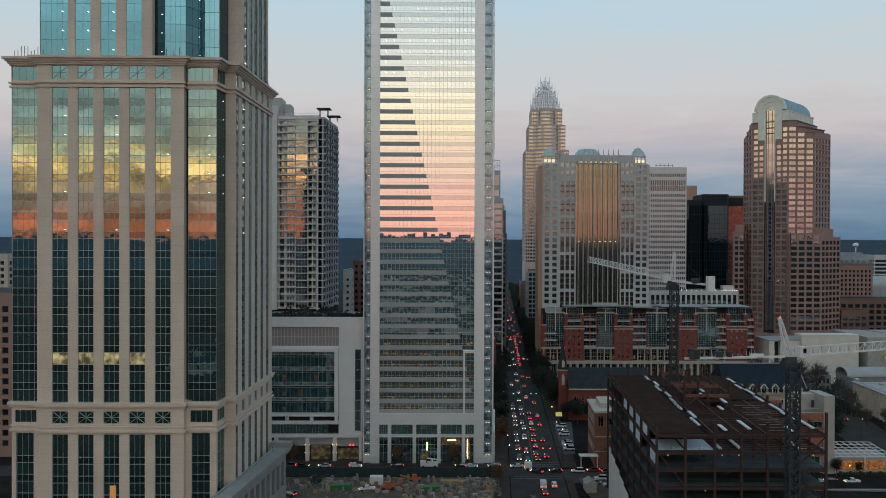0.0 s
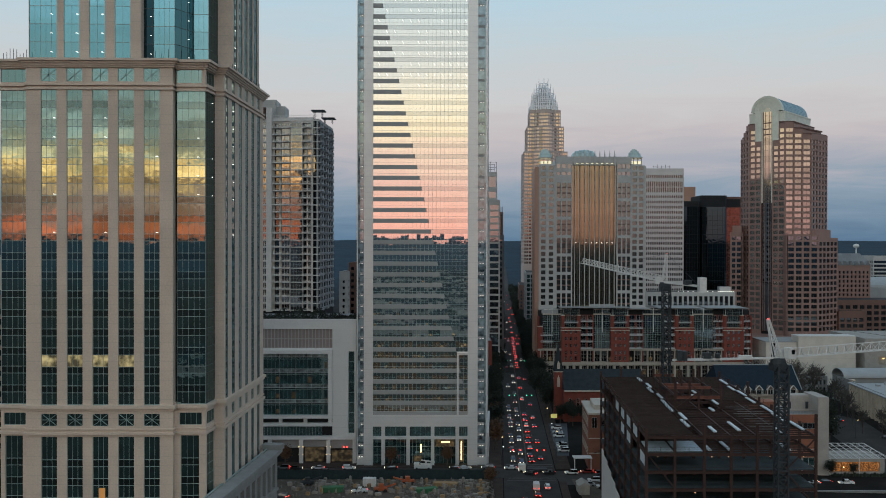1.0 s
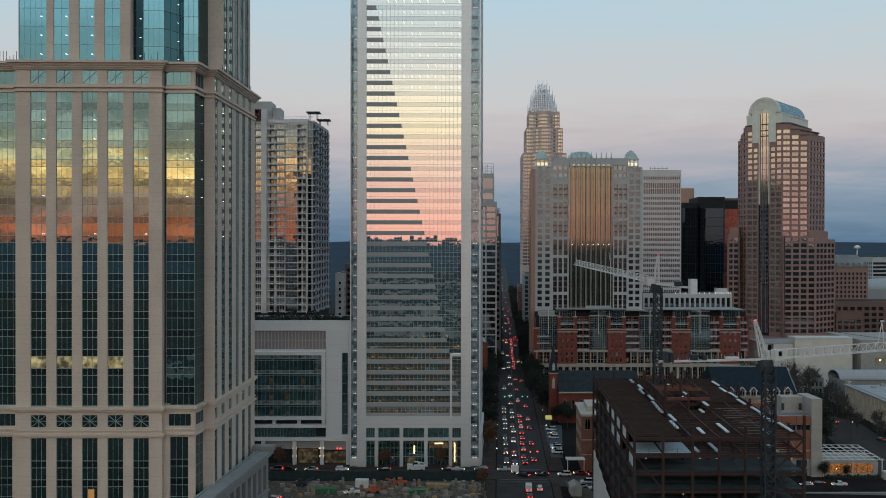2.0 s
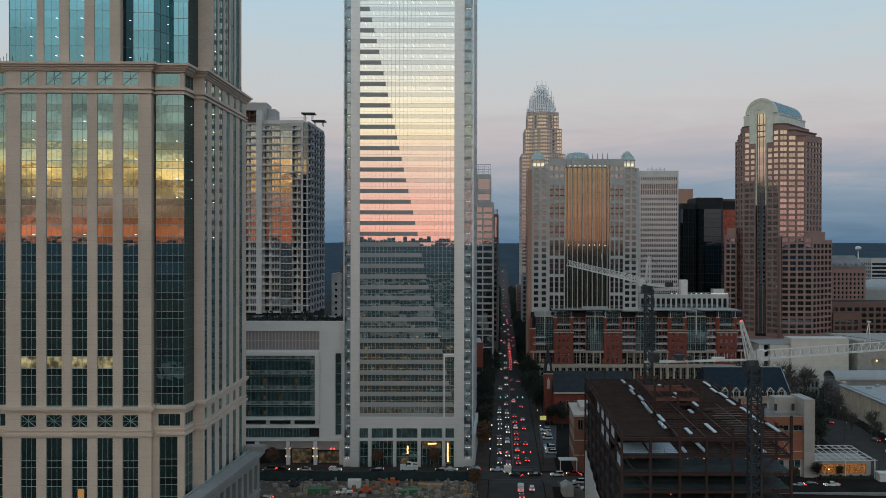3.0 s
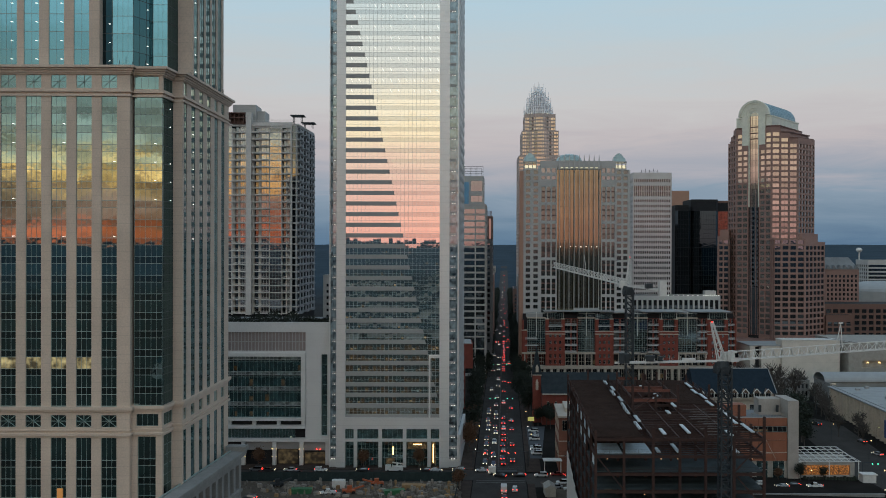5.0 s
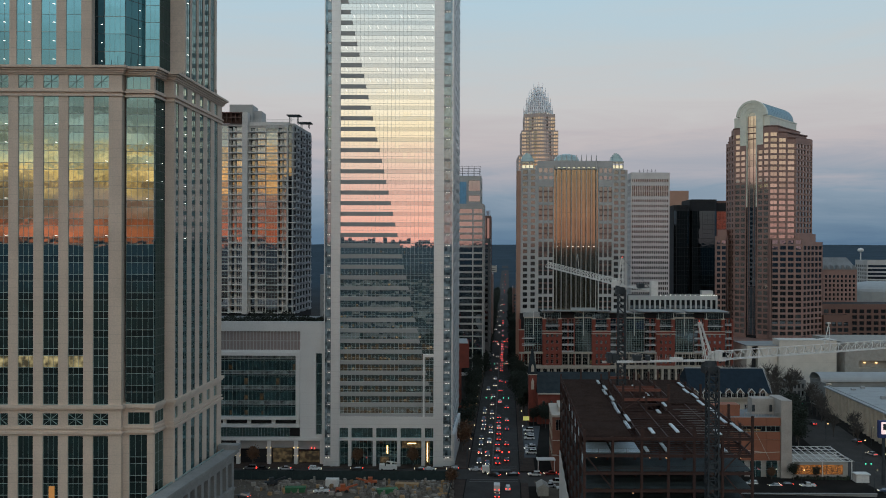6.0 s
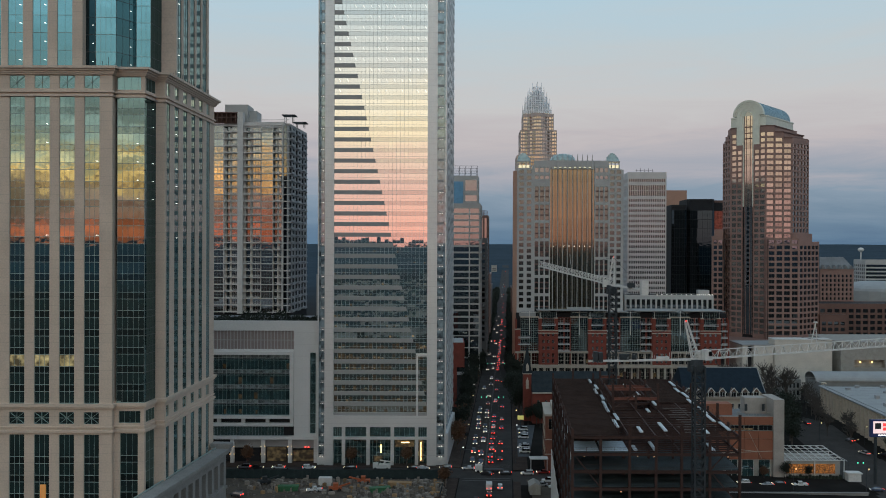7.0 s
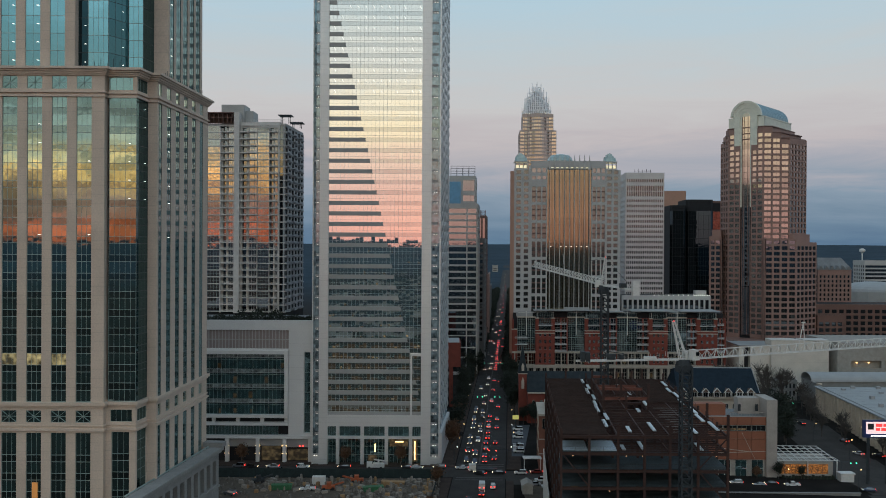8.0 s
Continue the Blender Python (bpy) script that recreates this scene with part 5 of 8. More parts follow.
# ---- brown granite tower with the barrel vault ----
def vault_tower():
    r = thing("vaulted_brown_tower", 246, 592, 0, "brown granite tower with a pale arched top and barrel vault", "building")
    corner, al, back = Vector((240.9, 574)), Vector((222.6, 590.6)), Vector((221.1, 602.4))
    A, Bl = Face(al, corner), Face(back, al)
    Bf = Face(corner, (259.0, 574))
    C = Face((259.0, 574), (275.3, 586))
    w, core = Build(), Build()
    fl = 3.85
    core.prism([(222.6, 602.4), (224, 591.6), (241.3, 575.4), (258.6, 575.4), (274, 587), (274, 625), (240, 625)], 0, 152)
    rows = lambda a, b: [(z, z + 2.5) for z in np.arange(a, b - 2.5, fl)]
    n, mid = A.len, 12.4
    # arched face: two window columns each side of the slot
    for (a0, a1), col, top in (((0, 4.5), (.9, 4.1), 166), ((4.5, 8.6), (4.9, 7.9), 154.4), ((16.2, 20.4), (16.9, 19.9), 154.4), ((20.4, n), (20.8, 24.0), 166)):
        rr = rows(25, top - 1)
        grid_wall(w, A, a0, a1, 22, top, [col], rr, 1.0)
        panes(r, A, cells([col], rr), .5, [M_GLASS_V, M_MULL_D], limit=40, tilt=.3)
    # its neighbours rise in steps
    bc = spread(.2, Bf.len - .2, 3, .82)
    lc = spread(.2, Bl.len - .2, 3, .7)
    for i in range(3):
        for G, c, top, lim in ((Bf, bc[i], 166 - 4.2 * i, 40), (Bl, lc[2 - i], 166 - 4.2 * i, 0)):
            k = i if G is Bf else 2 - i
            rr = rows(25, top - 1)
            grid_wall(w, G, G.len * k / 3, G.len * (k + 1) / 3, 22, top, [c], rr, 1.0)
            panes(r, G, cells([c], rr), .5, [M_GLASS_V, M_MULL_D], nx=2, limit=lim, tilt=.3)
    cc = spread(.3, C.len - .3, 5, .7)
    rr = rows(25, 157)
    grid_wall(w, C, 0, C.len, 22, 158.5, cc, rr, 1.0)
    panes(r, C, cells(cc, rr), .5, [M_GLASS_V, M_MULL_D], limit=0)
    D = Face((275.3, 586), (276.0, 626))
    w.wall_box(D, 0, D.len, 0, 1, 22, 158.5)
    E = Face((239, 626), back)
    w.wall_box(E, 0, E.len, 0, 1, 22, 157)
    w.wall_box(Face((276, 626), (239, 626)), 0, 37, 0, 1, 22, 158)
    steps = Build()
    for z0, z1, p in ((152.5, 158.4, ((241.5, 575.2), (258.6, 575.2), (274.2, 587), (275, 625), (240, 625), (222.8, 602), (223.8, 591.6))),
                      (158.4, 162.2, ((241.5, 575.2), (252.6, 575.2), (275.4, 596), (275.4, 625), (240, 625), (223.2, 598.2), (223.8, 591.6))),
                      (162.2, 166.4, ((241.5, 575.2), (246.6, 575.2), (275.0, 606), (275.0, 625), (240, 625), (223.4, 594.4), (223.8, 591.6)))):
        w.prism(p, z0, z1)
        cx, cy = 246, 600
        steps.prism([(x + (.6 if x > cx else -.6), y + (.6 if y > cy else -.6)) for x, y in p], z1, z1 + .7)
    part("step_coping", steps, M_BROWN2, r, "dark copings on the stepped shoulders")
    # lower block, stepping out
    LB = Face((241, 570.5), (262.5, 570.5))
    LC = Face((262.5, 570.5), (281.5, 583.5))
    LL = Face((210.4, 592), (218.6, 592))
    for G, k, top in ((LB, 4, 90), (LC, 5, 88), (LL, 2, 92)):
        cols = spread(.3, G.len - .3, k, .76)
        rr = rows(25, top - .5)
        grid_wall(w, G, 0, G.len, 8, top, cols, rr, 1.0)
        panes(r, G, cells(cols, rr), .5, [M_GLASS_N, M_MULL_D], nx=2, limit=70)
    core.prism([(241.5, 572), (262, 572), (280, 584.6), (280, 616), (230, 616)], 0, 87)
    core.prism([(211, 593.4), (219, 593.4), (232, 618), (224.4, 618)], 0, 90)
    w.wall_box(Face((222.6, 618), (210.4, 592)), 0, 28.7, 0, 1, 0, 92)
    w.wall_box(Face((281.5, 583.5), (281.5, 616)), 0, 32, 0, 1, 0, 88)
    w.prism([(241.5, 571.5), (262, 571.5), (280, 584), (280, 616), (241.5, 616)], 87, 87.8)
    w.box(240.4, 241.6, 570.5, 576, 8, 90)
    w.box(218.0, 219.0, 592, 600, 8, 92)
    w.prism([(259.5, 574.2), (262, 574.2), (277.5, 585.5), (277.5, 612), (259.5, 612)], 88, 93.5)
    w.prism([(212.6, 594.5), (219, 594.5), (230, 616), (224, 616)], 92, 96.5)
    # base terrace
    w.prism([(206, 566), (283, 566), (283, 612), (206, 612)], 0, 22)
    bt = Face((206, 566), (283, 566))
    panes(r, bt, cells(spread(1, 76, 22, .62), [(10, 12.4), (14.5, 16.9), (18.6, 20.6)]), -.03, [M_GLASS_N, M_MULL_D])
    part("wall", w, M_BROWN, r)
    part("core", core, M_DARK, r)
    # arch: pale surround, slot and vault running back
    pale, slot, vault = Build(), Build(), Build()
    zc, seg = 174.4, 24
    pale.wall_box(A, mid - 8.0, mid - 3.9, -.3, 3, 154.4, zc)
    pale.wall_box(A, mid + 3.9, mid + 8.0, -.3, 3, 154.4, zc)
    pale.wall_box(A, 0, n, 1.3, 50, 167.1, 173.6)
    pale.wall_box(A, -.3, n + .3, 2.2, 50.3, 173.0, 173.9)
    for p0, p1 in ((0, mid - 8), (mid + 8, n)):
        pale.wall_box(A, p0, p1, .4, 2, 167.1, 173.6)
        pale.wall_box(A, p0, p1, .1, 2, 173.0, 173.9)
    pale.wall_box(A, mid - 3.9, mid - 3.0, .3, 3, 112, zc)
    pale.wall_box(A, mid + 3.0, mid + 3.9, .3, 3, 112, zc)
    for r0, r1, t0, t1 in ((9.2, 10.7, -.8, 2.0), (8.0, 9.2, -.3, 2.0), (5.6, 8.0, .0, 2.0), (3.9, 5.6, .4, 2.0), (2.6, 3.9, .7, 2.0)):
        for i in range(seg):
            a, c = math.pi * i / seg, math.pi * (i + 1) / seg
            q = []
            for t in (t0, t1):
                for rr_, an in ((r0, a), (r1, a), (r1, c), (r0, c)):
                    q.append((*A.at(mid - rr_ * math.cos(an), t), zc + rr_ * math.sin(an)))
            pale.add(q, [(0, 1, 2, 3), (7, 6, 5, 4), (1, 5, 6, 2), (0, 3, 7, 4), (0, 4, 5, 1), (3, 2, 6, 7)])
    for i in range(seg):
        a, c = math.pi * i / seg, math.pi * (i + 1) / seg
        q = []
        for t in (1.5, 50):
            for rr_, an in ((9.8, a), (10.3, a), (10.3, c), (9.8, c)):
                q.append((*A.at(mid - rr_ * math.cos(an), t), zc + rr_ * math.sin(an)))
        vault.add(q, [(0, 1, 2, 3), (7, 6, 5, 4), (1, 5, 6, 2), (0, 3, 7, 4), (0, 4, 5, 1), (3, 2, 6, 7)])
    for k in range(1, 17):
        for i in range(seg):
            a, c = math.pi * i / seg, math.pi * (i + 1) / seg
            p = [(*A.at(mid - 10.35 * math.cos(an), 3 * k), zc + 10.35 * math.sin(an)) for an in (a, c)]
            vault.bar(p[0], p[1], .16)
    pale.wall_box(A, mid - 9.7, mid + 9.7, 2, 49.6, 166, zc)
    pale.wall_box(A, mid - 8.0, mid + 8.0, 1.2, 3, 154.4, zc)
    part("arch", pale, M_COPPER, r, "pale green arched surround")
    part("vault", vault, M_VAULT, r, "blue-grey barrel vault roof")
    # dark glass below 112 m paints the lower, dark part of the reflection
    for k in range(38):
        z = 24 + 4.0 * k
        g = Build()
        g.wall_box(A, mid - 3.0, mid + 3.0, .9, 1.0, z, min(z + 3.9, zc))
        part("slot_window", g, M_GLASS_N if z < 112 else M_GLASS_V, r)
    g = Build()
    g.wall_box(A, mid - 2.7, mid + 2.7, .9, 1.0, zc, zc + 2.7)
    part("slot_window", g, M_GLASS_N, r)
    s2 = Build()
    for x in (-2.7, -1.5, 1.2, 2.9):
        s2.wall_box(A, mid + x - .12, mid + x + .12, .6, .9, 24, zc)
    part("slot_mullion", s2, M_BROWN, r)
    return r


M_GLASS_V = glass("pale_mirror_glass", (.54, .47, .42), (.03, .03, .03), .85, .016, .08, .22)

apartment_tower()
crown_tower()
finned_tower()
vault_tower()

# white slab tower with narrow windows, and its neighbours
rows = [(116.6 - 3.72 * k, 118.6 - 3.72 * k) for k in range(19, -1, -1)] + [(120.8, 124.4), (124.9, 128.6), (131.0, 133.3)]
M_GLASS_SL = glass("smoky_slab_glass", (.15, .125, .12), (.02, .02, .02), .8, .02, .1)
M_SLAB = mat("white_slab_precast", (.62, .585, .56), .7, var=.1, scale=.15, joint=3.72)
windows_block("white_slab_tower", "white slab office tower with rows of narrow windows", ((155.6, 612), (183.6, 612)), 30, 40, 138,
              spread(.7, 27.3, 20, .66), rows, M_SLAB, M_GLASS_SL, .4, limit=0)
m = thing("roof_mast", 170, 622, 137.7, "small dark antenna rack on the roof", "antenna")
b = Build()
for x in (164, 167, 170, 173, 176):
    b.cyl(x, 622, 137.7, 141.0 + (x % 2) * .6, .14, n=5)
b.box(163.5, 176.5, 621.9, 622.1, 139.9, 140.1)
part("rack", b, M_CRANE_D, m)
windows_block("pink_slab_tower", "pinkish office slab behind the white tower", ((253, 884), (275.7, 884)), 30, 0, 143, spread(.5, 22, 9, .6),
              [(60 + 3.8 * k, 61.4 + 3.8 * k) for k in range(18)], M_PINK, M_GLASS_W, .4)


def dark_tower(name, label, xa, xb, y, z, m, gl, chamfer=4):
    r = thing(name, (xa + xb) / 2, y + 18, 0, label, "building")
    poly = [(xa, y + chamfer), (xa + chamfer, y), (xb - chamfer, y), (xb, y + chamfer), (xb + 2.5, y + 36), (xa + 2.5, y + 36)]
    core, edge = Build(), Build()
    core.prism([(x * .996 + (xa + xb) / 2 * .004, yy + .35) for x, yy in poly], 0, z - .5)
    for p, q in zip(poly[:4], poly[1:5]):
        F = Face(p, q)
        panes(r, F, [(.1, F.len - .1, 20 + 8 * k, 28 + 8 * k) for k in range(int((z - 22) / 8))], .2, [gl, m], nx=max(2, int(F.len / 2)), nz=2, bar=.14)
    F = Face(poly[5], poly[0])
    panes(r, F, [(.1, F.len - .1, 20 + 8 * k, 28 + 8 * k) for k in range(int((z - 22) / 8))], .2, [gl, m], nx=12, nz=2, bar=.14)
    edge.prism(poly, z - 2, z)
    part("core", core, M_DARK, r)
    part("parapet", edge, m, r)
    return r


M_GLASS_K2 = glass("wine_red_glass", (.22, .09, .07), (.26, .09, .065), .5, .008)
dark_tower("black_glass_tower", "black glass office tower with a chamfered edge", 234.8, 258.4, 737, 125.8, M_TYRE, M_GLASS_K, 2)
dark_tower("low_black_tower", "lower black glass block beside the black tower", 219.9, 233.4, 733, 120.6, M_TYRE, M_GLASS_K, 2)
dark_tower("wine_red_tower", "dark red glass slab tower", 261, 278, 750, 125.4, M_BROWN2, M_GLASS_K2, 1)

# low white block in front of the pale tower
windows_block("low_white_block", "low white office block with tall dark windows", ((137.6, 536), (194, 536)), 16, 0, 53.6, spread(.6, 55.8, 17, .66),
              [(24 + 4 * k, 26.6 + 4 * k) for k in range(5)] + [(45.0, 50.8)], M_WHITE2, M_GLASS_N, .5)
b = Build()
b.box(185, 192, 538.5, 543, 53.2, 56.6)
solid("roof_stair_box", b, M_WHITE2, "low white stair box on a flat roof", "building")
for x in [158 + 3.1 * i for i in range(8)] + [183.5 + 1.35 * i for i in range(8)]:
    b = Build()
    b.box(x, x + .35, 536.2, 536.6, 53.6, 53.95)
    solid("roof_lamp", b, E_WHITE, "bright lamp on a low roof edge", "lamp", "roof edge lamps")

# brown low block, gabled block and far buildings to the east
windows_block("low_brown_block", "low brown granite block with a window grid", ((284, 590), (345, 590)), 26, 6, 45, spread(.6, 60.4, 12, .7),
              [(10 + 4.1 * k, 12.6 + 4.1 * k) for k in range(8)], M_BROWN2, M_GLASS_N, .5)
windows_block("low_brown_annex", "brown granite annex with square windows", ((281.8, 582), (300, 582)), 7, 6, 38, spread(.5, 17.7, 4, .7),
              [(10 + 4.1 * k, 12.6 + 4.1 * k) for k in range(6)], M_BROWN2, M_GLASS_N, .5)
windows_block("arched_brown_block", "brown hotel block with arched windows under a gabled roof", ((297.5, 618), (322, 618)), 22, 20, 68.5,
              spread(.6, 23.9, 8, .5), [(26 + 3.3 * k, 28 + 3.3 * k) for k in range(12)], M_BROWN, M_GLASS_N, .4)
g = thing("gabled_roof", 310, 629, 68.3, "grey hipped roof with small gables", "roof", kind="structure")
b = Build()
b.prism([(297.2, 617.6), (322.4, 617.6), (324, 640), (299, 640)], 68.3, 77, 0, [(301.5, 628), (319, 628), (319.6, 630), (302, 630)])
for i in range(6):
    x = 299.5 + 4.1 * i
    b.add([(x - 2, 617.3, 68.3), (x + 2, 617.3, 68.3), (x, 617.3, 71.4), (x, 621.8, 71.4)], [(0, 1, 2), (1, 3, 2), (0, 2, 3)])
part("roof_slope", b, M_ROOF, g)


# ---- red brick apartments ----
def brick_row():
    r = thing("red_brick_apartments", 130, 522, 0, "red brick apartment block with balconies and glass penthouses", "building")
    F = Face((66.4, 512), (196.0, 512))
    X = lambda x: x - 66.4
    brick, cream, core, white, steel = Build(), Build(), Build(), Build(), Build()
    core.prism([(67, 515.4), (195.2, 515.4), (196.4, 533), (68, 533)], 0, 43.6)
    fl = 4.05
    lv = [20.7 + fl * k for k in range(5)]
    towers = ((80.6, 92.2), (110.6, 121.6), (149.6, 160.6), (178.6, 190.8))
    bays = ((92.2, 100.2), (121.6, 130.2), (142.6, 149.6), (172.6, 178.6), (190.8, 195.4))
    voids = ((69.6, 80.6), (100.2, 110.6), (130.2, 142.6), (160.6, 172.6))
    for a, c in towers:
        # stepped body: a broad foot, narrower shoulders, two posts that frame the top glass
        cols = spread(X(a) + 1.4, X(c) - 1.4, 3, .46)
        rows = [(13.6, 16.0), (17.2, 19.4)] + [(z + .9, z + 2.8) for z in lv[:3]]
        grid_wall(brick, F, X(a), X(c), 11.5, 31.4, cols, rows, 2.6, span=.1)
        panes(r, F, cells(cols, rows), .5, [M_GLASS_N, M_BALC], nx=2, nz=2, bar=.07)
        white.wall_box(F, X(a) - .35, X(c) + .35, -.5, 1.0, 31.4, 31.9)
        brick.wall_box(F, X(a) - .1, X(c) + .1, -.25, 1.2, 31.9, 33.0)
        white.wall_box(F, X(a) - .35, X(c) + .35, -.45, 1.0, 33.0, 33.4)
        for p in (X(a), X(c) - 2.0):
            brick.wall_box(F, p, p + 2.0, .2, 2.6, 31.4, 40.4)
            white.wall_box(F, p - .15, p + 2.15, .05, 2.6, 40.4, 40.9)
            steel.wall_box(F, p + .8, p + 1.0, -.6, -.4, 40.9, 44.6)
        panes(r, F, cells(spread(X(a) + 2.0, X(c) - 2.0, 2, .98), [(33.5, 36.1), (36.5, 40.2)]), 1.6, [M_GLASS_PH, M_MULL], nx=3, nz=2)
        panes(r, F, cells(spread(X(a) + .4, X(c) - .4, 2, .98), [(40.5, 44.2)]), 2.2, [M_GLASS_PH, M_MULL], nx=4, nz=2)
        brick.wall_box(F, X(a) + 2, X(c) - 2, 1.9, 2.6, 31.4, 40.4)
        b = Build()
        b.wall_box(F, X(a) + 1.6, X(c) - 1.6, -1.3, 1.5, 36.1, 36.4)
        b.wall_box(F, X(a) + 1.6, X(c) - 1.6, -1.3, -1.2, 37.3, 37.42)
        for i in range(15):
            q = X(a) + 1.6 + (c - a - 3.3) * i / 14
            b.wall_box(F, q, q + .08, -1.28, -1.2, 36.4, 37.3)
        part("balcony", b, M_BALC, r, "white railed balcony")
    for k, (a, c) in enumerate(bays):
        m = (a + c) / 2
        panes(r, F, [(X(a) + .1, X(m) - .5, z + .3, z + 3.7) for z in lv], 2.4, [M_GLASS_N, M_BALC], nx=2, nz=2, bar=.07)
        panes(r, F, [(X(m) + .5, X(c) - .1, z + .3, z + 3.7) for z in lv], 2.4, [M_GLASS_N, M_BALC], nx=2, nz=2, bar=.07)
        brick.wall_box(F, X(a), X(c), 2.5, 2.7, 20.5, 40.9)
        brick.wall_box(F, X(m) - .5, X(m) + .5, 1.4, 2.5, 20.5, 38)
        brick.wall_box(F, X(c) - .7, X(c), .9, 2.5, 11.5, 41)
        for j, z in enumerate(lv):
            out = -1.4 if j < 4 else -.3
            b = Build()
            b.wall_box(F, X(a) + .1, X(c) - .8, out, 2.4, z - .18, z + .16)
            for zz in (z + .62, z + 1.08):
                b.wall_box(F, X(a) + .1, X(c) - .8, out, out + .08, zz, zz + .1)
            for i in range(14):
                q = X(a) + .1 + (c - a - 1.0) * i / 13
                b.wall_box(F, q, q + .08, out + .01, out + .07, z + .16, z + 1.1)
            part("balcony", b, M_BALC, r, "white railed balcony")
    # tall glass bays set well back between the brick, with a white pole before each
    for k, (a, c) in enumerate(voids):
        cw = (c - a - .3) / 4
        for j in range(4):
            panes(r, F, [(X(a) + .15 + cw * j, X(a) + .1 + cw * (j + 1), z, z + fl - .08) for z in [20.7 + fl * i for i in range(5)]], 2.3, [M_GLASS_PH, M_MULL], nx=2, nz=3, bar=.1)
        white.wall_box(F, X(a) - .1, X(c) + .1, 1.2, 2.4, 40.9, 41.6)
        steel.wall_box(F, X((a + c) / 2) - .16, X((a + c) / 2) + .16, .6, .9, 30.5, 45.0)
        steel.wall_box(F, X(a) + .4, X(c) - .4, .3, .5, 44.0, 44.2)
        panes(r, F, cells(spread(X(a) + .2, X(c) - .2, 2, .98), [(41.7, 44.4)]), 3.0, [M_GLASS_PH, M_MULL], nx=4)
        if k == 0:
            for z in (24.6, 28.6):
                b = Build()
                b.wall_box(F, X(a) - 1.5, X(c) - 5, -.8, 2.2, z - .15, z + .15)
                b.wall_box(F, X(a) - 1.5, X(c) - 5, -.8, -.72, z + 1.0, z + 1.12)
                for i in range(10):
                    b.wall_box(F, X(a) - 1.5 + .75 * i, X(a) - 1.42 + .75 * i, -.79, -.73, z + .15, z + 1.0)
                part("balcony", b, M_BALC, r, "white railed balcony")
    brick.wall_box(F, 0, X(69.6), .8, 2.6, 11.5, 33.6)
    white.wall_box(F, -.3, X(69.6), .4, 2.6, 33.6, 34.1)
    brick.wall_box(F, X(195.4), F.len, .4, 2.6, 11.5, 38)
    # cream two-storey colonnade: broad piers under the brick, thin ones between
    pc = [X(68 + 4.05 * i) for i in range(32)]
    for i, p in enumerate(pc):
        broad = any(X(a) - 1.5 < p < X(c) + 1.5 for a, c in towers)
        cream.wall_box(F, p - (.75 if broad else .38), p + (.75 if broad else .38), -.6, .4, 0, 11.2)
        if not any(X(a) - .5 < p < X(c) + .5 for a, c in towers):
            cream.wall_box(F, p - .3, p + .3, -.3, .4, 12.4, 20)
    cream.wall_box(F, 0, F.len, -.8, 2.5, 10.7, 11.6)
    cream.wall_box(F, 0, F.len, -.5, 2.4, 11.6, 12.5)
    for a, c in ((66.4, 80.6), (92.2, 110.6), (121.6, 149.6), (160.6, 178.6)):
        cream.wall_box(F, X(a), X(c), -.6, 2.3, 19.5, 20.5)
    panes(r, F, [(pc[i] + .8, pc[i + 1] - .8, .4, 10.4) for i in range(31)], 1.2, [M_GLASS_N, M_CREAM], nx=2, nz=4, bar=.12)
    panes(r, F, [(pc[i] + .4, pc[i + 1] - .4, 12.6, 19.4) for i in range(31) if not any(a - 3 < 66.4 + pc[i] < c for a, c in towers)], 1.4, [M_GLASS_N, M_CREAM], nx=2, nz=3, bar=.12)
    # thin flat roofs on slim posts, at different heights
    for a, c, z in ((79.6, 121.4, 45.6), (121.6, 134, 44.9), (138.8, 163.4, 45.4), (168.4, 192.6, 45.4)):
        b = Build()
        b.wall_box(F, X(a), X(c), -2.4, 19, z - .45, z)
        b.wall_box(F, X(a) - .3, X(c) + .3, -2.8, -2.4, z - .2, z + .1)
        part("roof", b, M_ROOFW, r, "thin pale flat roof with a deep overhang")
    b = Build()
    b.wall_box(F, X(98.6), X(114), 6, 16, 45.2, 47.0)
    b.wall_box(F, X(69), X(79), 2.6, 16, 41.6, 44.2)
    b.wall_box(F, X(163.5), X(168.3), 3, 16, 43.0, 44.6)
    part("penthouse", b, M_ROOFW, r)
    L = Face((67.9, 532), (66.4, 512.8))
    sc = spread(1, L.len - 1, 5, .45)
    grid_wall(brick, L, 0, L.len, 0, 40, sc, [(z + .6, z + 2.8) for z in lv], 1)
    panes(r, L, cells(sc, [(z + .6, z + 2.8) for z in lv]), .4, [M_GLASS_N, M_WHITEP], nx=2)
    R = Face((196.0, 512.4), (197.5, 532))
    brick.wall_box(R, 0, R.len, 0, 1, 0, 40)
    lit = Build()
    for _ in range(16):
        i, hi = rng.randrange(30), rng.random() < .4
        lit.wall_box(F, pc[i] + 1.0, pc[i + 1] - 1.2, 1.1, 1.14, 13.4 if hi else 5.0, 15.6 if hi else 7.4)
    part("lit_window", lit, E_ROOM2, r, "dim warm rooms behind the colonnade", kind="stuff")
    lamp = Build()
    for i in range(1, 31, 2):
        lamp.wall_box(F, pc[i] - .2, pc[i] + .2, -1.1, -.8, 3.2, 3.6)
    part("wall_lamp", lamp, E_WARM, r, "warm wall lamps on the colonnade", kind="stuff")
    part("brickwork", brick, M_BRICK, r)
    part("colonnade", cream, M_CREAM2, r, "cream stone colonnade")
    part("cornice", white, M_CREAM, r, "pale stone cornices")
    part("roof_post", steel, M_WHITEP, r, "slim white steel poles before the glass", kind="stuff")
    part("core", core, M_DARK, r)
    return r


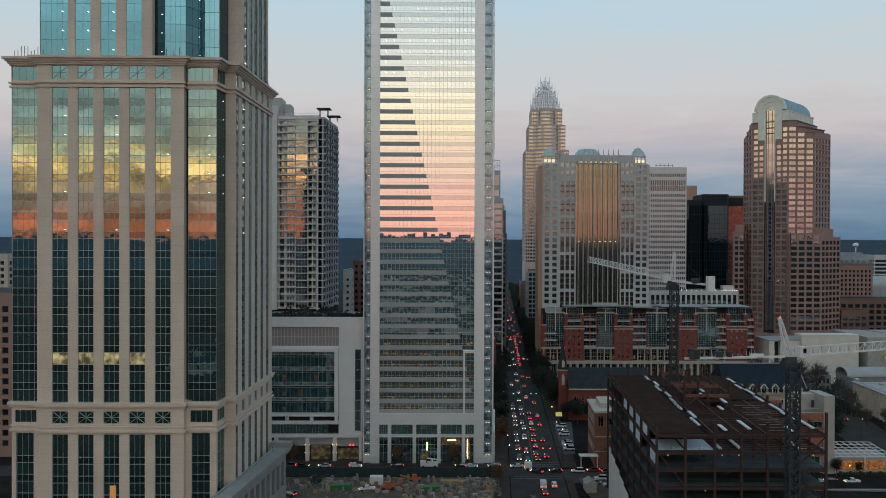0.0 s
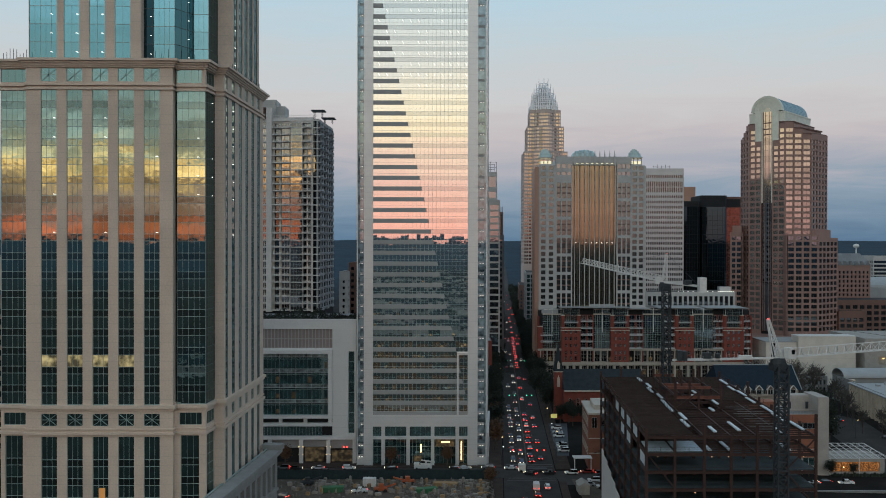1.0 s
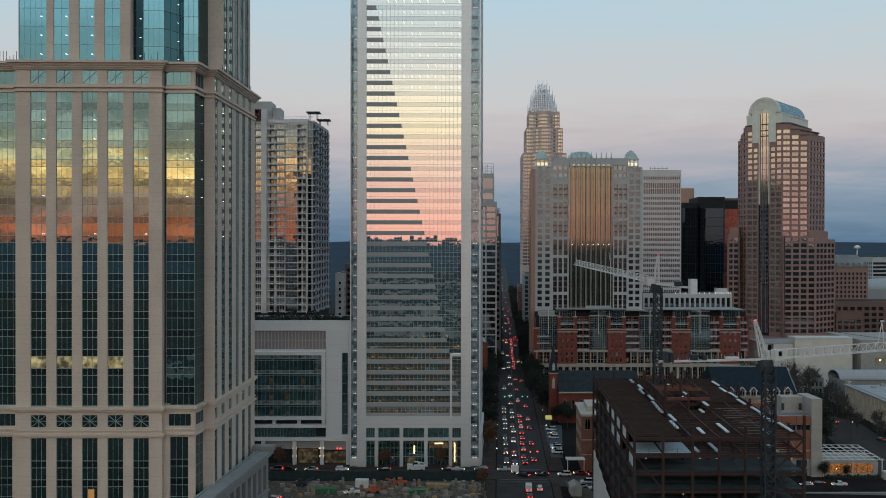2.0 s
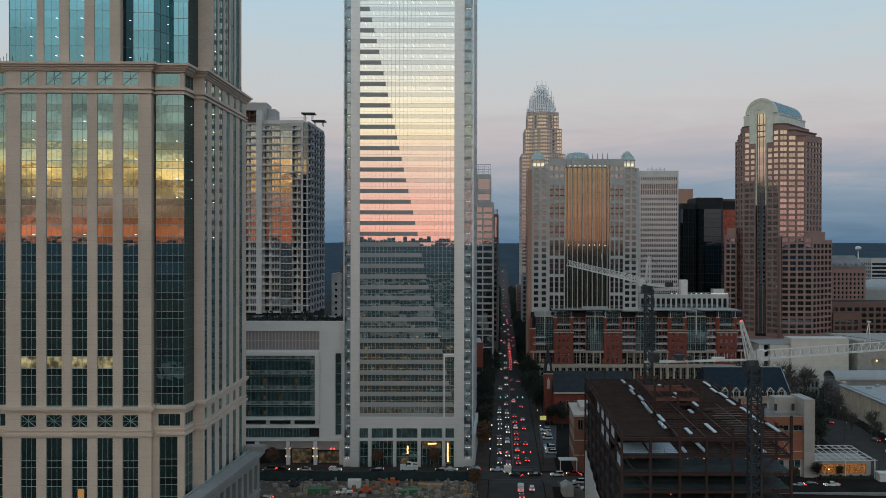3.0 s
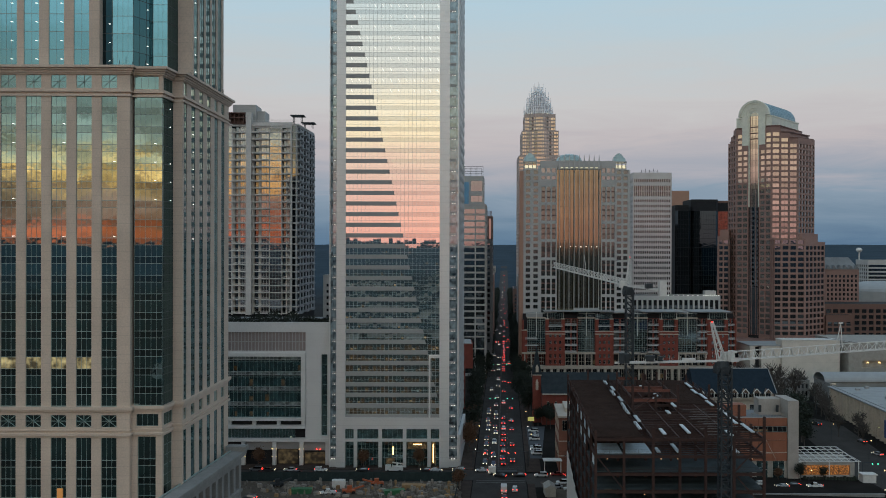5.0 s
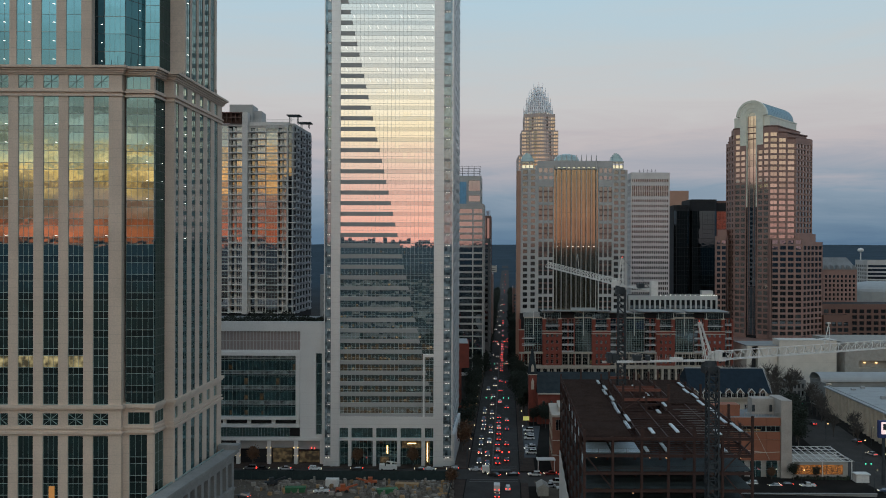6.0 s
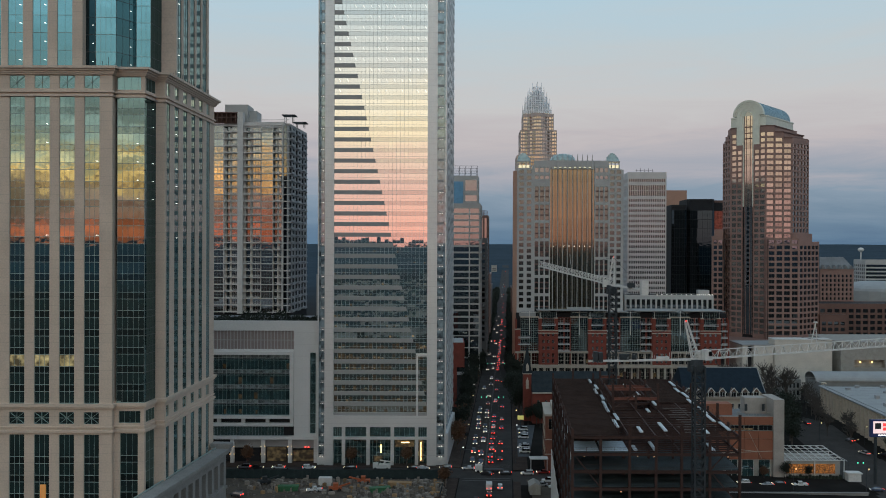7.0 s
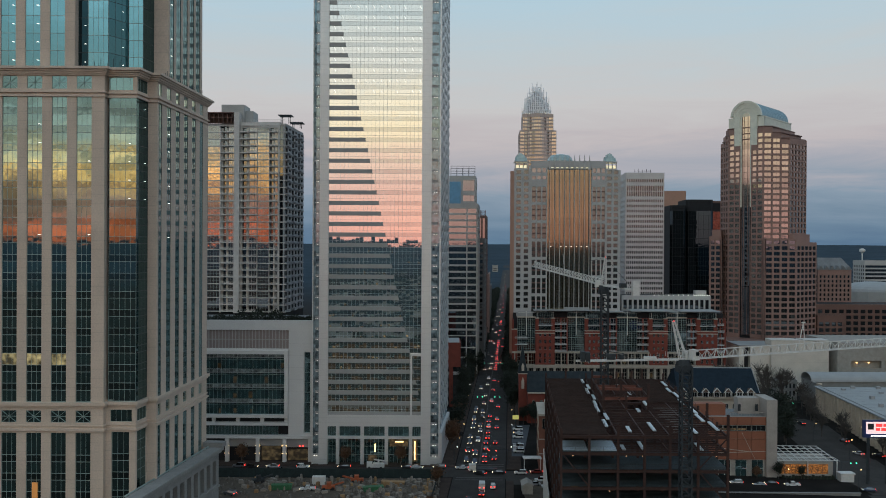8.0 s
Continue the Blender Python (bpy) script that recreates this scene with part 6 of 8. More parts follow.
M_CREAM2 = mat("weathered_cream_stone", (.42, .36, .295), .75, var=.2, scale=.3)
M_BALC = mat("grey_white_steel", (.48, .48, .47), .5, var=.12, scale=.8)
M_GLASS_PH = glass("penthouse_glass", (.34, .40, .43), (.04, .06, .065), .7, .012, .03, .25)
brick_row()

# ---- buildings along the avenue's left side and behind the apartments ----
M_GREY2 = mat("dark_grey_stone", (.17, .165, .16), .7, var=.15, scale=.2)
M_GLASS_BT = glass("slate_glass", (.34, .40, .44), (.01, .02, .025), .8, .008)
t = windows_block("banded_office_tower", "office tower with white floor bands and dark glass", ((16, 552), (46.6, 552)), 40, 0, 112, [(.4, 23.2), (24.0, 30.2)], [(2, 11), (11.8, 17.5), (18.2, 25.2)] + [(26 + 4.2 * k, 29.0 + 4.2 * k) for k in range(20)], M_WHITE2, M_GLASS_BT, .5, nx=8)
t = windows_block("banded_tower_top", "unfinished pale top storey with blue sheeting", ((28, 562), (45.4, 562)), 24, 112, 131, [(9.0, 16.6)], [(114, 118), (121, 128)], M_WHITE2, M_GLASS_BT, .4, nx=3, base_z=111.7)
b = Build()
b.box(28.2, 35.5, 561.2, 561.99, 112, 127)
solid("blue_sheeting", b, mat("blue_sheeting_cloth", (.16, .36, .54), .6, var=.25, scale=.4), "blue weather sheeting on the unfinished top", "sheeting")
b = Build()
for x in (29, 33, 37, 41, 45):
    b.cyl(x, 563, 131, 137.6, .12, n=5)
    b.cyl(x, 580, 131, 137.6, .12, n=5)
for z in (134, 137.4):
    b.box(28.8, 45.2, 562.9, 563.1, z, z + .2)
    b.box(28.8, 45.2, 579.9, 580.1, z, z + .2)
solid("roof_scaffold", b, M_CRANE_D, "thin scaffold frame on the roof", "scaffold")
windows_block("spiked_dark_tower", "dark office tower with vertical fins", ((36, 655), (57.0, 655)), 40, 10, 108, spread(.5, 20.5, 7, .6), [(20, 106)], M_BROWN2, M_GLASS_N, .5)
b = Build()
for i in range(9):
    b.box(48.5 + .95 * i, 48.9 + .95 * i, 655.2, 656, 107.6, 112)
solid("roof_fins", b, M_BROWN2, "row of dark fins on the roof edge", "fins")
windows_block("grey_office_block", "grey office block on the avenue", ((34, 605), (53.5, 605)), 45, 10, 90, spread(.5, 19, 5, .6), [(16 + 4 * k, 18.5 + 4 * k) for k in range(18)], M_GREY2, M_GLASS_N, .5)
windows_block("masonry_avenue_block", "brown masonry block far along the avenue", ((42, 740), (63.5, 740)), 50, 0, 60, spread(.5, 21, 6, .5), [(6 + 3.8 * k, 8.2 + 3.8 * k) for k in range(13)], M_BROWN, M_GLASS_N, .4)
windows_block("grey_avenue_block", "grey block far along the avenue", ((48, 860), (71, 860)), 60, 0, 44, spread(.5, 22, 6, .5), [(5 + 3.8 * k, 7.2 + 3.8 * k) for k in range(9)], M_GREY2, M_GLASS_N, .4)
windows_block("brown_avenue_block", "brown block far along the avenue", ((94, 900), (118, 900)), 60, 0, 40, spread(.5, 23, 6, .5), [(5 + 3.8 * k, 7.2 + 3.8 * k) for k in range(8)], M_BROWN2, M_GLASS_N, .4)
windows_block("teal_avenue_block", "glass office block on the avenue's far side", ((86, 760), (112, 760)), 60, 0, 58, spread(.5, 25, 7, .8), [(5 + 4 * k, 8 + 4 * k) for k in range(13)], M_GREY, M_GLASS_P, .3)
windows_block("white_rear_block", "white plain block behind the apartment tower", ((-49.4, 480), (-44.4, 480)), 25, 0, 68, spread(.5, 4.5, 1, .3), [(30 + 3.5 * k, 31.5 + 3.5 * k) for k in range(10)], M_WHITE2, M_GLASS_N, .3)
windows_block("brown_rear_block", "brown block with a pale roof behind the apartment tower", ((-44.6, 486), (-18, 486)), 25, 0, 73, spread(.5, 26, 8, .5), [(30 + 3.5 * k, 31.8 + 3.5 * k) for k in range(12)], M_BROWN2, M_GLASS_N, .3)
windows_block("brown_west_block", "brown apartment block with dark recessed windows", ((-205, 332), (-161.8, 332)), 40, 0, 63.5, spread(1, 42.5, 11, .62), [(4 + 4.0 * k, 6.4 + 4.0 * k) for k in range(14)], M_BROWN, M_GLASS_N, .8)
windows_block("cream_west_block", "cream apartment block with balconies", ((-260, 452), (-223, 452)), 40, 0, 76.5, spread(1, 36, 9, .5), [(30 + 3.4 * k, 32 + 3.4 * k) for k in range(13)], M_CREAM, M_GLASS_N, .8)
# low houses behind, that the mirror glass shows
q = random.Random(31)
b = Build()
for i in range(420):
    x, y = q.uniform(-170, 130), -120 - 1500 * q.random() ** 1.3
    w, d, h = q.uniform(5, 16), q.uniform(5, 10), q.choice((4, 6, 6, 9, 12))
    b.box(x - w, x + w, y - d, y + d, -.2, h)
    b.add([(x - w - .4, y - d - .4, h), (x + w + .4, y - d - .4, h), (x + w + .4, y + d + .4, h), (x - w - .4, y + d + .4, h), (x - w, y, h + 3.5), (x + w, y, h + 3.5)],
          [(0, 1, 5, 4), (2, 3, 4, 5), (1, 2, 5), (3, 0, 4), (3, 2, 1, 0)], 1)
solid("far_houses", b, [M_CONC, M_SLATE2], "pale low houses with grey roofs", "houses", kind="stuff")
for xa, xb, y, z in ((150, 164, 2280, 33),):
    hz = height((xa + xb) / 2, y) - 3
    windows_block("far_white_block", "pale low block far beyond the avenue's end", ((xa, y), (xb, y)), 40, hz, z, spread(1, xb - xa - 1, 7, .6), [(hz + 6 + 5 * k, hz + 9 + 5 * k) for k in range(int((z - hz - 9) / 5))], M_CONC, M_GLASS_W, .5, limit=0, base_z=hz)
# terracotta museum block raised on a column
b = Build()
b.box(20, 33.9, 440, 462, 21, 33.6)
b.box(28, 30, 441, 445, 0, 21)
b.box(12, 27, 444, 470, 0, 21)
b.box(20.6, 33.3, 440.6, 461.4, 33.6, 34.0, 1)
solid("terracotta_museum", b, [M_BRICK, M_ROOFW], "dark red terracotta museum block raised on one column", "building")


# ---- steel frame under construction ----
def steel_frame():
    r = thing("steel_building_frame", 76, 246, 0, "rust-red steel building frame under construction", "building frame")
    x0, y0, w, d = 54.3, 202.0, 40.4, 88.0
    P = lambda a, c, z: (x0 + a + S * c, y0 + c, z)
    ca = [0, 6.8, 13.8, 20.2, 26.4, 33.2, w]
    cb = [0, 11, 22, 33, 44, 55, 66, 77, d]
    floors = [8.8, 13.1, 17.4, 21.7, 26.0, 30.2, 34.4, 38.5]
    r2 = random.Random(4)
    for i, a in enumerate(ca):
        for j, c in enumerate(cb):
            top = 38.6
            if i in (2, 3, 4) and j in (3, 4, 5, 6):
                top = 42.0 + 1.3 * ((i * 2 + j) % 4)
            elif j == 0:
                top = (40.3, 38.6, 41.0, 38.6, 41.2, 38.6, 43.6)[i]
            elif i == 6 and j in (2, 5):
                top = 42.4
            elif j == 8:
                top = 40.5 + (i % 2) * 1.6
            elif i in (0, 6):
                top = 39.6
            b = Build()
            q = P(a, c, 0)
            b.box(q[0] - .28, q[0] + .28, q[1] - .28, q[1] - .2, 0, top)
            b.box(q[0] - .28, q[0] + .28, q[1] + .2, q[1] + .28, 0, top)
            b.box(q[0] - .06, q[0] + .06, q[1] - .2, q[1] + .2, 0, top)
            part("steel_column", b, M_RUST, r)

    def i_beam(b, p, q, wide=.32, high=.75):
        dz = Vector((0, 0, high / 2 - .04))
        p, q = Vector(p), Vector(q)
        b.bar(p + dz, q + dz, wide, h=.08)
        b.bar(p - dz, q - dz, wide, h=.08)
        b.bar(p, q, .07, h=high - .1)

    for k, z in enumerate(floors):
        for c in cb:
            b = Build()
            i_beam(b, P(0, c, z - .42), P(w, c, z - .42))
            part("steel_beam", b, M_RUST, r)
        for a in ca:
            b = Build()
            i_beam(b, P(a, 0, z - .42), P(a, d, z - .42))
            part("steel_beam", b, M_RUST, r)
        deck, ribs = Build(), Build()

        def slab(a0, a1, c0, c1, mi=0):
            q = [P(a0, c0, 0), P(a1, c0, 0), P(a1, c1, 0), P(a0, c1, 0)]
            deck.prism([(x, y) for x, y, _ in q], z - .02, z + .1, mi)
            n = max(1, int((c1 - c0) / 1.1))
            for i in range(n):
                c = c0 + (i + .5) * (c1 - c0) / n
                ribs.bar(P(a0, c, z + .13), P(a1, c, z + .13), .28, mi, h=.09)

        b = Build()
        step = 1.83 if k < 6 else 2.2
        c = step
        while c < d:
            if k == 7:
                i_beam(b, P(13.8, c, z - .2), P(26.4 if not 30 < c < 58 else 20.2, c, z - .2), .16, .34)
                i_beam(b, P(26.4, c, z - .2), P(w, c, z - .2), .16, .34)
            else:
                b.bar(P(0, c, z - .2), P(w, c, z - .2), .18, h=.35)
            c += step
        part("joist_field", b, M_RUST, r, kind="stuff")
        if k == 7:
            slab(0, 11.4, .4, d)
            slab(13.8, 25, 66, d)
            slab(27.2, 37.2, 44, d)
        elif k == 6:
            slab(.5, 13.6, .3, 11.6, 1)
            slab(0, 12, 14, d)
            slab(16, 24, 36, 60)
            slab(28, 36, 40, d)
        elif k > 3:
            slab(0, w, .5, d, 1)
        else:
            slab(0, w, 5, d, 1)
        part("floor_deck", deck, [M_DECK, M_DECKB], r, "corrugated steel floor deck")
        part("deck_rib", ribs, [M_DECK, M_DECKB], r, kind="stuff")
    # thin pale joists over the near bays of the open side
    b = Build()
    for i in range(11):
        c = 3.0 + 3.1 * i
        a0 = 27.0 + r2.uniform(0, 3)
        b.bar(P(a0, c, 38.72), P(a0 + r2.uniform(4, 8), c, 38.72), .16, h=.12)
    part("loose_joist", b, M_JOIST, r, "grey galvanised joists laid out on the beams", kind="stuff")
    # bundles of bright deck sheets: (across, along, floor, length)
    top, low = 38.66, 34.62
    for a, c, z, ln in ((12.0, 78, top, 5.5), (12.9, 66, top, 6), (11.9, 57, top, 7), (12.8, 47, top, 6), (12.2, 37.5, top, 5.5), (12.0, 28, top, 7), (13.3, 17.5, top, 6.5), (12.0, 8.5, top, 7),
                        (22.7, 70, top, 4), (24.7, 55.6, top, 3.6), (22.9, 49, top, 3), (26.8, 38, top, 5), (23.2, 28.2, top, 3.6), (17.1, 2.6, top, 5), (23.3, 4, top, 8), (20.2, 1.2, low, 7),
                        (38.7, 72, top, 7), (37.9, 60.5, top, 6), (38.6, 51, top, 7), (37.9, 40, top, 6.5), (38.5, 26, top, 8), (38.0, 15.5, top, 7.5), (39.2, 5, top, 8), (33.1, 1.5, top, 4.5), (34.4, 1.0, low, 6), (15.4, 1.0, low, 4)):
        b = Build()
        ln *= 1.25
        q = [P(a - .42, c, 0), P(a + .42, c, 0), P(a + .42, c + ln, 0), P(a - .42, c + ln, 0)]
        b.prism([(x, y) for x, y, _ in q], z, z + .26)
        for t in (.2, .8):
            b.bar(P(a - .45, c + ln * t, z + .13), P(a + .45, c + ln * t, z + .13), .12, h=.3)
        solid("sheet_pack", b, M_SHEETB, "strapped pack of bright galvanised deck sheet on the steel frame", "sheet pack", "sheet packs on the frame")
    # work lamps under the near floors
    b = Build()
    for a, z in ((3, 33.0), (9.5, 33.2), (16, 33.0), (20, 33.0), (30, 33.1), (38, 33.0), (2, 29.2), (7, 25.2), (14, 25.3), (33, 25.1), (25, 20.9), (4, 20.6), (12, 24.4), (22, 29.0)):
        q = P(a, 1.5, z)
        b.box(q[0] - .12, q[0] + .12, q[1], q[1] + .2, z, z + .18)
    part("work_lamp", b, E_WORK, r, "small warm work lamps", kind="stuff")
    lamps = Build()
    for a, c, z, wd in ((9.2, 3, 24.6, 2.4), (2.6, 2.5, 25.0, 2.0), (18, 4, 20.0, 2.2), (27, 3, 24.4, 1.2)):
        q = P(a, c, z)
        lamps.box(q[0], q[0] + wd, q[1], q[1] + .15, z, z + .5)
    part("lit_screen", lamps, E_AMBER, r, "dim amber lit sheeting inside the frame", kind="stuff")
    # white panels along the left edge
    for i in range(14):
        c = 14 + 4.4 * i
        b = Build()
        h = 8.9 + .11 * c + (i % 2) * .5
        q0, q1 = P(-1.2, c, 0), P(-1.2, c + 4.2, 0)
        b.bar((q0[0], q0[1], h / 2), (q1[0], q1[1], h / 2), .25, h=h)
        part("white_panel", b, M_WHITEP, r, "white wall panel along the frame")
    # pale sheeting in the upper left bays
    for c0, c1, z0, z1 in ((11, 22, 34.6, 37.4), (22, 33, 34.6, 37.6), (33, 44, 34.6, 37.6), (44, 55, 34.6, 37.4), (22, 33, 30.4, 33.4), (33, 44, 30.4, 33.4), (0, 11, 30.4, 33.2)):
        b = Build()
        q0, q1 = P(.3, c0 + .8, 0), P(.3, c1 - .8, 0)
        b.bar((q0[0], q0[1], (z0 + z1) / 2), (q1[0], q1[1], (z0 + z1) / 2), .12, h=z1 - z0)
        part("sheeting_panel", b, M_SHEET, r, "pale blue weather sheeting")
    # sheets over the front deck, the sky's reflection painted pale blue
    b = Build()
    for a0, a1 in ((.5, 6.5), (7.1, 13.6)):
        q = [P(a0, .6, 0), P(a1, .6, 0), P(a1, 11, 0), P(a0, 11, 0)]
        b.prism([(x, y) for x, y, _ in q], 34.62, 34.72)
    part("deck_sheet", b, M_SHEET, r, "front bay deck sheets coloured with the sky's pale blue")
    # a bright red cross beam and braces round the open core, safety posts and cables at the edges
    for a0, a1, c, z0, z1 in ((13.8, 20.2, 33, 38.5, 43), (26.4, 20.2, 44, 38.5, 43.4), (6.8, 0, 0, 26, 34.4), (33.2, w, 0, 30.2, 38), (w, 33.2, 0, 21.7, 30)):
        b = Build()
        b.bar(P(a0, c, z0), P(a1, c, z1), .25)
        part("brace", b, M_RUST, r)
    for a0, a1, c, z in ((13.8, 26.4, 33, 41.6), (13.8, 26.4, 44, 42.4), (13.8, 26.4, 55, 41.4), (13.8, 20.2, 66, 42.6)):
        b = Build()
        i_beam(b, P(a0, c, z), P(a1, c, z), .4, .8)
        part("steel_beam", b, M_REDST, r, "red-primed steel beam")
    for a in (13.8, 26.4):
        b = Build()
        i_beam(b, P(a, 33, 42), P(a, 66, 42), .3, .6)
        part("steel_beam", b, M_RUST, r)
    b = Build()
    for a in (0, 11.4, w):
        for i in range(22):
            b.bar(P(a, 4 * i, 38.6), P(a, 4 * i, 39.8), .07)
        for z in (39.2, 39.75):
            b.bar(P(a, 0, z), P(a, d, z), .04)
    for a in np.arange(0, w, 3.4):
        b.bar(P(a, 0, 34.5), P(a, 0, 35.7), .07)
    for z in (35.1, 35.65, 30.9, 31.5):
        b.bar(P(0, 0, z), P(w, 0, z), .04)
    part("edge_cable", b, M_RUST, r, "safety posts and cables along the floor edges", kind="stuff")
    return r


M_SHEETB = mat("bright_galvanised_bundle", (.62, .68, .70), .35, .3, var=.2, scale=.6)
M_JOIST = mat("dull_galvanised_joist", (.17, .155, .15), .6, .2, var=.25, scale=.8)
M_REDST = mat("red_primed_steel", (.17, .06, .04), .7, .1, var=.3, scale=.6)
M_DECKB = mat("blue_grey_deck", (.045, .062, .068), .75, .1, var=.35, scale=.3)


# ---- tower cranes ----
def lattice(b, p, q, w, h, n, bar=.14, tri=False):
    """A lattice boom from p to q: chords and zigzag bracing."""
    p, q = Vector(p), Vector(q)
    d = (q - p).normalized()
    s = d.cross(Vector((0, 0, 1)))
    s = (Vector((1, 0, 0)) if s.length < .1 else s.normalized()) * (w / 2)
    u = s.cross(d).normalized() * h
    off = [s, -s, u] if tri else [s, -s, s + u, -s + u]
    for o in off:
        b.bar(p + o, q + o, bar * 1.5)
    for i in range(n):
        a, c = p + (q - p) * i / n, p + (q - p) * (i + 1) / n
        m = (a + c) / 2
        if tri:
            for o in (s, -s):
                b.bar(a + o, m + u, bar)
                b.bar(m + u, c + o, bar)
            b.bar(a + s, c - s, bar)
        else:
            for o, e in ((s, -s), (-s, -s + u), (s + u, -s + u), (s, s + u)):
                b.bar(a + o, c + e, bar)
                b.bar(a + o, a + e, bar)


def crane(x, y, top, jib_to, counter_to, apex, mast_mat, label, white_from=0):
    r = thing("tower_crane", x, y, 0, label, "crane", "tower cranes")
    b = Build()
    lattice(b, (x, y - 1.0, 0), (x, y - 1.0, top), 2.2, 2.2, int(top / 1.9), .22)
    part("mast", b, mast_mat, r, "lattice mast")
    c = Build()
    c.cyl(x, y, top, top + 1.2, 1.7, 1.5, 12)
    c.box(x - 1.5, x + 1.5, y - 1.5, y + 1.5, top - 1.6, top)
    part("slewing_ring", c, M_CRANE_D, r)
    z = top + 1.2
    j = Build()
    lattice(j, (x, y, z), jib_to, 1.5, 1.9, 26, .13, True)
    part("jib", j, M_WHITEP, r, "white lattice jib")
    a = Build()
    ct = Vector(counter_to)
    for dx in (-.8, .8):
        a.bar((x + dx, y, z), tuple(ct + Vector((dx, 0, 0))), .3, h=.45)
    n = 9
    for i in range(n):
        p = Vector((x, y, z)).lerp(ct, (i + .5) / n)
        a.bar(p - Vector((.8, .0, 0)), p + Vector((.8, 0, 0)), .2)
    part("counter_jib", a, M_WHITEP, r, "pale counter-jib with a walkway")
    f = Build()
    for dx, dy in ((-.8, -.8), (.8, -.8), (-.8, .8), (.8, .8)):
        f.bar((x + dx, y + dy, z), (apex[0] + dx * .3, apex[1] + dy * .3, apex[2]), .22)
    for k in range(6):
        zz = z + (apex[2] - z) * (k + .5) / 6
        s = (k + .5) / 6
        px, py = x + (apex[0] - x) * s, y + (apex[1] - y) * s
        rr = .8 * (1 - .7 * s)
        f.bar((px - rr, py - rr, zz), (px + rr, py - rr, zz), .1)
        f.bar((px - rr, py - rr, zz), (px + rr, py + rr, zz + 1), .1)
    part("apex_tower", f, M_WHITEP, r, "white A-frame apex")
    t = Build()
    jt = Vector(jib_to)
    t.bar(apex, tuple(Vector((x, y, z + 1.8)).lerp(jt + Vector((0, 0, 1.8)), .6)), .07)
    t.bar(apex, tuple(ct), .07)
    part("tie_rope", t, M_CRANE_D, r)
    k = Build()
    d = (jt - Vector((x, y, z))).normalized()
    sx_, sy_ = -d.y, d.x
    px, py = x + 1.6 * d.x + 1.3 * sx_, y + 1.6 * d.y + 1.3 * sy_
    k.box(px - .8, px + .8, py - .8, py + .8, z - .6, z + 1.6)
    part("cab", k, M_WHITEP, r, "operator's cab")
    l = Build()
    l.box(apex[0] - .1, apex[0] + .1, apex[1] - .1, apex[1] + .1, apex[2], apex[2] + .2)
    part("warning_lamp", l, E_TAIL, r, "red warning lamp")
    return r, ct


cr, ct = crane(76.8, 269.4, 70.6, (59.5, 319.5, 76.6), (82.6, 252.6, 71.4), (77.2, 268.4, 80.8), M_CRANE_D, "white tower crane on a dark lattice mast, jib slightly raised")
b = Build()
b.box(82.2, 84.2, 250.8, 253.2, 69.6, 74.0)
part("counterweight", b, M_WHITEP, cr, "white counterweight block")
b = Build()
b.box(79.6, 81.4, 256, 259, 71.6, 73.0)
part("winch", b, M_CRANE_D, cr)
b = Build()
b.bar((67.8, 295.4, 76.2), (67.4, 296.6, 81.5), .12)
b.bar((67.8, 295.4, 76.2), (68.6, 293, 75.2), .1)
part("jib_stay", b, M_WHITEP, cr)
cr, ct = crane(80.0, 188.4, 57.6, (141, 207, 60.4), (55.4, 181.2, 59.3), (77.6, 188.0, 67.4), M_CRANE_D, "white tower crane on a dark lattice mast with a level jib")
b = Build()
b.box(55.6, 56.5, 180.4, 182.0, 59.2, 61.4)
b.box(56.7, 57.6, 180.6, 182.2, 59.2, 61.2)
part("counterweight", b, M_CRANE_D, cr, "dark counterweight slabs")
b = Build()
b.box(61.6, 63.6, 182.6, 183.8, 59.4, 60.6)
b.cyl(65.0, 183.6, 59.4, 60.4, .6, n=10)
b.bar((60.4, 182.6, 61.4), (65.6, 184.0, 60.6), .15)
part("winch", b, M_CRANE_D, cr)
b = Build()
for dx in (-.7, .7):
    b.bar((110.6 + dx, 197.7, 61.2), (111.0, 197.86, 66.4), .16)
b.box(110.6, 111.4, 197.6, 198.1, 66.3, 66.6)
part("jib_strut", b, M_WHITEP, cr)
b = Build()
b.prism([(81.5, 186.4), (83.3, 186.9), (82.9, 188.3), (81.1, 187.8)], 58.8, 61.2, 0, [(81.5, 186.4), (82.7, 186.75), (82.3, 188.1), (81.1, 187.8)])
house = part("machinery_house", b, M_WHITEP, cr)
b = Build()
b.bar((82.3, 186.5, 60.3), (83.05, 186.72, 60.3), .12, h=1.0)
part("cab_window", b, M_CARGLASS, house, "dark cab window")
b = Build()
b.box(70.5, 73.2, 185.4, 186.4, 59.0, 59.7)
part("railing_box", b, M_WHITEP, cr)
b = Build()
for i in range(12):
    p = Vector((80, 188.4, 59.8)).lerp(Vector((57.2, 181.6, 58.8)), i / 11)
    for s in (-.9, .9):
        b.bar((p.x, p.y + s, p.z), (p.x, p.y + s, p.z + 1.0), .05)
part("handrail", b, M_WHITEP, cr)


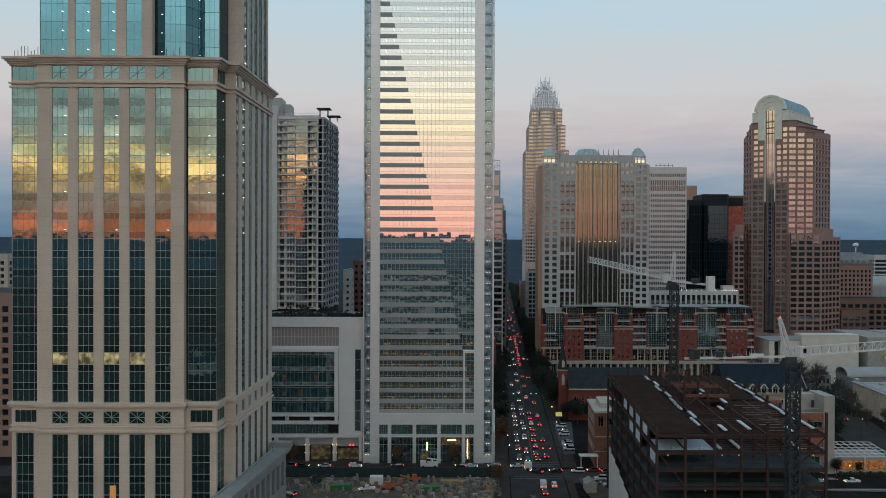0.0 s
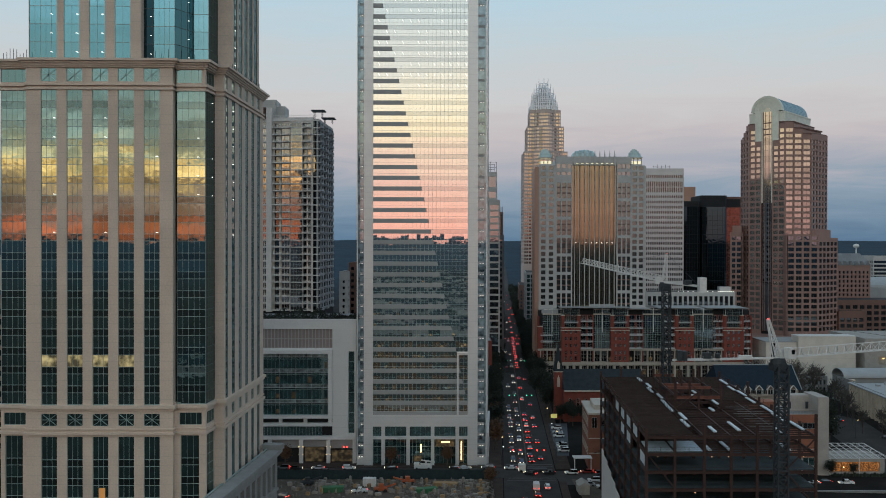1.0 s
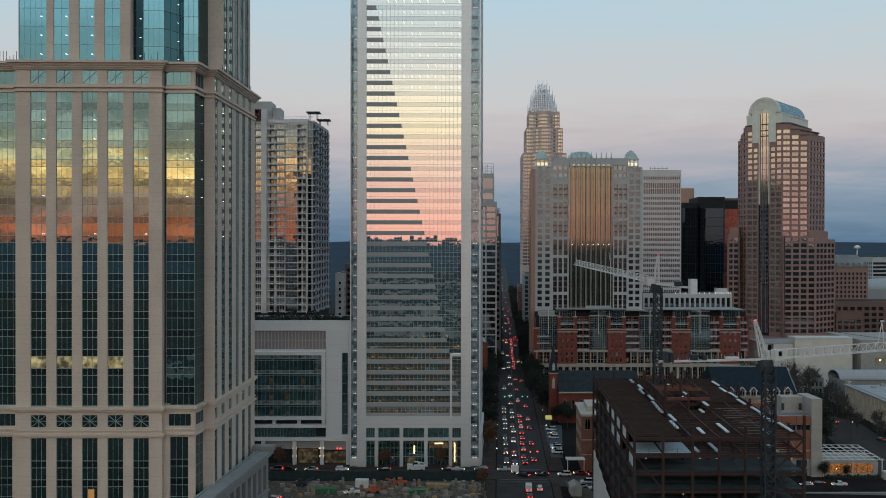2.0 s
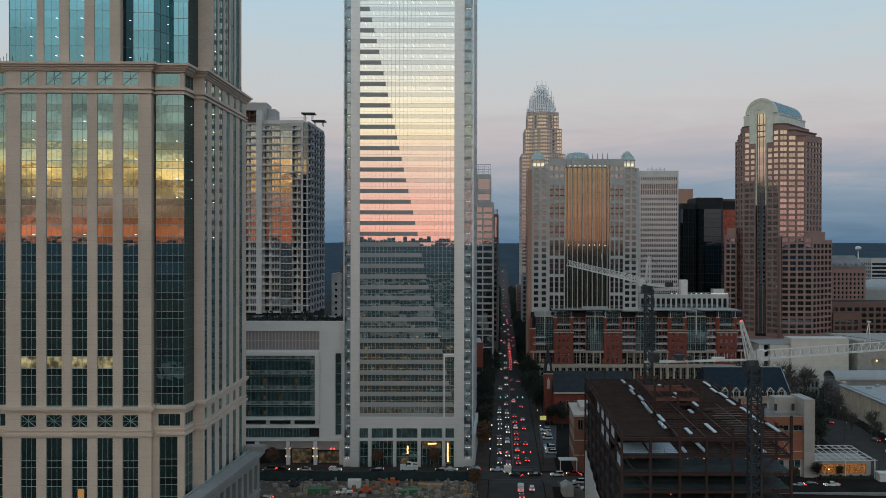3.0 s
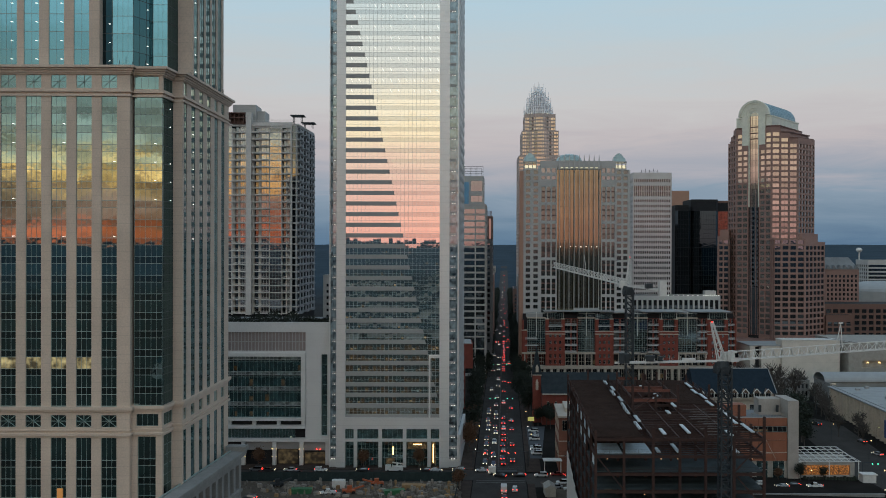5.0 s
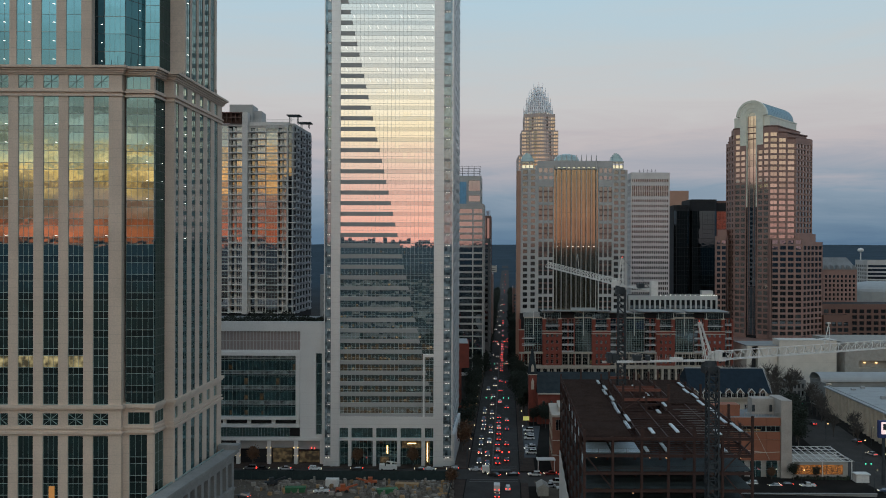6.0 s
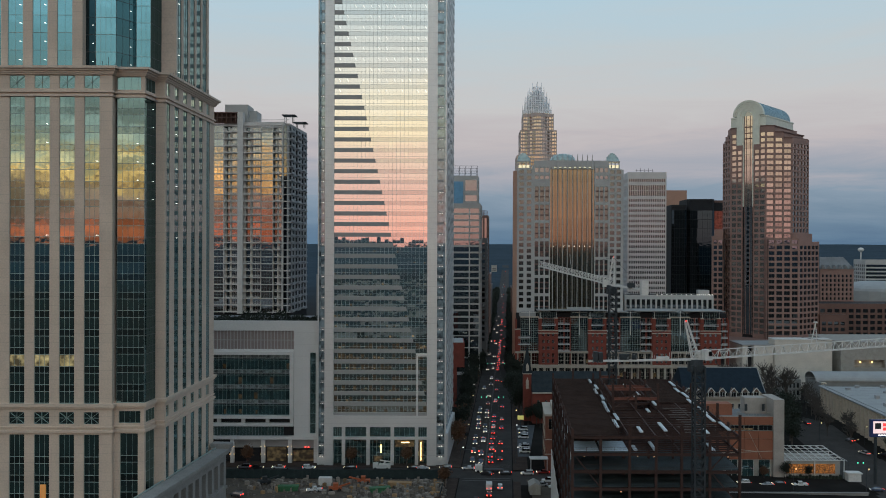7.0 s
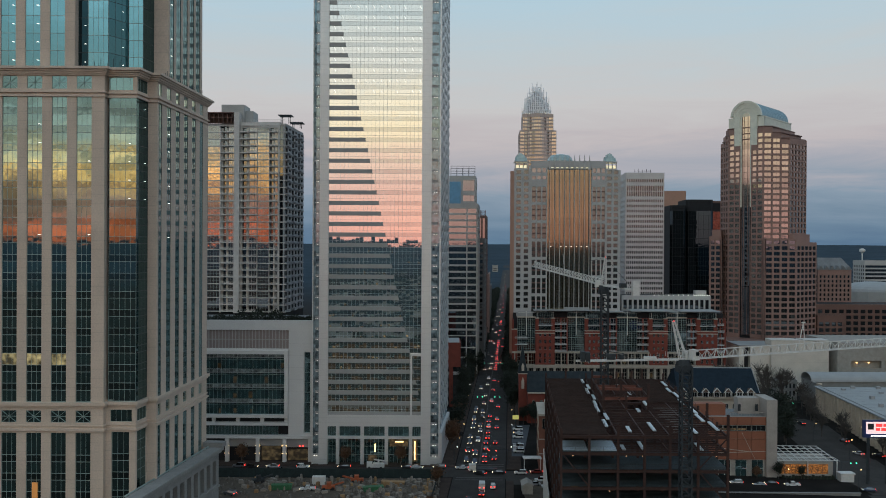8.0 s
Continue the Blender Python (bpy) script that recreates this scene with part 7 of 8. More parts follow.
# ---- low buildings on the right ----
def church():
    r = thing("brick_church", 84, 411, 0, "red brick church with a dark slate roof and spire", "church")
    b, s, roof, w = Build(), Build(), Build(), Build()
    b.box(65.3, 104, 401, 421, 0, 14.6)
    roof.prism([(65.2, 400), (104.5, 400), (104.5, 422), (65.2, 422)], 14.6, 23.4, 0, [(65.4, 410.6), (104, 410.6), (104, 411.4), (65.4, 411.4)])
    w.box(65.2, 104.6, 399.8, 400.2, 14.3, 14.9)
    # tower and spire
    tx, ty = 63.4, 408
    b.box(tx - 1.9, tx + 1.9, ty - 1.9, ty + 1.9, 0, 22.6)
    s.prism([(tx - 2.2, ty - 2.2), (tx + 2.2, ty - 2.2), (tx + 2.2, ty + 2.2), (tx - 2.2, ty + 2.2)], 23.0, 36.5, 0, [(tx - .1, ty - .1), (tx + .1, ty - .1), (tx + .1, ty + .1), (tx - .1, ty + .1)])
    for z0, z1, z2, dy in ((15.6, 19.4, 21.0, 2.05), (24.2, 26.6, 27.8, 2.3)):
        q = [(tx - .65, ty - dy), (tx + .65, ty - dy), (tx + .65, ty - 1.4), (tx - .65, ty - 1.4)]
        w.prism(q, z0, z1)
        w.prism(q, z1, z2, 0, [(tx - .05, ty - dy), (tx + .05, ty - dy), (tx + .05, ty - 1.4), (tx - .05, ty - 1.4)])
    w.box(tx - 2.2, tx + 2.2, ty - 2.2, ty + 2.2, 22.6, 23.0)
    F = Face((65.3, 401), (104, 401))
    panes(r, F, cells(spread(1, 38, 10, .3), [(5, 11)]), -.03, [M_GLASS_N, M_CREAM], nx=2, nz=3)
    part("brickwork", b, M_BRICK, r)
    part("roof", roof, M_SLATE2, r, "steep dark slate roof")
    part("spire", s, M_SLATE2, r, "pointed slate spire")
    part("trim", w, M_CREAM, r, "pale stone trim and arched louvre")
    return r


def corner_block():
    r = thing("brick_corner_block", 66, 326, 0, "orange brick corner block with pale upper trim", "building")
    b, w = Build(), Build()
    b.box(61.4, 72, 316, 340, 0, 20.4, sh=S)
    w.box(61.0, 72.4, 315.6, 340.4, 20.4, 21.2, sh=S)
    w.box(64.5, 70, 322, 336, 21.2, 23.0, sh=S)
    F = Face((61.4, 316), (72, 316))
    panes(r, F, cells(spread(.6, 10, 3, .6), [(15.5, 19.4)]), -.04, [M_GLASS_N, M_CREAM], nx=2)
    for z in (6, 11.5):
        w.wall_box(F, 0, F.len, -.15, 0, z, z + .3)
    L = Face((63.2, 340), (61.4, 316))
    panes(r, L, cells(spread(1, 23, 6, .4), [(5, 8), (11, 14), (15.5, 19)]), -.04, [M_GLASS_N, M_CREAM], nx=2)
    part("brickwork", b, M_BRICK2, r)
    part("trim", w, M_CREAM, r, "pale stone trim")
    c = Build()
    c.box(55.2, 62, 311.5, 315.5, 5.2, 5.5)
    for x in (55.6, 61.6):
        c.cyl(x, 312, 0, 5.2, .15, n=6)
    part("canopy", c, M_WHITEP, r, "small white canopy on posts")
    return r


M_DORM = mat("brown_dormer_board", (.15, .10, .075), .85, var=.2, scale=.5)


def gabled_hall():
    r = thing("blue_roofed_hall", 148, 380, 0, "hall with a steep blue slate roof and white gabled dormers", "building")
    roof, w = Build(), Build()
    roof.prism([(127.6, 368), (163.4, 368), (164.6, 394), (128.8, 394)], 20.6, 29.7, 0, [(129.0, 380), (164.0, 380), (164.1, 381.4), (129.1, 381.4)])
    w.box(128.4, 162.8, 370, 393, 0, 20.6)
    for i in range(7):
        x = 129.9 + 4.92 * i
        d = Build()
        d.prism([(x - 1.3, 367.6), (x + 1.3, 367.6), (x + 1.3, 371.5), (x - 1.3, 371.5)], 18.8, 21.2)
        d.add([(x - 1.3, 367.6, 21.2), (x + 1.3, 367.6, 21.2), (x, 367.6, 22.5), (x - 1.3, 371.5, 21.2), (x + 1.3, 371.5, 21.2), (x, 371.5, 22.5)],
              [(0, 1, 2), (5, 4, 3), (0, 2, 5, 3), (1, 4, 5, 2), (0, 3, 4, 1)])
        dm = part("dormer", d, M_DORM, r, "brown gabled dormer")
        v = Build()
        for k in (-1, 1):
            v.bar((x + 1.75 * k, 367.3, 20.75), (x, 367.3, 22.75), .26, h=.3)
            v.box(x + 1.28 * k - .1, x + 1.28 * k + .1, 367.3, 367.58, 18.8, 21.2)
        part("gable_trim", v, M_WHITEP, dm, "white gable boards")
        panes(r, Face((x - 1.1, 367.56), (x + 1.1, 367.56)), [(.1, 2.1, 18.9, 20.9)], -.04, [M_GLASS_N, M_WHITEP], nx=2)
    w.box(128.2, 163.0, 368.2, 370, 17.9, 18.7)
    panes(r, Face((128.4, 370), (162.8, 370)), cells(spread(1, 34, 9, .5), [(4, 8), (11, 15.5)]), -.04, [M_GLASS_N, M_WHITEP], nx=2)
    panes(r, Face((129.9, 368.9), (159.4, 368.9)), cells([(4.92 * k + 1.5, 4.92 * k + 3.4) for k in range(6)], [(18.75, 20.5)]), -.04, [M_GLASS_N, M_WHITEP], nx=2)
    e = Build()
    e.box(129.0, 164.2, 380.2, 381.0, 29.7, 30.0)
    e.bar((163.5, 367.9, 20.7), (164.1, 380.4, 29.9), .25)
    part("ridge", e, M_ROOFW, r)
    part("roof", roof, M_SLATE, r, "steep blue slate roof")
    part("wall", w, M_CREAM, r)
    return r


M_GREYW = mat("weathered_grey_stucco", (.41, .365, .32), .8, var=.14, scale=.3)


def terracotta_block():
    r = thing("terracotta_theatre", 132, 335, -3, "terracotta panelled theatre with a white stair tower", "building")
    F = Face((104, 317), (147.2, 317))
    w, t, g = Build(), Build(), Build()
    core = Build()
    core.box(104.5, 150.5, 319, 333.6, -3, 19)
    # panels as pieces, with joints
    for i in range(8):
        for z0, z1 in ((4.2, 11.8), (12.0, 14.8), (17.2, 20.2)):
            p = Build()
            a = F.len * i / 8
            p.wall_box(F, a + .06, a + F.len / 8 - .06, 0, .6, z0, z1)
            part("panel", p, M_TERRA, r)
    panes(r, F, cells(spread(0, F.len, 8, .94), [(15.0, 17.0)]), .3, [M_GLASS_N, M_MULL], nx=3)
    lit = Build()
    lit.wall_box(F, 24, 36, .25, .28, 15.3, 15.9)
    part("lit_pane", lit, E_ROOM2, r, "dim warm light in the strip window")
    panes(r, F, cells(spread(0, F.len, 7, .7), [(-2.6, 4.0)]), .5, [M_GLASS_P, M_WHITEP], nx=2, nz=2)
    w.wall_box(F, 0, F.len, .6, 2, -3, 20.2)
    b2 = Build()
    b2.bar((113, 316.85, 10.4), (141, 316.85, 7.2), .2)
    b2.bar((113, 316.85, 6.0), (147, 316.85, 7.4), .2)
    b2.bar((138, 316.85, 14.5), (143, 316.85, 4.5), .12)
    part("joint_strip", b2, M_CREAM, r, "pale slanting joint strips")
    s = Build()
    s.box(147.2, 151.2, 316.4, 329, -3, 26.8)
    s.box(139, 147.2, 324, 329, 20, 26.2)
    for i in range(12):
        s.box(134.4 + i * 1.05, 134.5 + i * 1.05, 319.2, 319.3, 20.2, 21.6)
    s.box(134.2, 147.2, 319.1, 319.35, 21.5, 21.7)
    part("stair_tower", s, M_GREYW, r, "white stair tower")
    k = Build()
    k.box(106, 133, 320.5, 326, 20, 24.4)
    part("roof_box", k, M_TERRA, r)
    for x in (138.2, 144.8):
        v = Build()
        v.box(x, x + 1, 321.7, 322, 21.6, 24.2)
        part("roof_door", v, M_CRANE_D, r)
    rf = Build()
    rf.box(104, 147, 318, 334, 19.6, 20.1)
    part("roof", rf, M_ROOF, r)
    part("wall", w, M_CONC, r)
    part("core", core, M_DARK, r)
    return r


def cafe():
    r = thing("corner_cafe", 162, 326, -3, "low corner cafe with orange lit windows under a white steel trellis", "cafe")
    w, tr = Build(), Build()
    F = Face((151.6, 318), (173, 318))
    grid_wall(w, F, 0, F.len, -3, 3.4, [(1.2, 19.6)], [(-1.4, 2.3)], .6)
    w.box(151.6, 173, 318.6, 332, -3, 3.2)
    panes(r, F, cells(spread(1.2, 19.6, 9, .98), [(-1.4, 2.3)]), .3, [E_CAFE, M_BROWN2], nx=1, label="orange lit cafe window")
    part("wall", w, M_CONC, r)
    for i in range(9):
        x = 151.6 + 2.75 * i
        tr.bar((x, 316.6, 3.9), (x + 1.0, 336, 5.3 - .06 * i), .2)
        tr.bar((x + 1.2, 316.6, 3.9), (x + .4, 336, 5.3 - .06 * i), .1)
    for k in range(6):
        y = 317 + 3.7 * k
        tr.bar((151.4, y, 3.95 + .26 * k), (174.4, y, 3.95 + .24 * k), .18)
    for x, y in ((152, 317), (163, 317), (174.0, 317), (174.0, 330), (152, 334)):
        tr.cyl(x, y, -3, 4.2, .18, n=8)
    part("trellis", tr, M_WHITEP, r, "white steel roof trellis on posts")
    k = Build()
    k.box(173.6, 178.4, 312.6, 315.6, -3, .0)
    k.box(173.2, 178.8, 312.2, 316.0, .0, .35)
    part("kiosk", k, M_WHITEP, r, "small white kiosk")
    hd = Build()
    for i in range(16):
        x = 153.5 + 1.25 * i
        hd.cyl(x, 316.2, -3, -3 + 1.3 + .4 * (i % 3 == 0), .8, .5, 7)
    part("hedge", hd, M_LEAF_G, r, "dark clipped hedge")
    return r


def fluted_hall():
    r = thing("fluted_convention_hall", 235, 395, -1, "long tan fluted concrete hall with flat and barrel roofs", "building")
    a, c = Vector((209.0, 326)), Vector((217.4, 435))
    F = Face(c, a)
    b = Build()
    n = 26
    fold = []
    for i in range(n):
        p0, p1 = F.len * i / n, F.len * (i + 1) / n
        m = (p0 + p1) / 2
        fold += [F.at(p0, 1.3), F.at(m - .5, -1.0), F.at(m + .5, -1.0)]
    b.prism(fold + [F.at(F.len, 1.3), F.at(F.len, 2), F.at(0, 2)], -3.2, 12.4)
    part("fluted_wall", b, M_TAN, r, "folded tan concrete wall")
    k = Build()
    k.prism([F.at(0, 1.5), F.at(F.len, 1.5), (300, 326), (310, 435)], -3.2, 12.0)
    part("body", k, M_CONC, r)
    f = Build()
    f.wall_box(F, -.5, F.len + .5, -1.3, 1.6, 12.4, 13.0)
    f.wall_box(F, -.5, F.len + .5, .8, 1.6, 13.0, 13.3)
    f.prism([F.at(0, 1.6), F.at(F.len, 1.6), (300, 326), (310, 435)], 12.0, 12.5)
    part("roof", f, M_ROOFW, r, "pale flat roof with a raised edge")
    v = Build()
    for i in range(14):
        an, ad = math.pi * i / 14, math.pi * (i + 1) / 14
        q = []
        for x in (219.6, 330):
            for an_ in (an, ad):
                for rr in (1.0, .95):
                    q.append((x, 453 - 7 * math.cos(an_) * rr, 13.4 + 4.2 * math.sin(an_) * rr))
        v.add(q, [(0, 2, 6, 4), (1, 5, 7, 3), (0, 1, 3, 2), (4, 6, 7, 5), (0, 4, 5, 1), (2, 3, 7, 6)])
    part("barrel_roof", v, M_ROOFW, r, "pale barrel roof")
    # end wall takes a darker grey: its shade is put into the colour
    w = Build()
    w.box(221.0, 330, 447.0, 459, 8, 13.4)
    w.box(219.9, 221.0, 436.2, 459.6, -1, 13.4)
    part("upper_wall", w, M_WING, r, "end wall under the barrel roof, greyed for its shade")
    pl = Build()
    pl.box(219.4, 221.4, 437.2, 439.6, -1, 13.9)
    part("corner_pier", pl, M_TAN, r)
    u = Build()
    for i, (x, y) in enumerate(((226, 425), (233, 430), (228, 400), (240, 415), (246, 430), (222, 380), (236, 372))):
        u.box(x, x + 2.0, y, y + 1.6, 12.5, 13.4 + (i % 3) * .3)
    part("roof_vent", u, M_GREY, r, kind="stuff")
    sm = Build()
    for i in range(14):
        p, q = F.at(4 + 7.4 * i, 1.8), F.at(4 + 7.4 * i, 80)
        sm.bar((*p, 12.52), (*q, 12.52), .3, h=.06)
    part("roof_seam", sm, M_GREY, r, "grey seams across the flat roof", kind="stuff")
    return r


M_TAN = mat("tan_concrete", (.58, .475, .36), .8, var=.18, scale=.3, fine=2)


def led_sign():
    r = thing("led_billboard", 184.5, 310, -3, "bright LED billboard in a blue housing on two posts", "sign")
    b, s, p = Build(), Build(), Build()
    b.box(178.8, 190.4, 309.6, 310.8, 14.4, 20.8)
    part("housing", b, mat("blue_housing", (.03, .05, .16), .4), r, "dark blue housing")
    for x in (181, 188):
        p.box(x - .4, x + .4, 310.2, 311.0, -3, 14.4)
    part("post", p, M_CRANE_D, r)
    s.box(179.7, 189.8, 309.5, 309.58, 15.8, 20.2)
    sc = part("screen", s, glow("pink_white_screen", (1.0, .74, .74), .8), r, "glowing pinkish white screen")
    g = Build()
    for x0, x1, z0, z1 in ((183.2, 185.6, 18.4, 19.6), (186.0, 188.8, 18.4, 19.6), (183.2, 184.8, 16.9, 18.0), (185.2, 188.8, 16.9, 18.0)):
        g.box(x0, x1, 309.4, 309.48, z0, z1)
    part("red_bar", g, glow("red_screen_bar", (1.0, .06, .06), 1.0), sc, "red bars of lettering")
    k = Build()
    k.prism([(180.3, 309.4), (182.5, 309.4), (182.5, 309.48), (180.3, 309.48)], 17.4, 19.6)
    part("dark_badge", k, M_CRANE_D, sc, "dark badge shape")
    k = Build()
    k.box(181.5, 188.5, 309.5, 309.58, 14.9, 15.3)
    part("caption_bar", k, E_WHITE, sc, "white caption bar")
    r.location.x += 1.5
    return r


steel_frame()
church()
corner_block()
gabled_hall()
terracotta_block()
cafe()
fluted_hall()
led_sign()
M_HALL = mat("off_white_hall_panel", (.66, .60, .52), .75, var=.12, scale=.15, joint=4.0)
# white windowless halls in the middle distance
r = thing("white_hall", 211, 526, 0, "plain white windowless exhibition hall with a dark slot", "building")
b = Build()
b.box(201.5, 204.6, 505, 528, 0, 25.4)
b.box(208.2, 219.8, 505, 528, 0, 25.4)
b.box(204.6, 208.2, 508, 528, 0, 25.2)
part("wall", b, M_HALL, r)
# black sheet over the recessed wall, painting the shade of the gap
b = Build()
b.box(204.8, 208.0, 507.9, 507.99, 2, 24.6)
part("slot_back", b, M_DARK, r, "near-black sheet for the shade in the recess")
b = Build()
b.box(201.2, 219.8, 504.8, 528.2, 25.4, 25.9)
part("roof_edge", b, M_ROOFW, r)
b = Build()
r = thing("tall_white_hall", 238, 512, 0, "taller white windowless hall with a roof edge", "building")
b.box(220.0, 254.2, 503, 513, 0, 29.0)
part("wall", b, M_HALL, r)
b = Build()
b.box(219.9, 254.4, 502.8, 513.2, 29.0, 29.4)
part("roof_edge", b, M_WHITEP, r)
b = Build()
b.box(222, 252, 513.4, 535, 0, 25.2)
part("rear_wing", b, M_ROOFW, r, "lower rear wing with a pale metal roof")
r = thing("grey_service_hall", 282, 520, 0, "grey concrete service hall with open bays", "building")
b = Build()
F = Face((258, 500), (318, 500))
grid_wall(b, F, 0, F.len, 0, 28.2, [(8, 26), (28, 52)], [(13, 17.5)], 3)
b.box(258, 318, 503, 545, 0, 28.2)
b.box(290, 330, 495, 500, 22, 34)
part("wall", b, M_CONC, r)
b = Build()
for x in (270, 277, 291, 300):
    b.box(x, x + .8, 502, 502.4, 15.8, 16.4)
part("bay_lamp", b, E_WARM, r, "warm lamps in the open bays")
windows_block("grey_service_block", "low grey service block beside the barrel-roofed hall", ((208.6, 466), (220.2, 466)), 9, 0, 11.2, spread(.6, 11, 5, .55), [(2.5, 5.2), (6.6, 9.2)], M_WING, M_GLASS_N, .3)
# far things to the east: banded block, white dome, water tower
windows_block("white_banded_block", "white hotel block with long window bands", ((460, 880), (540, 880)), 30, 20, 71.5, [(.6, 79)], [(24 + 4 * k, 26.4 + 4 * k) for k in range(11)], M_WHITE2, M_GLASS_N, .4, nx=24)
b = Build()
pr, z = None, 20
for k in range(6):
    a = math.pi / 2 * k / 6
    ring = [(430 + 30 * math.cos(a) * math.cos(2 * math.pi * i / 20), 800 + 30 * math.cos(a) * math.sin(2 * math.pi * i / 20)) for i in range(20)]
    zz = 44 + 9 * math.sin(a)
    if pr:
        b.prism(pr, z, zz, 0, ring)
    else:
        b.prism(ring, 0, 44)
    pr, z = ring, zz
solid("white_dome_hall", b, M_ROOFW, "white low-domed hall in the distance", "building")
r = thing("water_tower", 1150, 2300, height(1150, 2300), "white water tower far off", "water tower")
hz = height(1150, 2300)
b = Build()
b.cyl(1150, 2300, hz, 73, 1.6, n=10)
pr, z = None, 0
for k in range(9):
    a = -math.pi / 2 + math.pi * k / 8
    ring = [(1150 + max(.3, 8 * math.cos(a)) * math.cos(2 * math.pi * i / 16), 2300 + max(.3, 8 * math.cos(a)) * math.sin(2 * math.pi * i / 16)) for i in range(16)]
    zz = 78 + 6 * math.sin(a)
    if pr:
        b.prism(pr, z, zz, 0, ring)
    pr, z = ring, zz
part("tank", b, M_WHITEP, r)


# ---- cars ----
def car_kind(name, m, label, kind="sedan", lit=True):
    """A car that points along +y, with its parts; a template at the far end of the yard until copied."""
    r = thing(name, 0, 0, 0, label, "car", "evening traffic")
    L, W = (4.6, 1.8) if kind != "van" else (5.6, 2.1)
    if kind == "sedan":
        prof = [(-2.3, .35), (-2.3, .85), (-1.7, .98), (1.0, .95), (2.1, .78), (2.3, .6), (2.3, .35)]
        cab = [(-1.75, .96), (-1.1, 1.42), (.25, 1.42), (1.05, .95)]
    elif kind == "suv":
        prof = [(-2.3, .4), (-2.3, 1.05), (1.0, 1.08), (2.15, .98), (2.3, .75), (2.3, .4)]
        cab = [(-2.25, 1.05), (-2.0, 1.75), (.3, 1.75), (1.1, 1.07)]
    elif kind == "pickup":
        prof = [(-2.7, .45), (-2.7, 1.1), (-.9, 1.1), (-.9, 1.05), (1.3, 1.08), (2.4, 1.0), (2.6, .8), (2.6, .45)]
        cab = [(-.9, 1.08), (-.8, 1.8), (.6, 1.8), (1.3, 1.07)]
    else:
        prof = [(-2.8, .4), (-2.8, 2.4), (1.2, 2.4), (2.0, 1.4), (2.8, 1.15), (2.8, .4)]
        cab = [(1.15, 1.5), (1.2, 2.2), (1.35, 2.2), (1.98, 1.45)]

    def extrude(pts, w0, w1):
        b = Build()
        n = len(pts)
        zs = [z for _, z in pts]
        vs = []
        for s in (-1, 1):
            for y, z in pts:
                k = (z - min(zs)) / (max(zs) - min(zs))
                vs.append((s * (w0 + (w1 - w0) * k) / 2, y, z))
        fs = [(i, (i + 1) % n, n + (i + 1) % n, n + i) for i in range(n)]
        return b.add(vs, fs + [tuple(range(n))[::-1], tuple(range(n, 2 * n))])

    body = extrude(prof, W, W * .96)
    part("body", body, m, r)
    if kind != "van":
        part("cabin", extrude(cab, W * .94, W * .74), M_CARGLASS, r, "dark car windows")
        top = max(z for _, z in cab)
        ys = [y for y, z in cab if z == top]
        b = Build()
        b.box(-W * .37, W * .37, min(ys), max(ys), top - .01, top + .04)
        part("roof", b, m, r)
    else:
        b = Build()
        b.prism([(-W * .45, 1.35), (W * .45, 1.35), (W * .45, 2.05), (-W * .45, 2.05)], 1.45, 2.2, 0, [(-W * .42, 1.3), (W * .42, 1.3), (W * .42, 1.4), (-W * .42, 1.4)])
        part("windscreen", b, M_CARGLASS, r)
    for sx_ in (-1, 1):
        for wy in (-L * .31, L * .31):
            b = Build()
            n = 10
            vs = [(sx_ * W / 2 + dx, wy + .33 * math.cos(2 * math.pi * i / n), .33 + .33 * math.sin(2 * math.pi * i / n)) for dx in (-.1, .1) for i in range(n)]
            b.add(vs, [(i, (i + 1) % n, n + (i + 1) % n, n + i) for i in range(n)] + [tuple(range(n))[::-1], tuple(range(n, 2 * n))])
            part("wheel", b, M_TYRE, r)
    yb, yf = min(y for y, _ in prof), max(y for y, _ in prof)
    for sx_ in (-1, 1):
        b = Build()
        b.box(sx_ * W * .36 - .17, sx_ * W * .36 + .17, yf - .02, yf + .06, .60, .80)
        part("headlight", b, E_HEAD if lit else M_CARGLASS, r, "lit headlight" if lit else "")
        b = Build()
        zt = .8 if kind == "sedan" else 1.0
        b.box(sx_ * W * .36 - .22, sx_ * W * .36 + .22, yb - .06, yb + .02, zt - .1, zt + .1)
        part("tail_light", b, E_TAIL if lit else M_LENS, r, "lit red tail light" if lit else "")
    return r


def paint(name, c):
    return mat(name, c, .45, .0, var=.04, bump=0, gloss=.3)


M_LENS = mat("red_lens", (.12, .01, .01), .3, var=.05, bump=0)
CARS = [car_kind("sedan_car", paint("black_car_paint", (.02, .02, .023)), "black sedan with its lights on"),
        car_kind("sedan_car", paint("silver_car_paint", (.40, .41, .42)), "silver sedan with its lights on"),
        car_kind("suv_car", paint("white_car_paint", (.68, .68, .66)), "white sport utility car with its lights on", "suv"),
        car_kind("suv_car", paint("grey_car_paint", (.10, .105, .11)), "dark grey sport utility car with its lights on", "suv"),
        car_kind("sedan_car", paint("red_car_paint", (.22, .025, .02)), "dark red sedan with its lights on"),
        car_kind("pickup_truck", paint("white_truck_paint", (.66, .66, .64)), "white pickup truck with its lights on", "pickup"),
        car_kind("delivery_van", paint("white_van_paint", (.62, .62, .60)), "white delivery van with its lights on", "van"),
        car_kind("sedan_car", paint("blue_car_paint", (.04, .06, .11)), "dark blue sedan with its lights on"),
        car_kind("suv_car", paint("parked_white_paint", (.68, .68, .66)), "white sport utility car parked with its lights off", "suv", False),
        car_kind("sedan_car", paint("parked_silver_paint", (.38, .39, .40)), "silver sedan parked with its lights off", "sedan", False)]
PLACED = set()
r4 = random.Random(11)


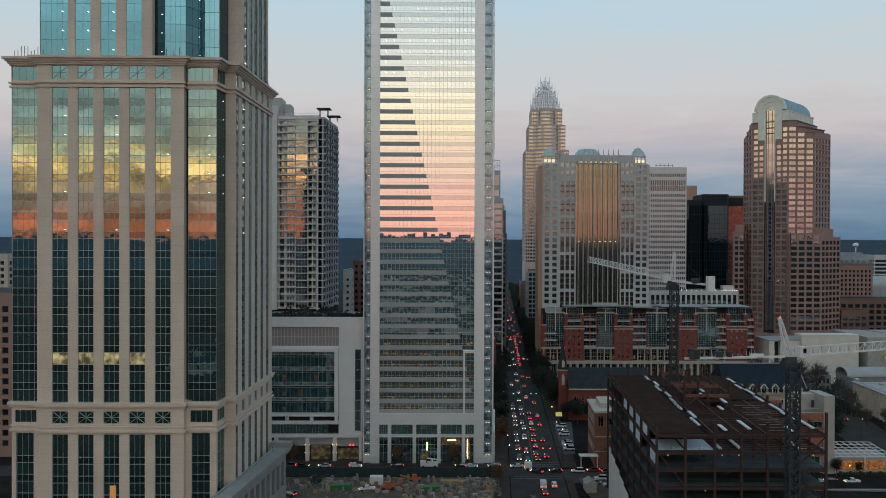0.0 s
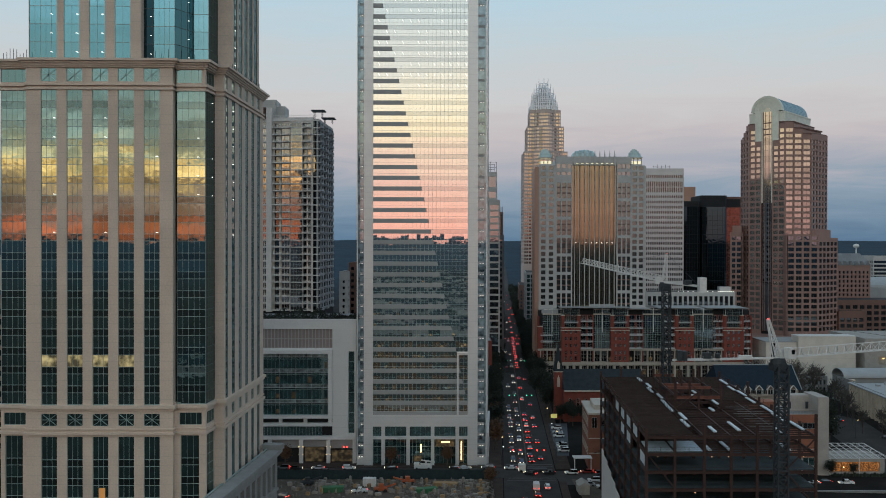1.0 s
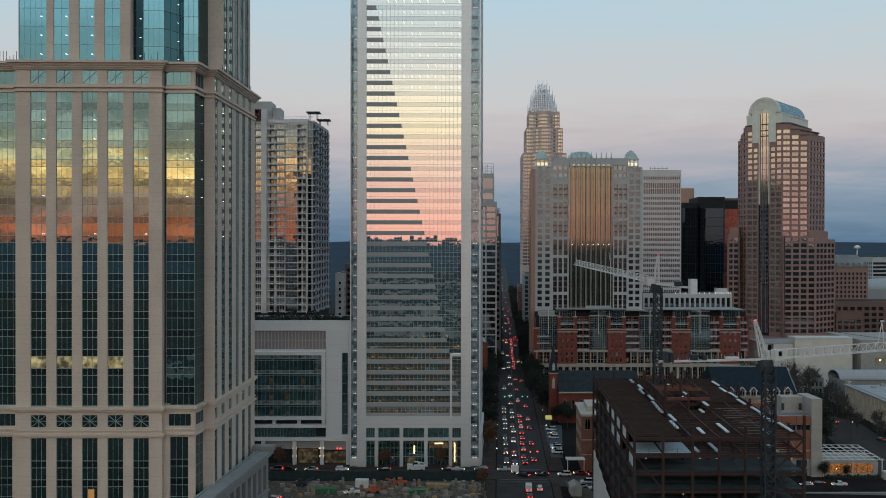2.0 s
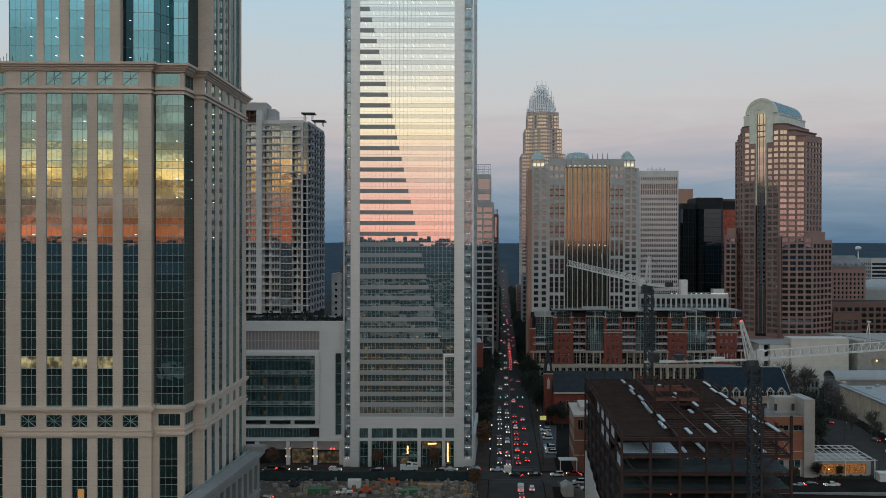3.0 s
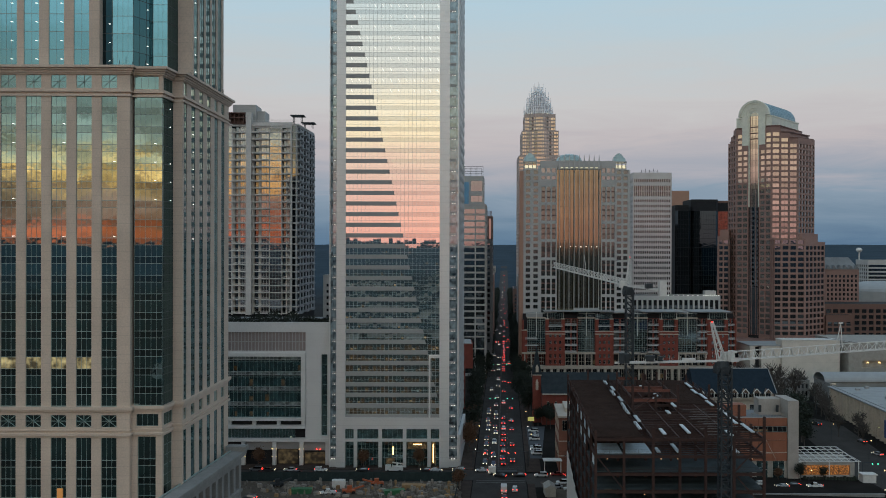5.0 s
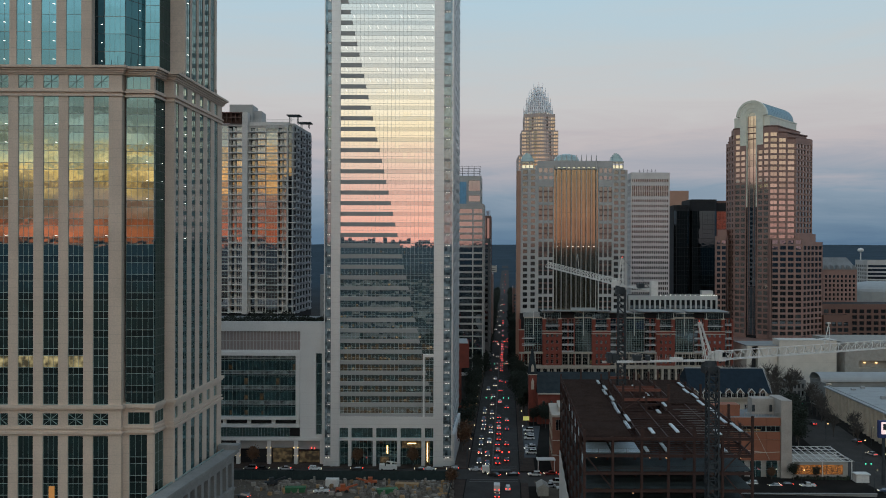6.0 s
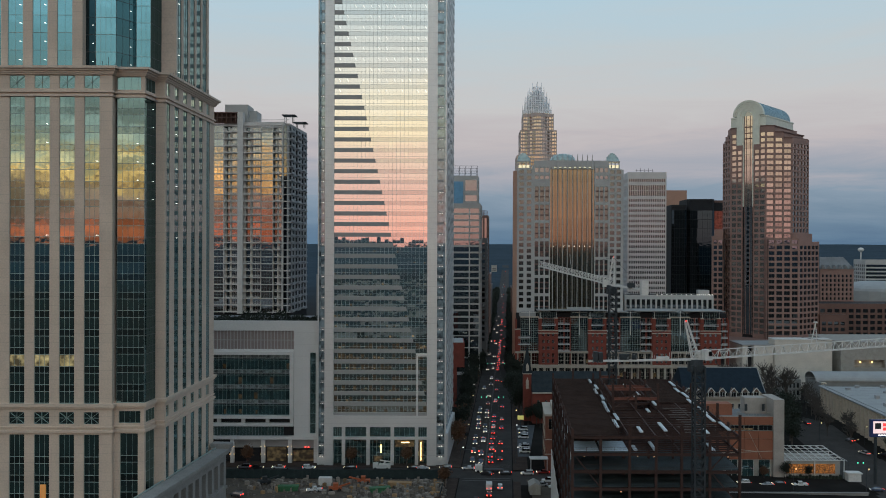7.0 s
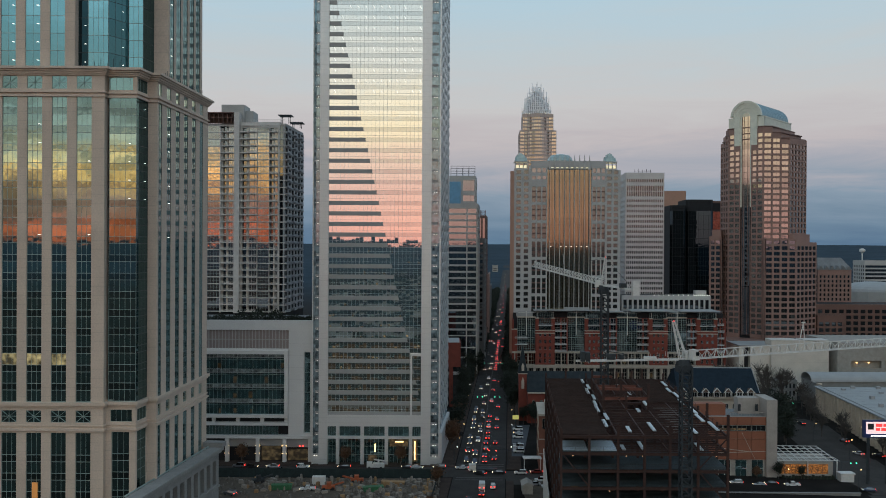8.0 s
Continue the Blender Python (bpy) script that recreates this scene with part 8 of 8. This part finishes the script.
def place(i, x, y, turn, z=.06):
    """Puts a car of kind i there; the first of a kind is the template itself."""
    m = pose(x, y, z, 0, 0, turn)
    if i not in PLACED:
        PLACED.add(i)
        CARS[i].matrix_basis = m
        return CARS[i]
    return copy_thing(CARS[i], m)


SLANT = -math.degrees(math.atan(S))
# the avenue: two lanes towards the camera, two away; queue by the lights, thinner beyond
for lx, away, y0 in ((34.5, 0, 328), (38.0, 0, 326), (41.7, 1, 327), (45.3, 1, 331)):
    y = y0
    while y < (2350 if lx in (38.0, 41.7) else 1150):
        if away and lx < 43:
            gap = r4.uniform(8, 13) if y < 412 else r4.uniform(22, 45) if y < 560 else r4.uniform(9, 15) if y < 735 else r4.uniform(40, 80) if y < 870 else r4.uniform(12, 24) if y < 950 else r4.uniform(60, 120)
        elif away:
            gap = r4.uniform(14, 34) if y < 430 else r4.uniform(60, 130)
        elif lx > 36:
            gap = r4.uniform(10, 24) if y < 420 else r4.uniform(18, 50) if y < 620 else r4.uniform(70, 140) if y < 980 else r4.uniform(50, 110)
        else:
            gap = r4.uniform(9, 22) if y < 430 else r4.uniform(50, 110)
        k = r4.choices(range(8), (7, 1.2, 1.2, 6, 3, .6, .3, 5))[0]
        x = lane(lx + r4.uniform(-.25, .25), y)
        place(k, x, y, SLANT + (0 if away else 180), .06 if y < 1240 else height(x, y) + 1.1)
        y += gap
# south of the crossing
place(6, lane(42.0, 291), 291, SLANT)
place(2, lane(45.8, 291.5), 291.5, SLANT)
place(4, lane(42.2, 283), 283, SLANT)
place(0, lane(38.0, 276), 276, SLANT + 180)
# the cross street
for x, y, k, t in ((-52, 317, 3, 90), (-47, 316.6, 0, -90), (-39, 316.8, 1, 90), (-27.5, 316.4, 2, -90), (-12, 316.8, 0, 90), (12, 316.9, 0, 90), (15.5, 316.5, 1, -90),
                   (24, 316.8, 3, 90), (32.5, 316.4, 1, 90), (46, 310, 0, 90), (54, 309.5, 2, 90), (60, 311.2, 4, 90), (65, 308.4, 3, -90), (72, 310.5, 2, 90),
                   (39, 309, 0, 60), (-60, 311, 7, 90), (-35, 310.6, 3, -90)):
    place(k, x, y, t)
# parked cars in the yard's far corner and the lot
for k, (x, y) in enumerate(((60.5, 300), (64, 299), (67.5, 301), (57.5, 295), (62, 292))):
    place((8, 9, 8, 9, 8)[k], x, y, 90, .05)
for j, y in enumerate((330, 334, 338, 342, 352, 356, 364, 372)):
    if j not in (4,):
        place((8, 9, 8, 9, 9, 8, 9, 8)[j], lane(55.2, y + 12), y + 12, 88, .23)
# cars by the cafe and on the street beside the hall
for x, y, k, t in ((112, 308.6, 0, 90), (118, 308.4, 3, 90), (124, 308.8, 0, 90), (133, 308.2, 2, 90), (141, 306.4, 1, 90), (146, 308.4, 0, 90), (153, 306.6, 5, 90), (178, 300.5, 7, 80),
                   (194, 303, 2, 95), (201, 306, 4, 110), (199, 352, 1, 20), (206, 349, 0, 25), (213, 346, 4, 15), (202, 371, 3, 10), (196, 402, 0, 8)):
    place(k, x, y, t, height(x, y) + .1)
# a box truck crosses the junction
r = thing("box_truck", 39, 313, .06, "white cab truck with a dark flat bed", "truck")
b = Build()
b.box(35.0, 37.6, 311.9, 314.1, .5, 2.9)
part("cab", b, M_WHITEP, r, "white cab")
b = Build()
b.box(37.7, 45.5, 311.8, 314.2, .9, 1.3)
b.box(37.8, 38.1, 311.8, 314.2, 1.3, 2.6)
part("bed", b, M_CRANE_D, r, "dark flat bed")
for x in (36.0, 41.5, 43.6):
    for y in (311.9, 313.9):
        b = Build()
        b.add([(x + .5 * math.cos(2 * math.pi * i / 10), y + dy, .56 + .5 * math.sin(2 * math.pi * i / 10)) for dy in (0, .3) for i in range(10)],
              [(i, (i + 1) % 10, 10 + (i + 1) % 10, 10 + i) for i in range(10)] + [tuple(range(10))[::-1], tuple(range(10, 20))])
        part("wheel", b, M_TYRE, r)
b = Build()
b.box(34.95, 35.05, 312.0, 312.4, .9, 1.15)
b.box(34.95, 35.05, 313.6, 314.0, .9, 1.15)
part("headlight", b, E_HEAD, r)
r = thing("bucket_truck", 0, 316.6, .06, "white utility truck with a folded boom", "truck")
b = Build()
b.box(-3.4, 3.2, 315.6, 317.6, .6, 1.5)
b.box(-3.4, -1.4, 315.6, 317.6, 1.5, 2.5)
b.box(-1.0, 3.2, 315.6, 317.6, 1.5, 2.1)
part("body", b, M_WHITEP, r)
b = Build()
b.bar((-.8, 316.6, 3.5), (4.4, 316.6, 2.7), .4)
b.cyl(1.0, 316.6, 2.1, 3.2, .35, n=8)
part("boom", b, M_WHITEP, r, "folded white boom")
for x in (-2.4, 2.0):
    for y in (315.5, 317.4):
        b = Build()
        b.add([(x + .45 * math.cos(2 * math.pi * i / 10), y + dy, .5 + .45 * math.sin(2 * math.pi * i / 10)) for dy in (0, .28) for i in range(10)],
              [(i, (i + 1) % 10, 10 + (i + 1) % 10, 10 + i) for i in range(10)] + [tuple(range(10))[::-1], tuple(range(10, 20))])
        part("wheel", b, M_TYRE, r)


# ---- trees ----
def tree_kind(name, label, leaf, h, spread_r, clumps, seed):
    r = thing(name, 0, 0, 0, label, "tree", "street trees")
    q = random.Random(seed)
    t = Build()
    t.cyl(0, 0, -.2, h * .35, .22, .15, 7)
    tips = []
    limbs = 9 if clumps else 16
    for i in range(limbs):
        a = 2 * math.pi * i / limbs + q.uniform(-.3, .3)
        z0, z1 = h * q.uniform(.22, .4), h * q.uniform(.5, .98)
        rr = spread_r * q.uniform(.3, .9) * (1.15 - .6 * z1 / h)
        p, e = Vector((0, 0, z0)), Vector((rr * math.cos(a), rr * math.sin(a), z1))
        m = p.lerp(e, .5) + Vector((0, 0, h * .06))
        t.bar(p, m, .12)
        t.bar(m, e, .06)
        tips += [m, e]
        for _ in range(3 if clumps else 15):
            e2 = m.lerp(e, q.random()) + Vector((q.uniform(-1, 1), q.uniform(-1, 1), q.uniform(.2, 1))) * spread_r * .35
            t.bar(m.lerp(e, .4), e2, .04 if clumps else .09)
            tips.append(e2)
    part("trunk", t, M_BARK, r, "trunk and limbs")
    if clumps:
        c = Build()
        for _ in range(clumps):
            o = q.choice(tips) + Vector((q.gauss(0, 1), q.gauss(0, 1), q.gauss(0, .8))) * spread_r * .2
            s = q.uniform(.16, .4)
            u = Vector((q.gauss(0, 1), q.gauss(0, 1), q.gauss(0, 1))).normalized()
            v = u.cross(Vector((q.gauss(0, 1), q.gauss(0, 1), q.gauss(0, 1)))).normalized()
            c.add([tuple(o - u * s), tuple(o + v * s * .6), tuple(o + u * s), tuple(o - v * s * .6)], [(0, 1, 2, 3)])
        part("crown", c, leaf, r, "loose crown of small leaves")
    return r


TREES = [tree_kind("autumn_tree", "small street tree with brown autumn leaves", M_LEAF_B, 7.0, 3.0, 1700, 1),
         tree_kind("evergreen_tree", "dark green leafy street tree", M_LEAF_G, 10, 4.0, 2400, 2),
         tree_kind("bare_tree", "bare grey winter tree beside the street", M_LEAF_B, 11, 5.0, 0, 3)]
TREES_PLACED = set()


def plant(k, x, y, s=1.0):
    m = pose(x, y, height(x, y) + .1, 0, 0, r4.uniform(0, 360)) @ Matrix.Diagonal((s, s, s * r4.uniform(.9, 1.1), 1))
    if k not in TREES_PLACED:
        TREES_PLACED.add(k)
        TREES[k].matrix_basis = m
        return TREES[k]
    c = copy_thing(TREES[k], pose(0, 0, 0))
    c.matrix_basis = m
    return c


for x in (-12, 9, -52, -70):
    plant(0, x, 321.4, 1.0)
plant(0, lane(26.4, 293), 293, .95)
plant(0, lane(26.4, 262), 262, .8)
for y in range(345, 900, 15):
    plant(1 if r4.random() < .7 else 0, lane(27.4, y), y, r4.uniform(1.1, 1.6))
    if y > 392:
        plant(1, lane(53.8, y + 8), y + 8, r4.uniform(1.1, 1.6))
for y in range(905, 1330, 24):
    plant(1, lane(27.0, y), y, r4.uniform(1.5, 2.0))
    plant(1, lane(54.2, y + 10), y + 10, r4.uniform(1.5, 2.0))
for x, y, k, s in ((64, 318.5, 1, .8), (63, 398, 1, .8), (67, 397.5, 1, .9), (73, 397, 1, .8), (68, 392, 1, .9), (176, 372, 1, 1.6), (180, 384, 1, 1.7), (172, 360, 1, 1.3), (199, 395, 2, 1.1), (203, 408, 2, 1.2), (207, 422, 2, 1.2),
                   (196, 380, 2, 1.0), (200, 366, 2, 1.0), (190, 410, 2, 1.2), (186, 424, 2, 1.3), (193, 440, 2, 1.5), (199, 458, 2, 1.8), (190, 462, 2, 1.7), (181, 470, 2, 1.7), (206, 452, 2, 1.6),
                   (212, 440, 2, 1.2), (143, 314.6, 0, .7), (151, 314.2, 1, .6), (160, 315.6, 1, .5), (205, 380, 2, 1.0), (208, 350, 2, .8), (206, 340, 2, .8), (216, 470, 2, 1.6)):
    plant(k, x, y, s)
# the far avenue runs between close dark trees that overhang its edges
q = random.Random(52)
c = Build()
for side, first in ((29.2, 560), (51.6, 470)):
    y = first
    while y < 1500:
        x, h, rr = lane(side + q.uniform(-1.2, 1.2), y), q.uniform(9, 15), q.uniform(4.2, 6.0)
        g = height(x, y)
        c.cyl(x, y, g - .2, g + h * .6, .3, .15, 6)
        for _ in range(330):
            o = Vector((q.gauss(0, 1), q.gauss(0, 1), q.gauss(0, 1))).normalized() * q.random() ** .4
            o = Vector((x + o.x * rr, y + o.y * rr, g + h * .6 + o.z * h * .42))
            u = Vector((q.gauss(0, 1), q.gauss(0, 1), q.gauss(0, 1))).normalized() * q.uniform(.35, .8)
            v = u.cross(Vector((q.gauss(0, 1), q.gauss(0, 1), q.gauss(0, 1)))).normalized() * .45
            c.add([tuple(o - u), tuple(o + v), tuple(o + u), tuple(o - v)], [(0, 1, 2, 3)], 1)
        y += q.uniform(8, 13)
solid("avenue_trees", c, [M_BARK, M_LEAF_G], "close dark trees overhanging the far avenue", "trees", kind="stuff")
# roof garden on the podium: low bushes in one long bed
q = random.Random(5)
c = Build()
for _ in range(5200):
    s = q.uniform(0, 1)
    x = -76 + 50 * s
    tall = 1.0 + (3.4 if -56 < x < -36 else 1.3) * abs(math.sin(x * .42)) + .9 * abs(math.sin(x * 1.7 + 1))
    o = Vector((x + q.gauss(0, .5), 333 + q.uniform(-3.5, 5), 53.5 + q.random() * tall))
    u = Vector((q.gauss(0, 1), q.gauss(0, 1), q.gauss(0, 1))).normalized() * q.uniform(.2, .45)
    v = u.cross(Vector((q.gauss(0, 1), q.gauss(0, 1), q.gauss(0, 1)))).normalized() * .28
    c.add([tuple(o - u), tuple(o + v), tuple(o + u), tuple(o - v)], [(0, 1, 2, 3)])
bed = solid("roof_bushes", c, M_LEAF_G, "dark bushes of a roof garden", "bushes", kind="stuff")


# ---- building yard ----
b = Build()
for i in range(34):
    x = -75 + 2.95 * i
    b.box(x, x + 2.9, 303.6, 303.75, .1, 3.2 + .06 * (i % 3))
    b.cyl(x, 303.9, .1, 3.5, .06, n=5)
solid("yard_fence", b, M_FENCE, "dark green screen fence along the cross street", "fence")
b = Build()
for i in range(16):
    y = 303 - 6 * i
    b.bar((lane(25.9, y), y, 1.2), (lane(25.9, y - 5.8), y - 5.8, 1.2), .1, h=2.2)
solid("yard_side_fence", b, M_FENCE, "dark screen fence along the avenue", "fence")
M_PALLET = mat("pale_crate_stone", (.30, .265, .225), .9, var=.25, scale=.8, rnd=.3)
M_RUBBLE = mat("pale_rubble", (.19, .165, .14), .9, var=.45, scale=.3, fine=1.5)
M_TIMBER = mat("tan_timber", (.35, .22, .11), .8, var=.25, scale=1, rnd=.25)
M_GREENM = mat("green_machine_paint", (.04, .16, .07), .5, var=.15, scale=.6)
M_ORANGE = mat("orange_machine_paint", (.42, .10, .035), .5, var=.15, scale=.6)
r5 = random.Random(21)
pallet = {}
for i in range(150):
    if i < 90:
        x, y = r5.uniform(-8, 23), r5.uniform(274, 299)
    else:
        x, y = r5.uniform(-46, -6), r5.uniform(284, 301)
    w, d, h = r5.choice(((1.0, 1.2, 1.3), (1.3, 1.0, .9), (2.2, 1.1, .7), (.7, .7, 1.8), (1.6, 1.4, 1.1)))
    mt = M_PALLET if r5.random() < .75 else M_TIMBER
    key = (w, d, h, mt.name)
    if key not in pallet:
        b = Build()
        b.box(-w / 2, w / 2, -d / 2, d / 2, .12, h)
        for k in (-1, 0, 1):
            b.box(-w / 2, w / 2, k * d * .4 - .06, k * d * .4 + .06, 0, .12)
        b.box(-w * .4, w * .42, -d * .42, d * .4, h, h + .18)
        pallet[key] = b.mesh("stone_pallet", [mt])
    ob = new("stone_pallet", pallet[key])
    ob.location, ob.rotation_euler = (x, y, .1), (0, 0, r5.uniform(-.5, .5))
    tagged(ob, "pallet of pale wrapped stone" if mt is M_PALLET else "stack of tan timber on a pallet", "pallet", "pallets in the yard")

# loose stone, offcuts and debris between the pallets
q = random.Random(77)
b = Build()
for i in range(950):
    dense = i < 560
    x, y = (q.uniform(-10, 24), q.uniform(270, 301)) if dense else (q.uniform(-58, 24), q.uniform(262, 302))
    s, t = q.uniform(.2, .75) * (1.2 if dense else 1), q.uniform(0, 3.1)
    c, d = math.cos(t) * s, math.sin(t) * s
    k, h = q.uniform(.4, 1.0), q.uniform(.2, 1.0)
    b.prism([(x + c, y + d), (x - d * k, y + c * k), (x - c, y - d), (x + d * k, y - c * k)], .05, .1 + h, 0, [(x + c * .8, y + d * .7), (x - d * k * .7, y + c * k), (x - c * .9, y - d * .8), (x + d * k, y - c * k * .8)])
solid("stone_rubble", b, M_RUBBLE, "pale loose stone and debris lying in the yard", "rubble", kind="stuff")


def skip(x, y, turn, m, label, l=6.4):
    r = thing("waste_container", x, y, .1, label, "container")
    b = Build()
    b.prism([(x - l / 2, y - 1.2), (x + l / 2, y - 1.2), (x + l / 2, y + 1.2), (x - l / 2, y + 1.2)], .3, 1.9, 0, [(x - l / 2 - .4, y - 1.25), (x + l / 2 + .4, y - 1.25), (x + l / 2 + .4, y + 1.25), (x - l / 2 - .4, y + 1.25)])
    for i in range(6):
        a = x - l / 2 + l * (i + .5) / 6
        b.box(a - .08, a + .08, y - 1.36, y - 1.2, .3, 1.9)
    b.box(x - l / 2, x + l / 2, y - 1, y + 1, 0, .3)
    part("tub", b, m, r)
    r.rotation_euler = (0, 0, radians(turn))
    return r


skip(-30, 288, 4, M_GREENM, "green steel waste container")
skip(1.5, 286.5, 14, M_GREENM, "green steel waste container half full")
skip(8.0, 293, -8, M_TIMBER, "tan timber bin full of boards", 7.5)


def loader(x, y, turn, m, label):
    r = thing("site_machine", x, y, .1, label, "machine")
    b = Build()
    b.box(x - 2.2, x + 2.2, y - 1, y + 1, .7, 1.6)
    b.box(x - .6, x + 1.0, y - .8, y + .8, 1.6, 2.8)
    part("body", b, m, r)
    a = Build()
    a.bar((x + 1.5, y, 1.6), (x + 5.2, y, 2.6), .5)
    part("boom", a, m, r, "lifting boom")
    for dx in (-1.5, 1.5):
        for dy in (-1.1, .8):
            w = Build()
            w.add([(x + dx + .6 * math.cos(2 * math.pi * i / 10), y + dy + e, .6 + .6 * math.sin(2 * math.pi * i / 10)) for e in (0, .35) for i in range(10)],
                  [(i, (i + 1) % 10, 10 + (i + 1) % 10, 10 + i) for i in range(10)] + [tuple(range(10))[::-1], tuple(range(10, 20))])
            part("wheel", w, M_TYRE, r)
    r.rotation_euler = (0, 0, radians(turn))
    return r


loader(-14, 288, 8, M_ORANGE, "orange telescopic loader with raised boom")
loader(-5, 297, 185, M_ORANGE, "orange telescopic loader facing the street")
loader(-40, 296, 20, M_CRANE_D, "dark tracked machine in the yard")
place(5, -21, 287, 100, .1)
place(3, -46, 281, 60, .1)
b = Build()
b.box(-20.5, -16, 293.5, 296, .1, 2.9)
solid("site_cabin", b, M_WHITEP, "small white site cabin in the yard", "cabin")
# corner site: white shed, pale slabs by the steel frame
b = Build()
b.box(52.5, 56, 284, 290, .1, 3.0)
b.prism([(52.2, 283.7), (56.3, 283.7), (56.3, 290.3), (52.2, 290.3)], 3.0, 4.2, 0, [(54.1, 283.9), (54.4, 283.9), (54.4, 290.1), (54.1, 290.1)])
solid("site_shed", b, M_CONC, "pale shed at the street corner", "shed")
b = Build()
b.box(53, 75, 274.5, 303, -.2, .09)
solid("corner_yard", b, M_DIRT, "bare dirt corner beside the steel frame", "ground", kind="structure")


# ---- street lamps and signals ----
def street_lamp(x, y, m, h=7.5, label="street lamp with a small warm globe"):
    r = thing("street_lamp", x, y, height(x, y) + .1, label, "street lamp", "street lamps")
    z = height(x, y) + .1
    b = Build()
    b.cyl(x, y, z, z + h, .1, .06, 6)
    b.bar((x, y, z + h - .1), (x + .9, y, z + h), .07)
    part("pole", b, M_CRANE_D, r)
    b = Build()
    b.cyl(x + .9, y, z + h - .2, z + h + .1, .14, .2, 8)
    part("lamp_head", b, m, r, "glowing lamp head")
    return r


for i, y in enumerate(range(322, 900, 24)):
    dy = r4.uniform(-8, 8)
    street_lamp(lane(30.2 - 2.5 * r4.random(), y + dy), y + dy, E_WARM if i % 3 else E_WHITE, r4.uniform(4, 8))
    street_lamp(lane(51.0 + 3 * r4.random(), y + 10 - dy), y + 10 - dy, E_WARM if i % 2 else E_WHITE, r4.uniform(4, 8))
for x, y in ((189, 372), (206, 366), (192, 345), (196, 420), (174, 300), (208, 332), (186, 440), (148, 300)):
    street_lamp(x, y, E_WARM, 8)


def signal(x, y, reach, m):
    r = thing("traffic_signal", x, y, height(x, y) + .1, "traffic signal on a long mast arm", "traffic light", "traffic lights")
    z = height(x, y) + .1
    b = Build()
    b.cyl(x, y, z, z + 6.4, .13, .1, 7)
    b.bar((x, y, z + 6.1), (x + reach, y, z + 6.5), .12)
    part("mast_arm", b, M_CRANE_D, r)
    for k in (.6, .95):
        b = Build()
        b.box(x + reach * k - .18, x + reach * k + .18, y - .15, y + .15, z + 5.5, z + 6.5)
        part("signal_head", b, M_TYRE, r)
        b = Build()
        b.box(x + reach * k - .2, x + reach * k + .2, y - .22, y - .16, z + 5.55, z + 5.95)
        part("signal_lens", b, m, r, "lit signal lens")
    return r


for y, m in ((322, E_TAIL), (438, E_GREEN), (566, E_GREEN), (700, E_TAIL)):
    signal(lane(30.2, y), y, 7.5, m)
    signal(lane(50.8, y), y, -7.5, m)
signal(176, 318, 6, E_GREEN)
signal(206, 425, -8, E_GREEN)
# lit sign by the lot
r = thing("lot_sign", 58.4, 386, .22, "yellow lit sign at the parking lot", "sign")
b = Build()
b.box(57.0, 59.8, 386, 386.4, 4.8, 6.6)
part("sign_face", b, glow("yellow_sign_glow", (1.0, .85, .25), .22), r)
b = Build()
b.box(58.2, 58.6, 386.1, 386.3, .2, 4.8)
part("post", b, M_CRANE_D, r)
